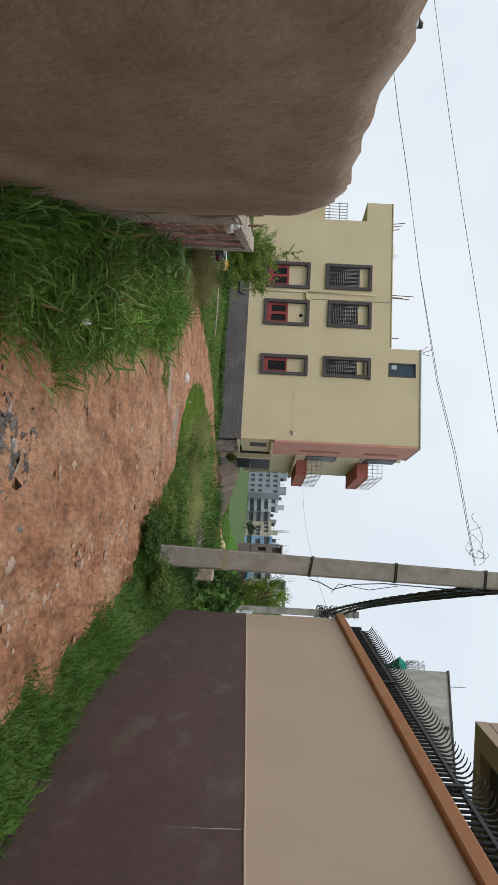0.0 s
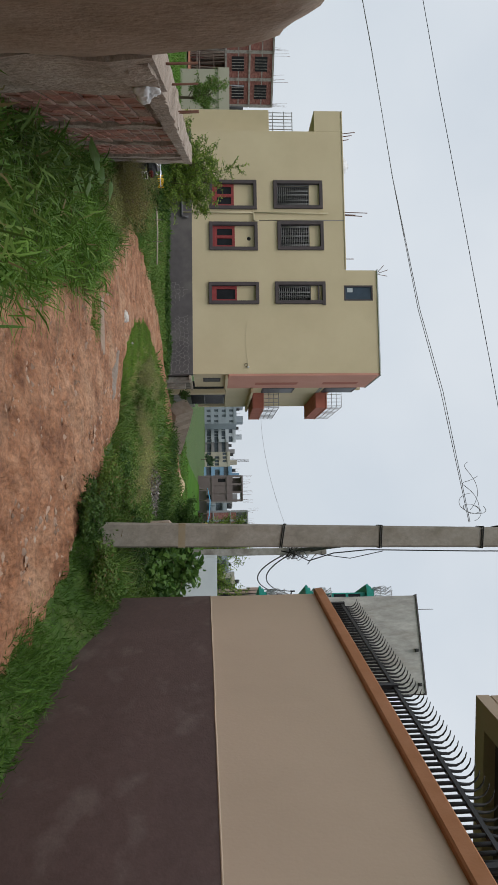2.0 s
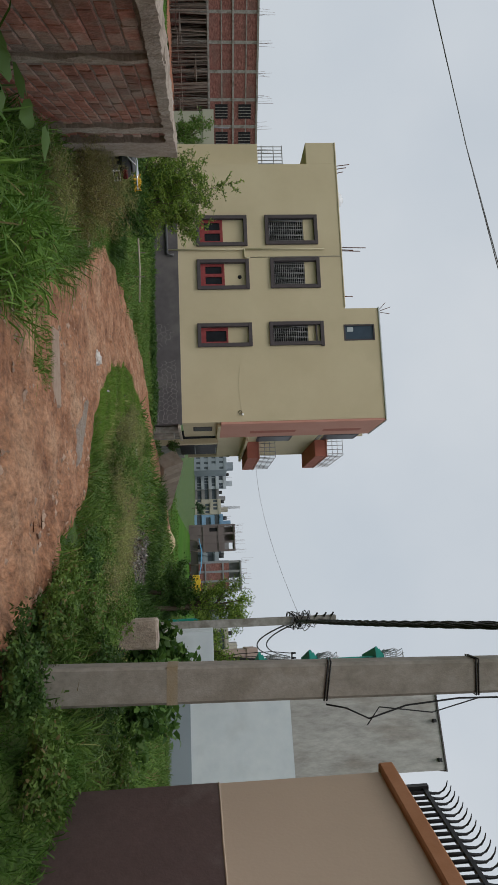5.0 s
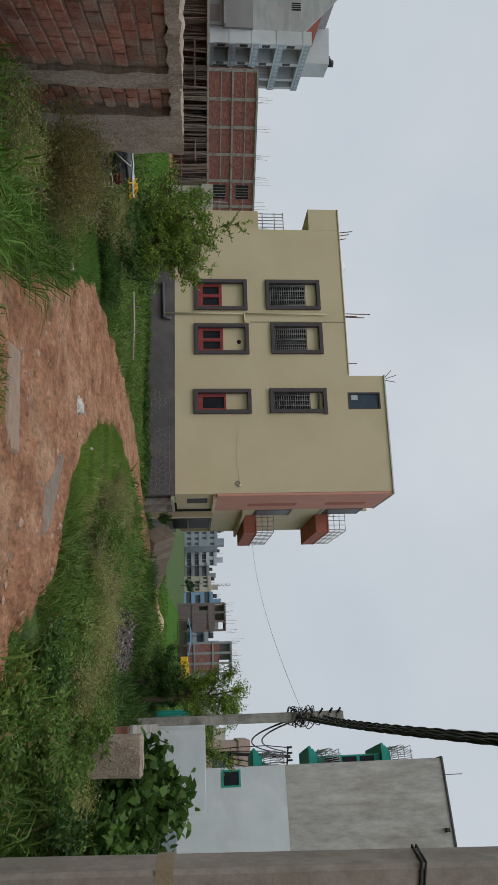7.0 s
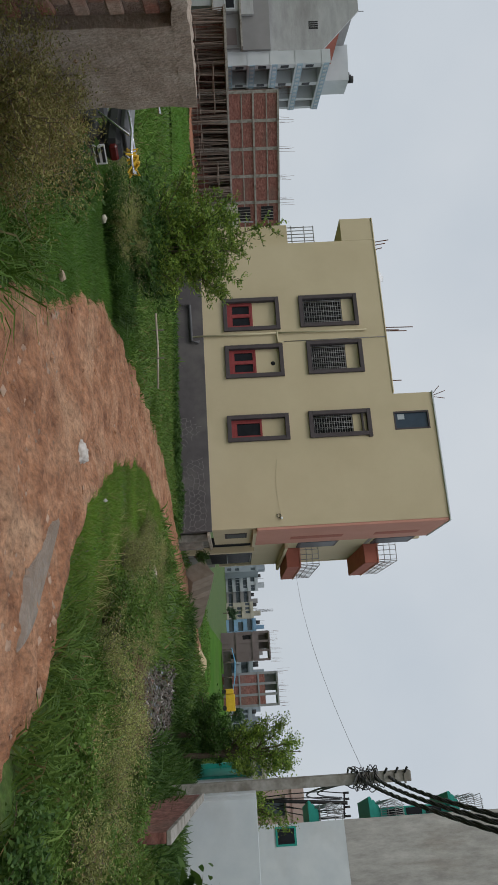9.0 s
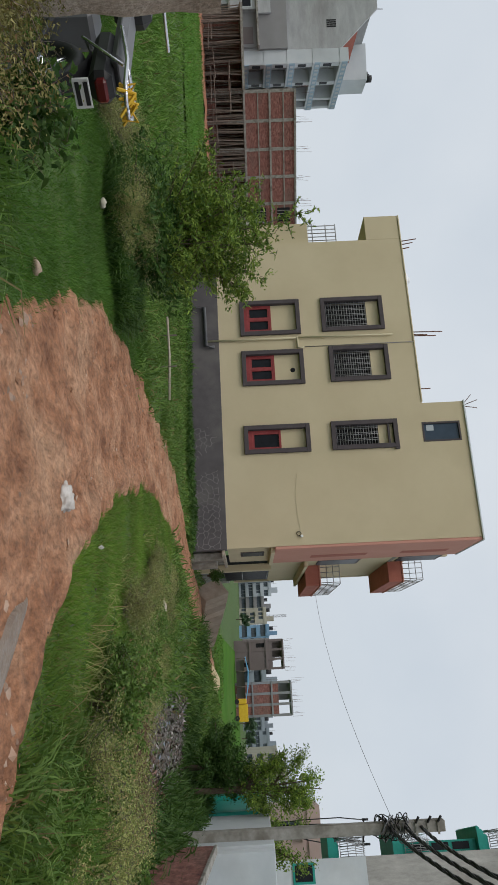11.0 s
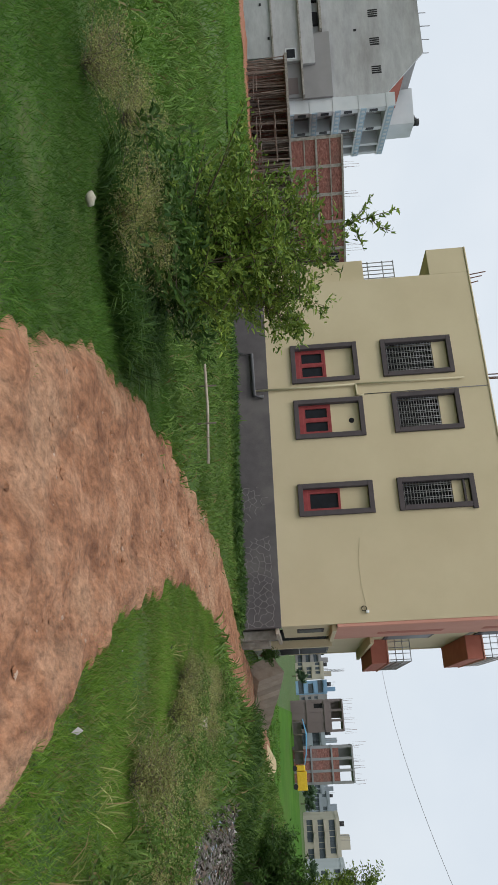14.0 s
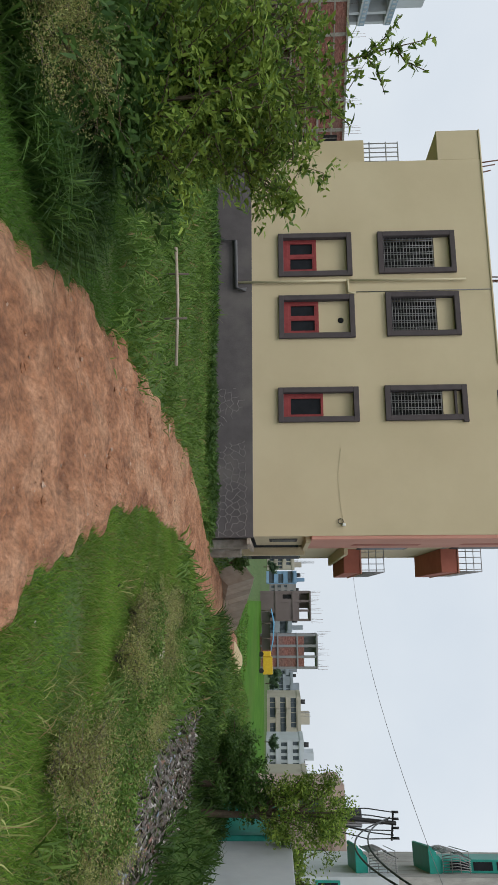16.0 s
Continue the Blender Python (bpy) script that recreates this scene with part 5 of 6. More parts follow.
# the blue tarpaulin shed and the yellow truck at the field's edge
shed = thing("tarpaulin_shed", "low shed roofed with a blue tarpaulin", "shed", m=pose(-1.1, 110, -0.6))
part("tarpaulin", bm_prism(bmesh.new(), [(-2.9, 1.35), (-1.0, 1.75), (1.2, 1.6), (2.9, 1.2), (2.9, 1.12), (1.2, 1.45), (-1.0, 1.6), (-2.9, 1.25)], "y", 0, 4), M_BLUE_TARP, shed)
for x in (-2.7, -1, 1, 2.7):
    tube("post", M_BAMBOO, shed, [(x, 0.2, 0), (x, 0.2, 1.3)], 0.08, 6)
box("back_wall", M_FAR[5], shed, -2.5, 2.5, 1.5, 3.5, 0, 1.1)
truck = thing("yellow_truck", "small yellow truck parked at the field edge", "truck", m=pose(3.0, 105.7, -0.9) @ Matrix.Scale(0.75, 4))
box("cargo_body", M_YELLOW_TARP, truck, -1.4, 1.4, 0, 2, 0.7, 2.3, 0.06)
box("cab", M_YELLOW_TARP, truck, -2.3, -1.45, 0.1, 1.9, 0.6, 2.1, 0.12)
for x in (-1.9, 0.8):
    wm = bm_tube(bmesh.new(), [(x, -0.05, 0.42), (x, 0.25, 0.42)], 0.42, 14)
    part("wheel", wm, M_TANK_BLACK, truck)

far_block("pink_house", "pale pink house behind the garden tree", 5.6, 57, -1.0, -6, 5, 6, 2, material("pale_pink_plaster", [(0.45, 0.33, 0.3), (0.5, 0.37, 0.33)], scale=0.8, bump=0.1), 2, 2.7, roof_room=False)
far_block("cream_house", "small cream house behind the yellow house", -33, 50, -0.8, 20, 7, 8, 1, M_FAR[2], 3)


# ---- plants ----
def leaves_mesh(name, base, axis_dir, length, width, mat, bend=0.3, rng=None, tri=False):
    """Many pointed blades: base points, directions, lengths and widths as arrays; each blade is an island that droops."""
    n = len(base)
    rng = rng or np.random.default_rng(1)
    d = axis_dir / np.linalg.norm(axis_dir, axis=1, keepdims=True)
    side = np.cross(d, rng.normal(size=(n, 3)))
    side /= np.linalg.norm(side, axis=1, keepdims=True) + 1e-9
    L, W = length[:, None], width[:, None]
    out = d * np.array([1, 1, 0])
    droop = np.array([0, 0, -1.0]) * bend
    mid = base + d * L * 0.55 + out * L * bend * 0.1
    tip = base + d * L + out * L * bend * 0.5 + droop * L * 0.5
    v = np.stack([base - side * W * 0.5, base + side * W * 0.5, mid + side * W * 0.45, mid - side * W * 0.45, tip], 1).reshape(-1, 3)
    i = np.arange(n) * 5
    quads = np.stack([i, i + 1, i + 2, i + 3], -1)
    tris = np.stack([i + 3, i + 2, i + 4], -1)
    if tri:
        v = np.stack([base - side * W * 0.5, base + side * W * 0.5, tip], 1).reshape(-1, 3)
        return sheet_mesh(name, v.tolist(), np.arange(n * 3).reshape(-1, 3).tolist(), mat)
    me = bpy.data.meshes.new(name)
    me.vertices.add(len(v))
    me.vertices.foreach_set("co", v.ravel())
    me.loops.add(n * 7)
    me.polygons.add(n * 2)
    loops = np.concatenate([quads, tris], 1).ravel()
    me.loops.foreach_set("vertex_index", loops)
    starts = np.stack([np.arange(n) * 7, np.arange(n) * 7 + 4], -1).ravel()
    me.polygons.foreach_set("loop_start", starts)
    me.update(calc_edges=True)
    me.materials.append(mat)
    return me


def wall_x(y):
    return np.interp(y, [-5, 0.8, 1.8, 2.98, 11.34], [-0.8, -1.27, -1.51, -2.03, -5.99])


def clumpy(x, y, scale, seed):
    return 0.5 + 0.5 * np.sin(x * scale + seed) * np.cos(y * scale * 1.17 - seed * 2) * np.sin((x - y) * scale * 0.43 + seed)


def grass(name, label, n, box_xy, keep, h, w, mat, seed, lean=0.35, bend=0.5, clump=3.0, tri=False):
    rng = np.random.default_rng(seed)
    x = rng.uniform(box_xy[0], box_xy[1], n)
    y = rng.uniform(box_xy[2], box_xy[3], n)
    k = keep(x, y) & (rng.uniform(0, 1, n) < 0.25 + 0.9 * clumpy(x, y, clump, seed))
    x, y = x[k], y[k]
    n = len(x)
    size = 0.6 + 0.7 * clumpy(x, y, clump * 0.6, seed + 3)
    L = rng.uniform(h[0], h[1], n) * size
    W = rng.uniform(w[0], w[1], n)
    d = np.stack([rng.normal(0, lean, n), rng.normal(0, lean, n), np.ones(n)], -1)
    base = np.stack([x, y, ground_z(x, y) - 0.02], -1)
    me = leaves_mesh(name, base, d, L, W, mat, bend, rng, tri)
    return tagged(new(name, me), label, "grass", kind="stuff")


def beyond_left(x, y, a=0.0):
    return x < road_left(y) + a


def beyond_right(x, y, a=0.0):
    return x > road_right(y) - a


def wob(x, y):
    return 0.12 * np.sin(y * 3.1) + 0.1 * np.sin(y * 7.3 + 1) + 0.06 * np.sin(y * 17 + x)


wall_r_x = lambda y: np.where(y < 9.0, 0.35 + (9.0 - y) * WALL_K, 9.0)
grass("tall_verge_grass", "tall lush green grass along the mud wall", 80000, (-6.2, -0.8, -1.0, 11.6),
      lambda x, y: beyond_left(x, y, -0.1 + wob(x, y)) & (x > wall_x(y) + 0.02), (0.2, 0.6), (0.006, 0.013), G_LUSH, 11, 0.6, 0.75)
grass("near_verge_grass", "lush grass close under the mud wall", 26000, (-2.6, -0.6, -1.2, 5.5),
      lambda x, y: beyond_left(x, y, -0.05 + wob(x, y)) & (x > wall_x(y) + 0.02), (0.12, 0.42), (0.005, 0.011), G_LUSH, 26, 0.7, 0.7)
grass("wall_foot_grass", "tall grass leaning against the mud wall", 9000, (-2.6, -0.4, -0.6, 3.4),
      lambda x, y: (x > wall_x(y) + 0.02) & (x < wall_x(y) + 0.34 + 0.8 * wob(x, y)), (0.4, 0.78), (0.008, 0.015), G_LUSH, 49, 0.4, 0.8)
grass("verge_edge_grass", "short grass creeping over the track edge", 16000, (-6.2, -0.4, -1.0, 12),
      lambda x, y: beyond_left(x, y, 0.1 + wob(x, y)) & (x > road_left(y) - 0.7) & (x > wall_x(y)), (0.08, 0.24), (0.006, 0.011), G_LUSH, 12, 0.6, 0.6)
# this grass takes the greens darkened for shade
grass("bank_grass", "green grass on the bank below the painted wall, coloured darker for shade", 120000, (-1.6, 2.2, 0.0, 11),
      lambda x, y: beyond_right(x, y, 0.05 + 0.6 * wob(x, y)) & (x < wall_r_x(y)) & (x < 2.1), (0.08, 0.24), (0.005, 0.01), G_BANK_SHADE, 13, 0.6, 0.5)
grass("pole_foot_grass", "tall grass and weeds round the pole's foot", 26000, (-2.6, 3.0, 9.0, 15),
      lambda x, y: beyond_right(x, y, -0.15 + wob(x, y)), (0.18, 0.5), (0.008, 0.016), G_WEED, 14, 0.45, 0.6)
grass("weedy_grass", "mixed green weeds beside the track", 60000, (-6.4, 2.2, 11.5, 27),
      lambda x, y: beyond_right(x, y, -0.1 + wob(x, y)) & ~((x > -3.0 + (y - 20) * 0.12) & (y > 21.5)) & ~((x < road_right(y) + 1.9) & (y > 13.8)), (0.16, 0.5), (0.009, 0.018), G_WEED, 15, 0.5, 0.5, 1.7)
grass("bright_turf", "short bright turf on the fork of the track", 420000, (-6.9, -2.2, 13.2, 28),
      lambda x, y: beyond_right(x, y, 0.04 + 0.5 * wob(x, y)) & (x < road_right(y) + 2.7), (0.05, 0.14), (0.008, 0.014), G_SHORT, 16, 0.6, 0.4, tri=True)
grass("side_turf", "short green turf running from the track to the field", 430000, (-12, -4.6, 10.8, 21),
      lambda x, y: beyond_left(x, y, 0.08 + 0.6 * wob(x, y)) & ~((x > wall_x(y) - 0.1) & (y < 11.4)), (0.05, 0.14), (0.006, 0.011), G_TURF, 17, 0.6, 0.4, tri=True)
grass("house_side_grass", "medium grass and weeds before the house", 52000, (-21, -5.8, 19, 31.4),
      lambda x, y: beyond_left(x, y, 0.05 + wob(x, y)), (0.12, 0.38), (0.012, 0.024), G_WEED, 18, 0.5, 0.5, 1.3)
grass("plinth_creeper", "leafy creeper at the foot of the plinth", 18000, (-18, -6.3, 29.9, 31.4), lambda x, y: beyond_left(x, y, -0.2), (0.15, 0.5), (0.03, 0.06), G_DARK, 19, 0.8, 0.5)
grass("field_weeds", "lush knee-high field weeds", 70000, (-62, -12.5, 12, 64), lambda x, y: (x < -12.5 - (y > 31) * 6) & (x < -12.5), (0.25, 0.6), (0.02, 0.042), G_LUSH, 20, 0.5, 0.4, 0.8)
grass("field_weeds_near", "lush field weeds behind the turf", 34000, (-19, -9.6, 11.4, 24), lambda x, y: x < -10.0 - 0.1 * (24 - y), (0.15, 0.42), (0.012, 0.026), G_LUSH, 21, 0.5, 0.5, 1.4)
grass("track_side_weeds", "weeds along the far track", 30000, (-7, 6, 24.5, 60), lambda x, y: beyond_right(x, y, -0.15) & (x < road_right(y) + 5) & ~((x > -3.0 + (y - 20) * 0.12) & (y < 34)), (0.2, 0.55),
      (0.025, 0.05), G_WEED, 22, 0.5, 0.4, 1.2)
grass("front_yard_grass", "grass between the house front and the track", 7000, (-7.0, 0, 31.5, 60), lambda x, y: beyond_left(x, y, 0) & (x > -6.5), (0.12, 0.4), (0.02, 0.04), G_WEED, 23)
grass("dump_edge_weeds", "dark weeds round the dump", 14000, (-4.5, 3.5, 21, 37), lambda x, y: (x > -0.9 + 0.06 * (y - 20)) | (y > 32.5), (0.3, 0.8), (0.02, 0.045), G_DARK, 24, 0.5, 0.5, 1.4)


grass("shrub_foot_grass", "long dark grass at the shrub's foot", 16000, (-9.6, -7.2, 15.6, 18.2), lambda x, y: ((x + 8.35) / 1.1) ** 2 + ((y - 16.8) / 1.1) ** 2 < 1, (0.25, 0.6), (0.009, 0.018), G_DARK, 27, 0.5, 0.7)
grass("compound_weeds", "rough green weeds before the white compound wall", 30000, (1.0, 9.0, 12, 38), lambda x, y: (x > 1.2 + 0.09 * np.maximum(y - 26, 0)) & ((y < 26.8) | (x > 3.6)), (0.2, 0.55), (0.014, 0.03), G_WEED, 29, 0.5, 0.5, 1.3)
grass("rice_margin", "tufted green margin of the rice field", 30000, (-5, 26, 49, 62), lambda x, y: clumpy(x, y, 0.5, 8) > 0.2, (0.12, 0.4), (0.03, 0.06), G_LUSH, 48, 0.5, 0.4, 0.7)
grass("seed_head_tufts", "yellowish tufts scattered in the weeds", 26000, (-6.0, 1.5, 11.5, 26), lambda x, y: (x > road_right(y) + 0.9) & (clumpy(x, y, 2.3, 5) > 0.55) & ~((x > -3.0 + (y - 20) * 0.12) & (y > 21.5)), (0.15, 0.36),
      (0.006, 0.011), G_DRY, 28, 0.5, 0.4, 2.3)


def shrub(name, label, category, m, stems, reach, height, leaf, n_leaf, mat, seed, droop=0.25, start=0.15, twig_r=0.012, spread=1.0, lw=0.4, stem_mat=None, ball=0.0):
    """Arching stems with side twigs and many small leaves."""
    t = thing(name, label, category, m=m)
    rng = random.Random(seed)
    bm = bmesh.new()
    anchors = []
    for s in range(stems):
        a = rng.uniform(0, 2 * math.pi)
        out = reach * rng.uniform(0.15, 1.0) * spread
        top = height * rng.uniform(0.55, 1.0) * (1 - 0.35 * out / max(reach, 0.01))
        pts = []
        for k in range(7):
            u = k / 6
            pts.append(Vector((math.cos(a) * out * u ** 1.3 + rng.uniform(-0.02, 0.02), math.sin(a) * out * u ** 1.3 + rng.uniform(-0.02, 0.02), top * (u - droop * u ** 3 * 0.5))))
        bm_tube(bm, pts, twig_r, 5, twig_r * 0.25)
        for k in range(2, 7):
            for q in range(3):
                b = rng.uniform(0, 2 * math.pi)
                l = reach * rng.uniform(0.12, 0.38)
                tip = pts[k] + Vector((math.cos(b) * l, math.sin(b) * l, rng.uniform(-0.1, 0.7) * l))
                anchors.append((pts[k], tip))
                if q == 0:
                    bm_tube(bm, [pts[k], tip], twig_r * 0.4, 4, twig_r * 0.15)
    part("stem", bm, stem_mat or M_BARK, t)
    nr = np.random.default_rng(seed)
    A = np.array([a for a, _ in anchors])
    B = np.array([b for _, b in anchors])
    i = nr.integers(0, len(A), n_leaf)
    u = nr.uniform(start, 1.05, (n_leaf, 1))
    base = A[i] * (1 - u) + B[i] * u + nr.normal(0, leaf * 0.5, (n_leaf, 3)) + nr.normal(0, ball, (n_leaf, 3))
    base[:, 2] = np.abs(base[:, 2])
    d = (B[i] - A[i]) / (np.linalg.norm(B[i] - A[i], axis=1, keepdims=True) + 1e-6) * 0.7 + nr.normal(0, 0.7, (n_leaf, 3)) + np.array([0, 0, 0.25])
    L = nr.uniform(0.6, 1.3, n_leaf) * leaf
    me = leaves_mesh("foliage", base, d, L, L * lw * (1.15 if leaf < 0.03 else 1), mat, 0.25, nr, leaf < 0.03)
    ob = new("foliage", me)
    ob.parent = t
    return t


def on_ground(x, y, dz=0.0, yaw=0.0):
    return pose(x, y, float(ground_z(x, y)) + dz, 0, 0, yaw)


# the bright arching shrub before the house, and its long shoot
shrub("green_shrub", "tall arching shrub with small bright green leaves", "shrub", on_ground(-8.5, 17.2), 52, 1.35, 2.7, 0.058, 27000, G_TREE, 31, 0.3, 0.05, 0.014, lw=0.32)
shrub("tall_shoots", "upright leafy shoots of the green shrub", "shrub", on_ground(-8.5, 17.1), 16, 0.8, 2.9, 0.05, 3400, G_TREE, 30, 0.2, 0.2, 0.01)
shoot = thing("shrub_shoot", "long leafy shoot rising above the shrub", "shrub", m=on_ground(-8.5, 16.9))
zb = float(ground_z(-8.5, 16.9))
sp = [Vector(v) - Vector((-8.5, 16.9, zb)) for v in ((-8.4, 16.95, 0.1), (-8.38, 16.85, 0.7), (-8.43, 16.8, 1.25), (-8.49, 16.78, 1.62), (-8.6, 16.75, 2.03), (-8.66, 16.75, 2.25), (-8.73, 16.75, 2.54))]
twigs = [sp, [sp[4], sp[4] + Vector((-0.1, 0, 0.12)), sp[4] + Vector((-0.33, 0, 0.28))], [sp[4], sp[4] + Vector((0.14, -0.03, 0.08)), sp[4] + Vector((0.36, -0.05, 0.12))],
         [sp[3], sp[3] + Vector((0.25, 0, 0.12)), sp[3] + Vector((0.45, -0.03, 0.3))], [sp[5], sp[5] + Vector((0.12, 0, 0.06)), sp[5] + Vector((0.2, 0, 0.2))]]
bm = bmesh.new()
pts = []
for k, tw in enumerate(twigs):
    bm_tube(bm, tw, 0.012 if k == 0 else 0.006, 5, 0.003)
    lo = 3 if k == 0 else 0
    for i in range(lo, len(tw) - 1):
        pts += [tw[i].lerp(tw[i + 1], q / 9) for q in range(9)]
part("stem", bm, M_BARK, shoot)
nr = np.random.default_rng(5)
bp = np.repeat(np.array([list(p) for p in pts]), 3, 0) + nr.normal(0, 0.012, (len(pts) * 3, 3))
keep = nr.uniform(0, 1, len(bp)) < 0.75
bp = bp[keep]
nl = len(bp)
ob = new("foliage", leaves_mesh("foliage", bp, nr.normal(0, 1, (nl, 3)) * np.array([1, 0.6, 0.7]) + np.array([0, 0, 0.5]), nr.uniform(0.04, 0.085, nl), nr.uniform(0.014, 0.026, nl), G_TREE, 0.2, nr))
ob.parent = shoot
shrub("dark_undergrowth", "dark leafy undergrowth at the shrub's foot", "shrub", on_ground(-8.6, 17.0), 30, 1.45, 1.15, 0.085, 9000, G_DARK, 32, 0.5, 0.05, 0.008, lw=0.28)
# feathery olive weeds
for i, (x, y, r, h, n, sd) in enumerate([(-8.15, 15.9, 0.62, 0.85, 15000, 33), (-8.9, 15.0, 0.5, 0.6, 8000, 34), (-4.85, 10.15, 0.58, 0.95, 22000, 35), (-5.55, 10.9, 0.42, 0.75, 11000, 36),
                                         (-4.3, 9.0, 0.42, 0.6, 9000, 37), (-9.8, 16.4, 0.5, 0.6, 6000, 38), (-10.8, 15.2, 0.5, 0.5, 5000, 39), (-9.4, 19.2, 0.5, 0.6, 4000, 40)]):
    shrub("feathery_weed", "feathery olive-brown weed in seed", "weed", on_ground(x, y), 46, r, h, 0.0155, int(n * 1.3), G_BROWN if i in (2, 3) else G_DRY, sd, 0.35, 0.1, 0.004, lw=0.4, stem_mat=M_BAMBOO, ball=0.03)
nr = np.random.default_rng(77)
for i in range(100):
    y = nr.uniform(12.0, 25)
    x = float(road_right(y)) + nr.uniform(1.3, 5.2)
    if (x > -2.4 and y > 21) or x > 0.2:
        continue
    kind = nr.uniform()
    h = nr.uniform(0.35, 0.75)
    if kind < 0.55:
        shrub("feathery_weed", "feathery olive-brown weed in seed", "weed", on_ground(x, y), 24, 0.5, h, 0.022, 4200, G_DRY, 100 + i, 0.35, 0.1, 0.004, stem_mat=M_BAMBOO, ball=0.03)
    else:
        shrub("leafy_weed", "bushy green leafy weed", "weed", on_ground(x, y), 22, 0.5, h, 0.034, 4600, G_WEED, 100 + i, 0.4, 0.05, 0.005, lw=0.5)
# broad weeds among the tall grass along the walls
nr = np.random.default_rng(78)
for i in range(26):
    y = nr.uniform(1.6, 9.0)
    x = float(road_left(y)) - nr.uniform(0.05, 1.0)
    if x < float(wall_x(y)) + 0.18:
        continue
    shrub("verge_weed", "leafy green weed among tall grass", "weed", on_ground(x, y), 14, 0.3, nr.uniform(0.3, 0.55), 0.15, 330, G_LUSH if i % 3 else G_WEED, 300 + i, 0.6, 0.05, 0.004, lw=0.08)
# leafy weeds round the pole and along the bank
for i, (x, y, h) in enumerate([(-0.6, 8.5, 0.5), (-0.8, 9.5, 0.55), (0.0, 8.4, 0.4), (-1.05, 10.2, 0.5), (-0.2, 10.0, 0.6), (0.5, 10.3, 0.7), (-0.65, 10.4, 0.5), (0.3, 11.4, 0.6), (-1.3, 11.4, 0.45),
                               (-1.1, 12.6, 0.4), (0.5, 12.6, 0.5), (-1.6, 13.2, 0.4)]):
    shrub("leafy_weed", "bushy green leafy weed", "weed", on_ground(x, y), 22, 0.42, h * 0.85, 0.034, 4600, G_WEED if i % 4 else G_DARK, 60 + i, 0.4, 0.05, 0.005, lw=0.5)
# the broad-leaved bush by the stub post
shrub("broad_leaved_bush", "dense broad-leaved climbing bush behind the stub post", "bush", on_ground(0.55, 15.0), 34, 0.8, 1.75, 0.12, 4200, G_BROAD, 90, 0.3, 0.05, 0.012, lw=0.65)
shrub("broad_leaved_bush", "dense broad-leaved climbing bush behind the stub post", "bush", on_ground(0.75, 13.6), 20, 0.6, 1.1, 0.11, 2000, G_BROAD, 91, 0.3, 0.05, 0.012, lw=0.65)
shrub("dead_shrub", "brown dry leafless shrub", "shrub", on_ground(-1.7, 17.4), 30, 0.8, 0.75, 0.03, 900, leafy("dead_twigs", (0.12, 0.07, 0.05), (0.2, 0.13, 0.09)), 92, 0.3, 0.1, 0.006, stem_mat=M_ROD)
shrub("dead_shrub", "brown dry leafless shrub", "shrub", on_ground(-1.4, 19.6), 26, 0.8, 0.7, 0.03, 900, leafy("dead_twigs", (0.12, 0.07, 0.05), (0.2, 0.13, 0.09)), 93, 0.3, 0.1, 0.006, stem_mat=M_ROD)
# large arum leaves beside the brick wall
for i, (x, y) in enumerate([(-3.55, 6.7), (-3.85, 7.4), (-3.2, 6.1)]):
    a = thing("arum_plant", "broad arum leaves among tall grass", "plant", m=on_ground(x, y, 0, 70 * i) @ Matrix.Scale(0.62, 4))
    for q in range(4):
        bm = bmesh.new()
        ang = q * 1.6 + i
        c, s = math.cos(ang), math.sin(ang)
        top = Vector((0.18 * c, 0.18 * s, 0.5 + 0.08 * q))
        bm_tube(bm, [(0, 0, 0), (0.08 * c, 0.08 * s, 0.35), top], 0.008, 5, 0.005)
        ring = [(0, 0.0), (-0.07, 0.07), (-0.06, 0.12), (0.06, 0.12), (0.16, 0.07), (0.28, 0.0), (0.16, -0.07), (0.06, -0.12), (-0.06, -0.12), (-0.07, -0.07)]
        mid = bm.verts.new(top + Vector((0.08 * c, 0.08 * s, 0.01)))
        vs = [bm.verts.new(top + Vector((p * c - w * s, p * s + w * c, -0.25 * p - 0.3 * abs(w)))) for p, w in ring]
        for k in range(len(vs)):
            bm.faces.new((mid, vs[k], vs[(k + 1) % len(vs)]))
        part("leaf", bm, G_BROAD, a, smooth=True)


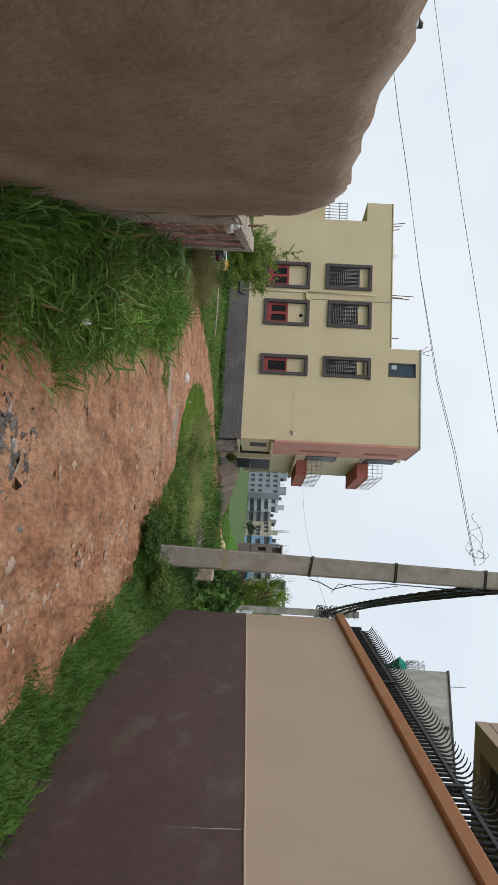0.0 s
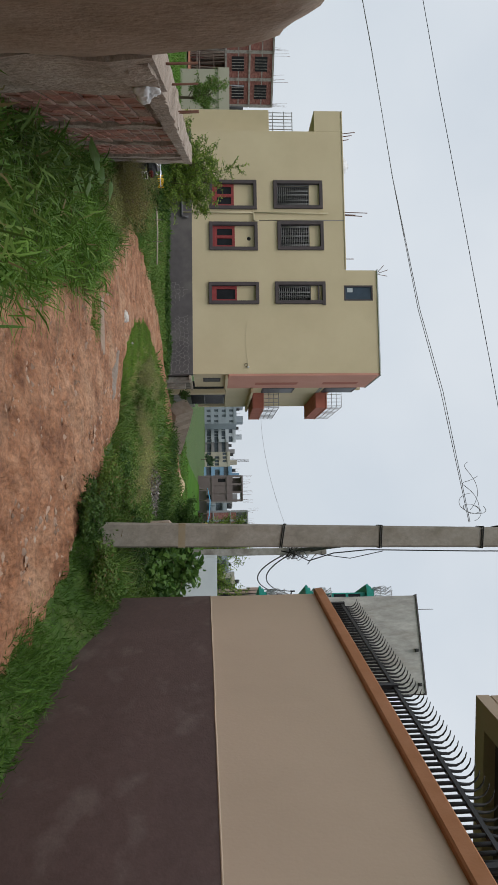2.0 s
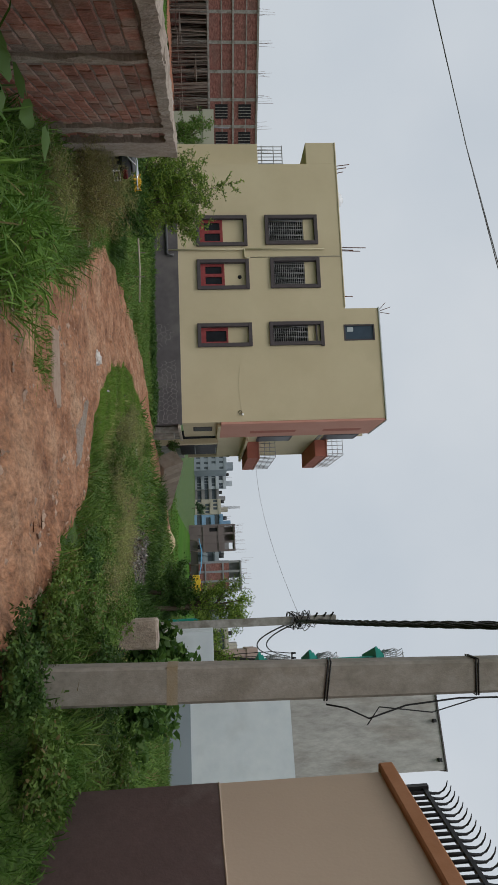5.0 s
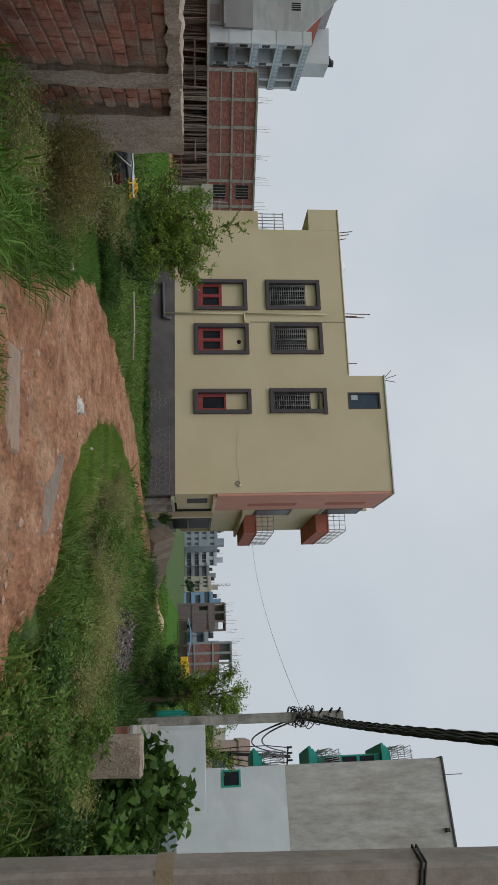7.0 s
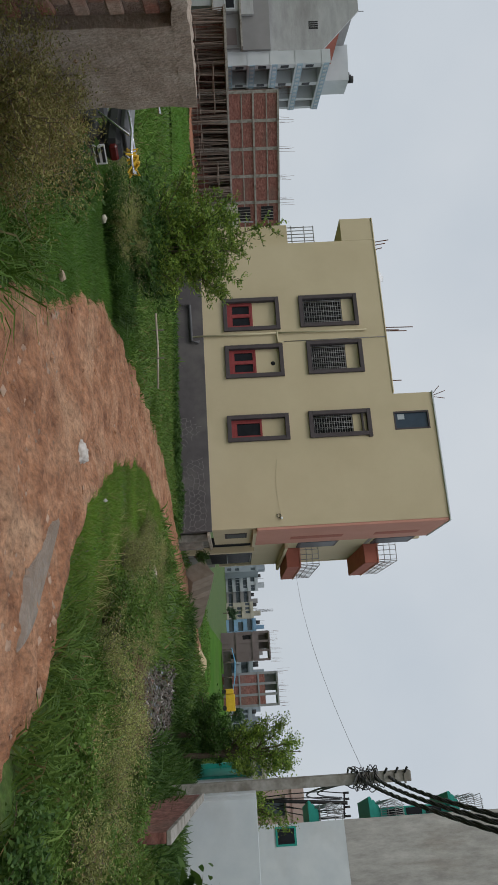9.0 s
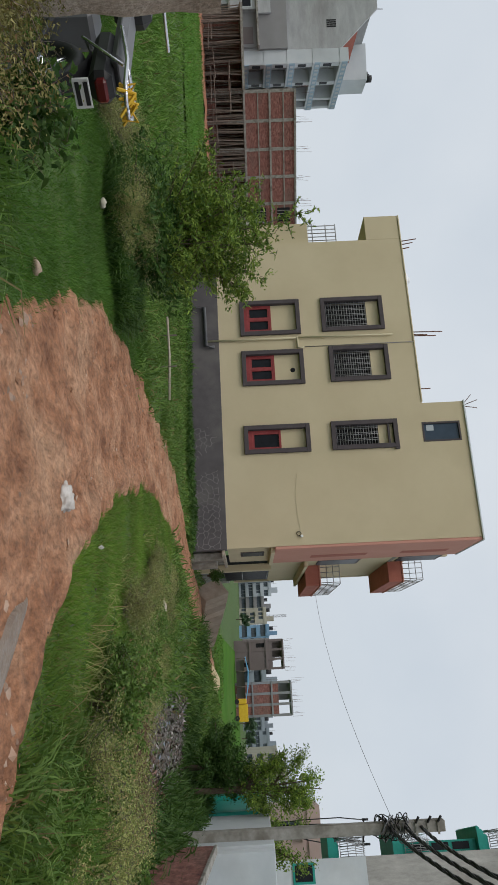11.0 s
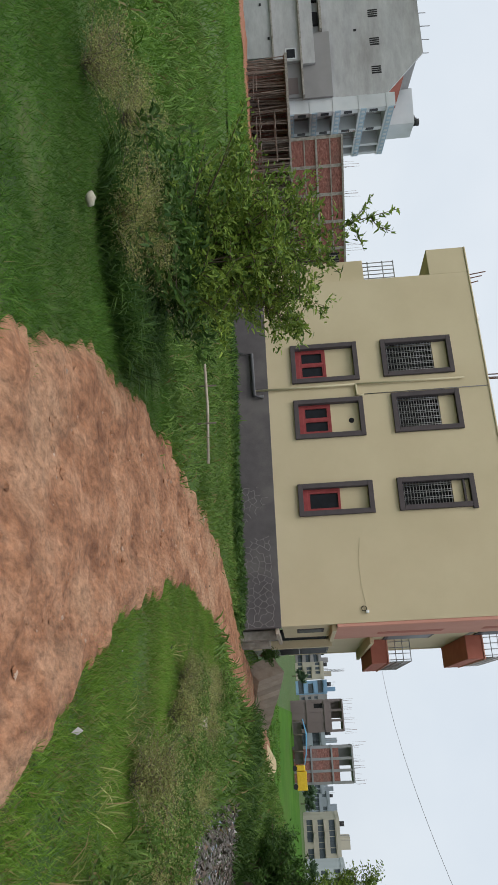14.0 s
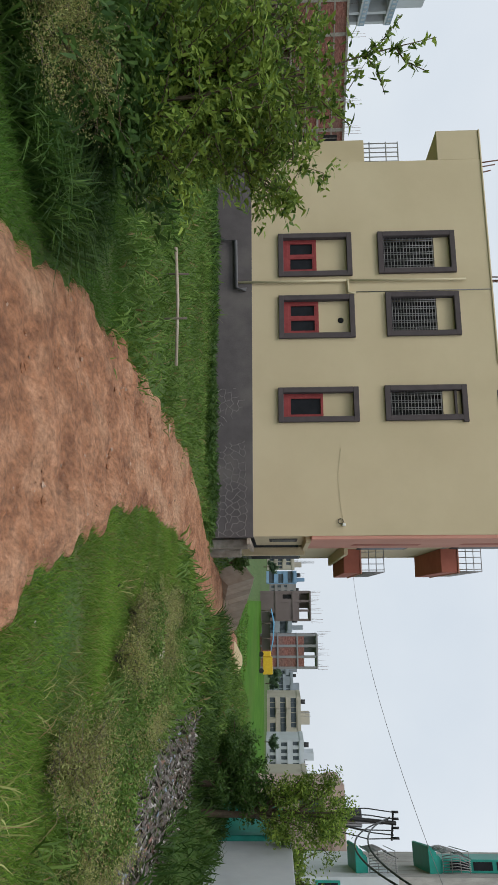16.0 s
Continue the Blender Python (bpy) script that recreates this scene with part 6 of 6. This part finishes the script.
def tree(name, label, m, h, r, n, mat, seed, leaf=0.11):
    t = thing(name, label, "tree", m=m)
    rng = random.Random(seed)
    bm = bmesh.new()
    bm_tube(bm, [(0, 0, -0.3), (0.05, 0.02, h * 0.3), (-0.05, 0.06, h * 0.62)], 0.11, 8, 0.05)
    A, B = [], []
    for k in range(26):
        a = rng.uniform(0, 6.28)
        z0 = h * rng.uniform(0.25, 0.62)
        end = Vector((math.cos(a) * r * rng.uniform(0.4, 1), math.sin(a) * r * rng.uniform(0.4, 1), min(h, z0 + h * rng.uniform(0.08, 0.42))))
        st = Vector((0, 0.04, z0))
        bm_tube(bm, [st, st.lerp(end, 0.5) + Vector((0, 0, 0.1)), end], 0.035, 5, 0.01)
        for q in range(7):
            p = st.lerp(end, rng.uniform(0.45, 1.0))
            A.append(p)
            B.append(p + Vector((rng.uniform(-0.4, 0.4), rng.uniform(-0.4, 0.4), rng.uniform(-0.15, 0.4))))
    part("trunk", bm, M_BARK, t)
    nr = np.random.default_rng(seed)
    A, B = np.array(A), np.array(B)
    i = nr.integers(0, len(A), n)
    u = nr.uniform(0, 1.1, (n, 1))
    base = A[i] * (1 - u) + B[i] * u + nr.normal(0, 0.08, (n, 3))
    ob = new("crown", leaves_mesh("crown", base, nr.normal(0, 0.8, (n, 3)) + np.array([0, 0, 0.1]), nr.uniform(0.6, 1.2, n) * leaf, nr.uniform(0.6, 1.2, n) * leaf * 0.4, mat, 0.3, nr))
    ob.parent = t
    return t


tree("garden_tree", "small dark green tree behind the white wall", on_ground(0.75, 33.5), 4.3, 1.15, 11000, G_TREE, 41, 0.085)
tree("garden_tree", "small dark green tree behind the white wall", on_ground(2.6, 34.5), 3.6, 0.9, 2600, G_TREE, 42)
tree("ditch_bush", "dark bushy tree at the edge of the dump", on_ground(0.1, 34), 2.4, 1.3, 8000, G_DARK, 43)
tree("ditch_bush", "dark bushy tree at the edge of the dump", on_ground(0.3, 38), 1.35, 1.3, 7000, G_DARK, 44)
for i, (x, y, h) in enumerate([(-12, 160, 3), (7.5, 150, 3.4), (12, 170, 3), (20, 150, 2.6), (30, 145, 4), (38, 140, 4), (-70, 110, 6), (-40, 120, 7), (-28, 66, 5), (-33, 62, 4), (-26.5, 43, 3.2)]):
    # beyond 90 m the leaf colour itself carries the haze
    tree("field_tree", "hazy distant tree at the field edge", on_ground(x, y), h, h * 0.5, 3500, G_FAR if y > 90 else G_WEED, 200 + i, 0.3 if y > 90 else 0.13)


# ---- stones, litter and small things ----
shrub("gate_shrub", "dark round shrub beside the house gate", "shrub", on_ground(-6.0, 33.4, 0.5), 18, 0.35, 0.7, 0.06, 1200, G_DARK, 47)


M_TRACK_STONE = material("earthy_stone", [(0.3, 0.205, 0.145), (0.47, 0.37, 0.29)], scale=9, bump=0.7, fine=30)


def rock_mesh(r, seed, flat=0.6, mat=None):
    bm = bmesh.new()
    bmesh.ops.create_icosphere(bm, subdivisions=2, radius=r)
    o = Vector((seed * 3.7, seed * 1.3, 0))
    for v in bm.verts:
        f = 1 + 0.6 * noise.noise(v.co / r * 0.9 + o) + 0.3 * noise.noise(v.co / r * 2.5 + o)
        v.co = Vector((v.co.x * f, v.co.y * f, v.co.z * f * flat))
    return mesh_of("stone", bm, mat or M_STONE, True)


for i, (x, y, r) in enumerate([(-0.82, 3.8, 0.095), (-0.79, 4.44, 0.08), (-1.2, 4.45, 0.1), (-1.08, 4.62, 0.07), (0.4, 5.4, 0.1), (0.36, 5.05, 0.07), (0.25, 5.75, 0.06), (0.52, 4.7, 0.08), (-1.3, 4.9, 0.06), (-1.25, 5.3, 0.07), (-0.45, 5.3, 0.05), (-0.1, 3.9, 0.09), (0.05, 4.3, 0.06), (-1.7, 6.6, 0.06),
                               (-2.2, 7.7, 0.05), (-7.15, 18.9, 0.1), (-7.5, 23.1, 0.14), (-7.3, 21.3, 0.08), (-5.6, 12.9, 0.07), (-3.1, 12.0, 0.06), (-6.0, 14.3, 0.06), (-1.0, 4.6, 0.05), (-0.3, 6.4, 0.05)]):
    tagged(new("stone", rock_mesh(r * 0.8, i, 0.5, M_TRACK_STONE)), "buff stone half sunk in the earth track", "stone", "stones on the track").location = (x, y, float(ground_z(x, y)) + 0.035)
M_PALE_ROCK = material("pale_broken_rock", [(0.3, 0.28, 0.21), (0.48, 0.45, 0.36)], scale=12, bump=0.8, fine=30)
big = tagged(new("boulder", rock_mesh(0.05, 31, 0.8, M_PALE_ROCK)), "pale round boulder among feathery weeds", "stone")
big.location = (-7.8, 15.2, float(ground_z(-7.8, 15.2)) + 0.09)
slab = thing("paving_slab", "pale flat stone slab lying beside a grass tuft", "stone slab", m=on_ground(-3.15, 10.38, 0.06, 8))
bm = bm_box(bmesh.new(), -0.4, 0.4, -0.17, 0.17, -0.04, 0.03, 0.02)
for v in bm.verts:
    v.co += Vector((noise.noise(v.co * 4), noise.noise(v.co * 4 + Vector((5, 0, 0))), 0)) * 0.04
part("slab", bm, material("dusty_slab", [(0.27, 0.18, 0.13), (0.37, 0.28, 0.215)], scale=6, bump=0.6, fine=20), slab)
grass("track_tuft", "grass tuft standing in the track", 4200, (-3.6, -2.7, 9.2, 10.3), lambda x, y: ((x + 3.15) / 0.34) ** 2 + ((y - 9.75) / 0.36) ** 2 < 1, (0.1, 0.25), (0.007, 0.012), G_LUSH, 25)


def scatter(name, label, category, n, sampler, r, mat, seed, flat=0.5, lift=0.0, cards=False):
    """Pebbles or scraps as one mesh of small uneven lumps."""
    rng = np.random.default_rng(seed)
    verts, faces = [], []
    unit = np.array([(1, 0, 0), (-1, 0, 0), (0, 1, 0), (0, -1, 0), (0, 0, 1), (0, 0, -1)], float)
    fs = [(0, 2, 4), (2, 1, 4), (1, 3, 4), (3, 0, 4), (2, 0, 5), (1, 2, 5), (3, 1, 5), (0, 3, 5)]
    for i in range(n):
        x, y = sampler(rng)
        s = r[0] + (r[1] - r[0]) * rng.uniform() ** 2.5
        p = unit * (rng.uniform(0.6, 1.3, (6, 1))) * s
        p[:, 2] *= flat
        a = rng.uniform(0, 6.28)
        c, q = math.cos(a), math.sin(a)
        if cards:
            p[:, 0] *= rng.uniform(0.5, 2)
            tilt = rng.normal(0, 0.5)
            p[:, 2] += p[:, 0] * tilt
        z = float(ground_z(x, y)) + 0.055 + lift
        o = len(verts)
        for px, py, pz in p:
            verts.append((x + px * c - py * q, y + px * q + py * c, z + pz))
        faces += [tuple(o + k for k in f) for f in fs]
    return tagged(new(name, sheet_mesh(name, verts, faces, mat)), label, category, kind="stuff")


def on_track(rng, y0=0.5, y1=13):
    y = rng.uniform(y0, y1)
    return float(rng.uniform(road_left(y), road_right(y))), float(y)


scatter("pebbles", "brown and buff pebbles strewn on the track", "pebbles", 2400, on_track, (0.008, 0.055), M_PEBBLE, 51)
scatter("flat_stones", "pale flat stones bedded in the track", "stones", 150, lambda r: on_track(r, 2.5, 11), (0.015, 0.06), M_TRACK_STONE, 56, 0.3)
scatter("far_pebbles", "pebbles on the track near the house", "pebbles", 700, lambda r: on_track(r, 12, 26), (0.008, 0.035), M_PEBBLE, 52)
scatter("clods", "clods of red earth on the track", "clods", 2200, lambda r: on_track(r, 0.5, 22), (0.012, 0.05), M_ROAD, 55)
M_LITTER = bpy.data.materials.new("mixed_litter")
M_LITTER.use_nodes = True
lt = M_LITTER.node_tree
lr = lt.nodes.new("ShaderNodeValToRGB")
lr.color_ramp.interpolation = "CONSTANT"
for i, (p, c) in enumerate([(0.0, (0.075, 0.06, 0.05)), (0.4, (0.13, 0.115, 0.105)), (0.68, (0.1, 0.07, 0.05)), (0.87, (0.34, 0.32, 0.3)), (0.955, (0.16, 0.2, 0.25)), (0.98, (0.26, 0.14, 0.11))]):
    e = lr.color_ramp.elements[i] if i < 2 else lr.color_ramp.elements.new(p)
    e.position, e.color = p, (*c, 1)
lg = lt.nodes.new("ShaderNodeNewGeometry")
lt.links.new(lg.outputs["Random Per Island"], lr.inputs[0])
lt.links.new(lr.outputs[0], lt.nodes["Principled BSDF"].inputs["Base Color"])
lt.nodes["Principled BSDF"].inputs["Roughness"].default_value = 0.6


def in_dump(rng):
    y = rng.uniform(20.5, 34)
    return float(rng.uniform(-3.2 + (y - 20) * 0.09, -0.4 + (y - 20) * 0.06)), float(y)


scatter("litter_heap", "grey dumped litter and plastic scraps", "litter", 9000, in_dump, (0.012, 0.07), M_LITTER, 53, 0.35, 0.03, True)
scatter("rubble_patch", "dark rubble and twigs trodden into the track", "rubble", 420, lambda r: (float(r.normal(-0.75, 0.24)), float(r.normal(3.7, 0.28))), (0.01, 0.05), M_LITTER, 57, 0.4, 0.0, True)
scatter("road_litter", "small scraps on the track edge", "litter", 26, lambda r: (lambda y: (float(road_right(y)) + r.uniform(-0.5, 1.2), y))(float(r.uniform(11, 26))), (0.012, 0.032), M_LITTER, 54, 0.35, 0.0, True)
M_MUD = material("wet_mud", [(0.19, 0.135, 0.1), (0.27, 0.215, 0.175)], rough=0.4, scale=4, bump=0.9, fine=12, spec=0.35, bump_dist=0.05)
mud = thing("mud_patch", "wet grey mud puddle at the track edge", "puddle")
bm = bmesh.new()
rings = []
for q in range(6):
    ring = []
    for k in range(48):
        a = 2 * math.pi * k / 48
        u, v = 0.95 * q / 5 * math.cos(a) * (1 + 0.12 * math.sin(a * 5)), 0.17 * q / 5 * math.sin(a) * (1 + 0.25 * math.sin(a * 3 + 1))
        x, y = -2.95 - 0.62 * u + 0.6 * v, 12.55 + 0.72 * u + 0.7 * v
        ring.append(bm.verts.new((x, y, float(ground_z(x, y)) + (0.088 if q < 5 else 0.03))))
    rings.append(ring)
for q in range(5):
    for k in range(48):
        bm.faces.new((rings[q][k], rings[q][(k + 1) % 48], rings[q + 1][(k + 1) % 48], rings[q + 1][k]))
bmesh.ops.remove_doubles(bm, verts=bm.verts, dist=1e-4)
bmesh.ops.recalc_face_normals(bm, faces=bm.faces)
part("mud", bm, M_MUD, mud, smooth=True)

# plastic bag hanging on the wall end
bag = thing("plastic_bag", "crumpled clear plastic bag hung over the wall top", "plastic bag", m=Matrix.Translation((-2.31, 3.58, 1.385)) @ Matrix.Scale(0.55, 4))
bm = bmesh.new()
bmesh.ops.create_icosphere(bm, subdivisions=4, radius=1)
for v in bm.verts:
    c = v.co.copy()
    f = 1 + 0.35 * noise.fractal(c * 1.6, 0.8, 2.1, 4)
    v.co = Vector((c.x * 0.06 * f + (0.05 if c.z < 0 else 0), c.y * 0.1 * f, c.z * 0.09 * f))
part("film", bm, M_PLASTIC, bag, smooth=True)
rag = thing("white_rag", "dirty white plastic rag caught in the grass", "rag", m=on_ground(-1.72, 3.9, 0.2) @ Matrix.Scale(0.42, 4))
bm = bmesh.new()
bmesh.ops.create_icosphere(bm, subdivisions=3, radius=1)
for v in bm.verts:
    c = v.co.copy()
    f = 1 + 0.5 * noise.fractal(c * 2, 0.8, 2.1, 3)
    v.co = Vector((c.x * 0.05 * f, c.y * 0.05 * f, c.z * 0.11 * f))
part("film", bm, M_WHITE, rag, smooth=True)
sack = thing("plastic_sack", "crumpled dirty white plastic sack on the earth track", "sack", m=on_ground(-4.29, 14.02, 0.085, 20) @ Matrix.Scale(0.85, 4))
bm = bmesh.new()
bmesh.ops.create_icosphere(bm, subdivisions=4, radius=1)
for v in bm.verts:
    c = v.co.copy()
    f = 1 + 0.3 * noise.fractal(c * 1.7, 0.7, 2.1, 4) + 0.18 * abs(noise.noise(c * 4.5))
    v.co = Vector((c.x * 0.13 * f, c.y * 0.14 * f, c.z * 0.085 * f))
part("film", bm, material("dirty_white_plastic", [(0.42, 0.37, 0.33), (0.66, 0.63, 0.6)], scale=14, rough=0.45, bump=0.5, fine=25), sack, smooth=True)
scrap = tagged(new("yellow_wrapper", rock_mesh(0.09, 77, 0.5, M_YELLOW_TARP)), "yellow plastic wrapper lying on the turf", "litter")
scrap.location = (-4.42, 22.9, float(ground_z(-4.42, 22.9)) + 0.1)
lump = tagged(new("rubble_lump", rock_mesh(0.2, 78, 0.7)), "pale rubble lump beside the turf", "stone")
lump.location = (-4.22, 23.1, float(ground_z(-4.22, 23.1)) + 0.14)
# bamboo stake rail before the house
st = thing("bamboo_rail", "pale bamboo cane tied low across stakes", "rail")
tube("cane", M_STONE, st, [(-9.95, 21.9, float(ground_z(-9.95, 21.9)) + 0.24), (-9.2, 22.1, float(ground_z(-9.2, 22.1)) + 0.27), (-8.3, 22.4, float(ground_z(-8.3, 22.4)) + 0.22)], 0.026, 6)
for x in (-9.6, -8.9):
    tube("stake", M_BAMBOO, st, [(x, 22.05, float(ground_z(x, 22.05)) - 0.1), (x, 22.05, float(ground_z(x, 22.05)) + 0.42)], 0.016, 6)
M_PAVING = material("dusty_paving_stone", [(0.33, 0.265, 0.21), (0.45, 0.375, 0.31)], scale=3, bump=0.5, fine=15, random_ob=0.18)
# paved ramp by the house front
md = thing("culvert_ramp", "sloping stone-paved ramp running from the gate to the track", "ramp")
rng = random.Random(6)
for i in range(11):
    u, v = i / 11, (i + 0.93) / 11
    for row, (p, q) in enumerate(((0.0, 0.48), (0.5, 0.98))):
        bm = bmesh.new()
        vs = []
        for w, side in ((u, p), (v, p), (v, q), (u, q)):
            x, y = -6.15 + 1.85 * w + 0.5 * side, 35.6 + 4.8 * w + 0.5 * side
            z = 0.3 - 0.7 * w ** 1.2 + 0.36 * side * (1 - 0.5 * w) + rng.uniform(-0.02, 0.02)
            vs.append((bm.verts.new((x, y, z)), bm.verts.new((x + 0.25, y + 0.5, z - 0.9))))
        bm.faces.new([a for a, _ in vs])
        bm.faces.new([b for _, b in vs][::-1])
        for k in range(4):
            bm.faces.new((vs[k][0], vs[k][1], vs[(k + 1) % 4][1], vs[(k + 1) % 4][0]))
        bmesh.ops.recalc_face_normals(bm, faces=bm.faces)
        part("stone", bm, M_PAVING, md)
sand = thing("sand_heap", "heap of pale yellow sand at the field edge", "sand heap", m=pose(-2.2, 47, -0.75))
bm = bmesh.new()
bmesh.ops.create_cone(bm, cap_ends=True, segments=24, radius1=2.2, radius2=0.2, depth=1.0)
part("heap", bm, material("yellow_sand", [(0.45, 0.35, 0.2), (0.52, 0.42, 0.26)], scale=6), sand, smooth=True)


def make_motorbike():
    """Local +x is the way it faces; the rear wheel stands at the origin."""
    b = thing("motorbike", "black motorbike with chrome rear rack, parked behind the wall end", "motorbike", m=Matrix.Translation((-6.35, 12.0, float(ground_z(-6.4, 12.0)) - 0.05)) @ Matrix.Rotation(radians(160), 4, "Z") @ Matrix.Scale(0.92, 4))
    for x in (0.0, 1.28):
        bm = bmesh.new()
        R, r, S, T = 0.25, 0.055, 28, 8
        rings = [[bm.verts.new(((R + r * math.cos(2 * math.pi * j / T)) * math.cos(2 * math.pi * i / S) + x, r * math.sin(2 * math.pi * j / T), 0.305 + (R + r * math.cos(2 * math.pi * j / T)) * math.sin(2 * math.pi * i / S))) for j in range(T)]
                 for i in range(S)]
        for i in range(S):
            for j in range(T):
                bm.faces.new((rings[i][j], rings[(i + 1) % S][j], rings[(i + 1) % S][(j + 1) % T], rings[i][(j + 1) % T]))
        wh = part("wheel", bm, M_TANK_BLACK, b, "black rubber tyre", True)
        tube("hub", M_STEEL, wh, [(x, -0.06, 0.305), (x, 0.06, 0.305)], 0.06, 12)
        for k in range(6):
            a = k * math.pi / 3
            tube("spoke", M_STEEL, wh, [(x, 0, 0.305), (x + 0.22 * math.cos(a), 0, 0.305 + 0.22 * math.sin(a))], 0.012, 5)
    bm = bmesh.new()
    prev = None
    for k in range(9):
        a = radians(200 - k * 18)
        row = [bm.verts.new((0.34 * math.cos(a), s * 0.075, 0.305 + 0.34 * math.sin(a) + (0.02 if s == 0 else 0))) for s in (-1, 0, 1)]
        if prev:
            for j in range(2):
                bm.faces.new((prev[j], prev[j + 1], row[j + 1], row[j]))
        prev = row
    part("mudguard", bm, M_TANK_BLACK, b, "grey-black rear mudguard", True)
    box("mud_flap", M_PVC_GREY, b, -0.4, -0.38, -0.07, 0.07, 0.28, 0.5, 0.005, "grey mud flap")
    plate = box("number_plate", M_WHITE, b, -0.372, -0.36, -0.09, 0.09, 0.57, 0.67, 0.003, "white number plate")
    for z in (0.585, 0.635):
        box("dark_bar", M_TANK_BLACK, plate, -0.3765, -0.372, -0.07, 0.07, z, z + 0.026)
    box("tail_light", material("red_lens", [(0.1, 0.012, 0.012), (0.13, 0.015, 0.015)], rough=0.2, bump=0), b, -0.37, -0.3, -0.07, 0.07, 0.7, 0.77, 0.015, "red tail light")
    box("tail_cowl", M_TANK_BLACK, b, -0.34, 0.25, -0.1, 0.1, 0.66, 0.8, 0.04, "black tail cowl")
    box("seat", M_PVC_GREY, b, -0.2, 0.72, -0.12, 0.12, 0.79, 0.87, 0.035, "dark grey seat")
    box("tank", M_TANK_BLACK, b, 0.72, 1.08, -0.13, 0.13, 0.72, 0.98, 0.06, "black fuel tank")
    box("engine", M_PVC_GREY, b, 0.45, 0.85, -0.13, 0.13, 0.28, 0.62, 0.03)
    for s in (-1, 1):
        tube("rack_rail", M_STEEL, b, [(0.2, 0.13 * s, 0.84), (-0.25, 0.13 * s, 0.9), (-0.5, 0.11 * s, 0.9), (-0.58, 0.05 * s, 0.9), (-0.58, 0, 0.9)], 0.013, 8, label="chrome rack rail")
        tube("rack_stay", M_STEEL, b, [(0.1, 0.12 * s, 0.6), (-0.3, 0.12 * s, 0.88)], 0.011, 6)
        tube("fork", M_STEEL, b, [(1.28, 0.09 * s, 0.305), (1.05, 0.09 * s, 1.0)], 0.022, 8)
        tube("rear_arm", M_TANK_BLACK, b, [(0, 0.1 * s, 0.305), (0.55, 0.1 * s, 0.38)], 0.02, 6)
    for x in (-0.3, -0.42):
        tube("rack_bar", M_STEEL, b, [(x, -0.12, 0.9), (x, 0.12, 0.9)], 0.01, 6)
    tube("handlebar", M_STEEL, b, [(0.95, -0.36, 1.06), (1.05, -0.15, 1.05), (1.05, 0.15, 1.05), (0.95, 0.36, 1.06)], 0.013, 8)
    box("headlight", M_TANK_BLACK, b, 1.1, 1.25, -0.09, 0.09, 0.85, 1.03, 0.04)
    bm = bmesh.new()
    rng = random.Random(2)
    for k in range(12):
        p = Vector((-0.5 + rng.uniform(-0.08, 0.04), rng.uniform(-0.07, 0.07), 0.91))
        bm_tube(bm, [p, p + Vector((rng.uniform(-0.05, 0.05), rng.uniform(-0.05, 0.05), 0.04)), p + Vector((rng.uniform(-0.12, 0.02), rng.uniform(-0.08, 0.08), -0.05))], 0.009, 4)
    part("yellow_cloth", bm, M_YELLOW_TARP, b, "yellow cloth strips tied to the rack")
    tube("side_stand", M_STEEL, b, [(0.5, 0.1, 0.3), (0.45, 0.22, 0.0)], 0.012, 6)
    return b


make_motorbike()
shrub("twiggy_bush", "dark twiggy bush beside the motorbike", "bush", on_ground(-5.75, 11.75), 16, 0.4, 0.65, 0.05, 1100, G_DARK, 95, 0.3, 0.1, 0.006, lw=0.5)

# bricks of the wall, course by course
brick_bm = [bmesh.new() for _ in range(3)]
brick_me = []
for i, b in enumerate(brick_bm):
    bm_box(b, -0.113, 0.113, -0.05, 0.05, -0.0395, 0.0395, 0.006)
    for v in b.verts:
        v.co += Vector([noise.noise(v.co * 20 + Vector((i * 7 + q, 0, 0))) * 0.006 for q in range(3)])
    brick_me.append(mesh_of("brick", b, M_BRICK))
count = 0
rest_v, rest_f = [], []
rng = random.Random(12)
GAPS = [(2.63, 2.86), (4.6, 4.72), (7.0, 7.3)]
for c in range(15):
    z = 0.1 + c * 0.088
    s = 0.98 + (0.115 if c % 2 else 0)
    while s < 7.9:
        top = brick_top(s) - 0.085
        bad = z > top - 0.02 or any(a - 0.09 < s < b + 0.09 for a, b in GAPS)
        if not bad:
            deep = 0.015 if s > 7.3 else 0.0
            m = Matrix.Translation((s + rng.uniform(-0.006, 0.006), 0.054 + deep + rng.uniform(-0.004, 0.004), z + rng.uniform(-0.004, 0.004))) @ Euler((rng.uniform(-0.012, 0.012), rng.uniform(-0.014, 0.014), rng.uniform(-0.01, 0.01))).to_matrix().to_4x4()
            if z > 0.4 and s > 1.0 and count < 300:
                ob = new("brick", brick_me[rng.randrange(3)])
                ob.parent = wall_brick
                ob.matrix_basis = m
                count += 1
            else:
                me = brick_me[rng.randrange(3)]
                o = len(rest_v)
                rest_v += [tuple(m @ v.co) for v in me.vertices]
                rest_f += [tuple(o + k for k in p.vertices) for p in me.polygons]
        s += 0.236
ob = new("brickwork", sheet_mesh("brickwork", rest_v, rest_f, material("red_brick_rest", [(0.2, 0.062, 0.04), (0.3, 0.1, 0.065), (0.36, 0.15, 0.1)], scale=9, bump=0.6, fine=55, island=0.3, stain=(0.3, 0.21, 0.16), stain_scale=3.5)))
ob.parent = wall_brick
tagged(ob, kind="stuff")
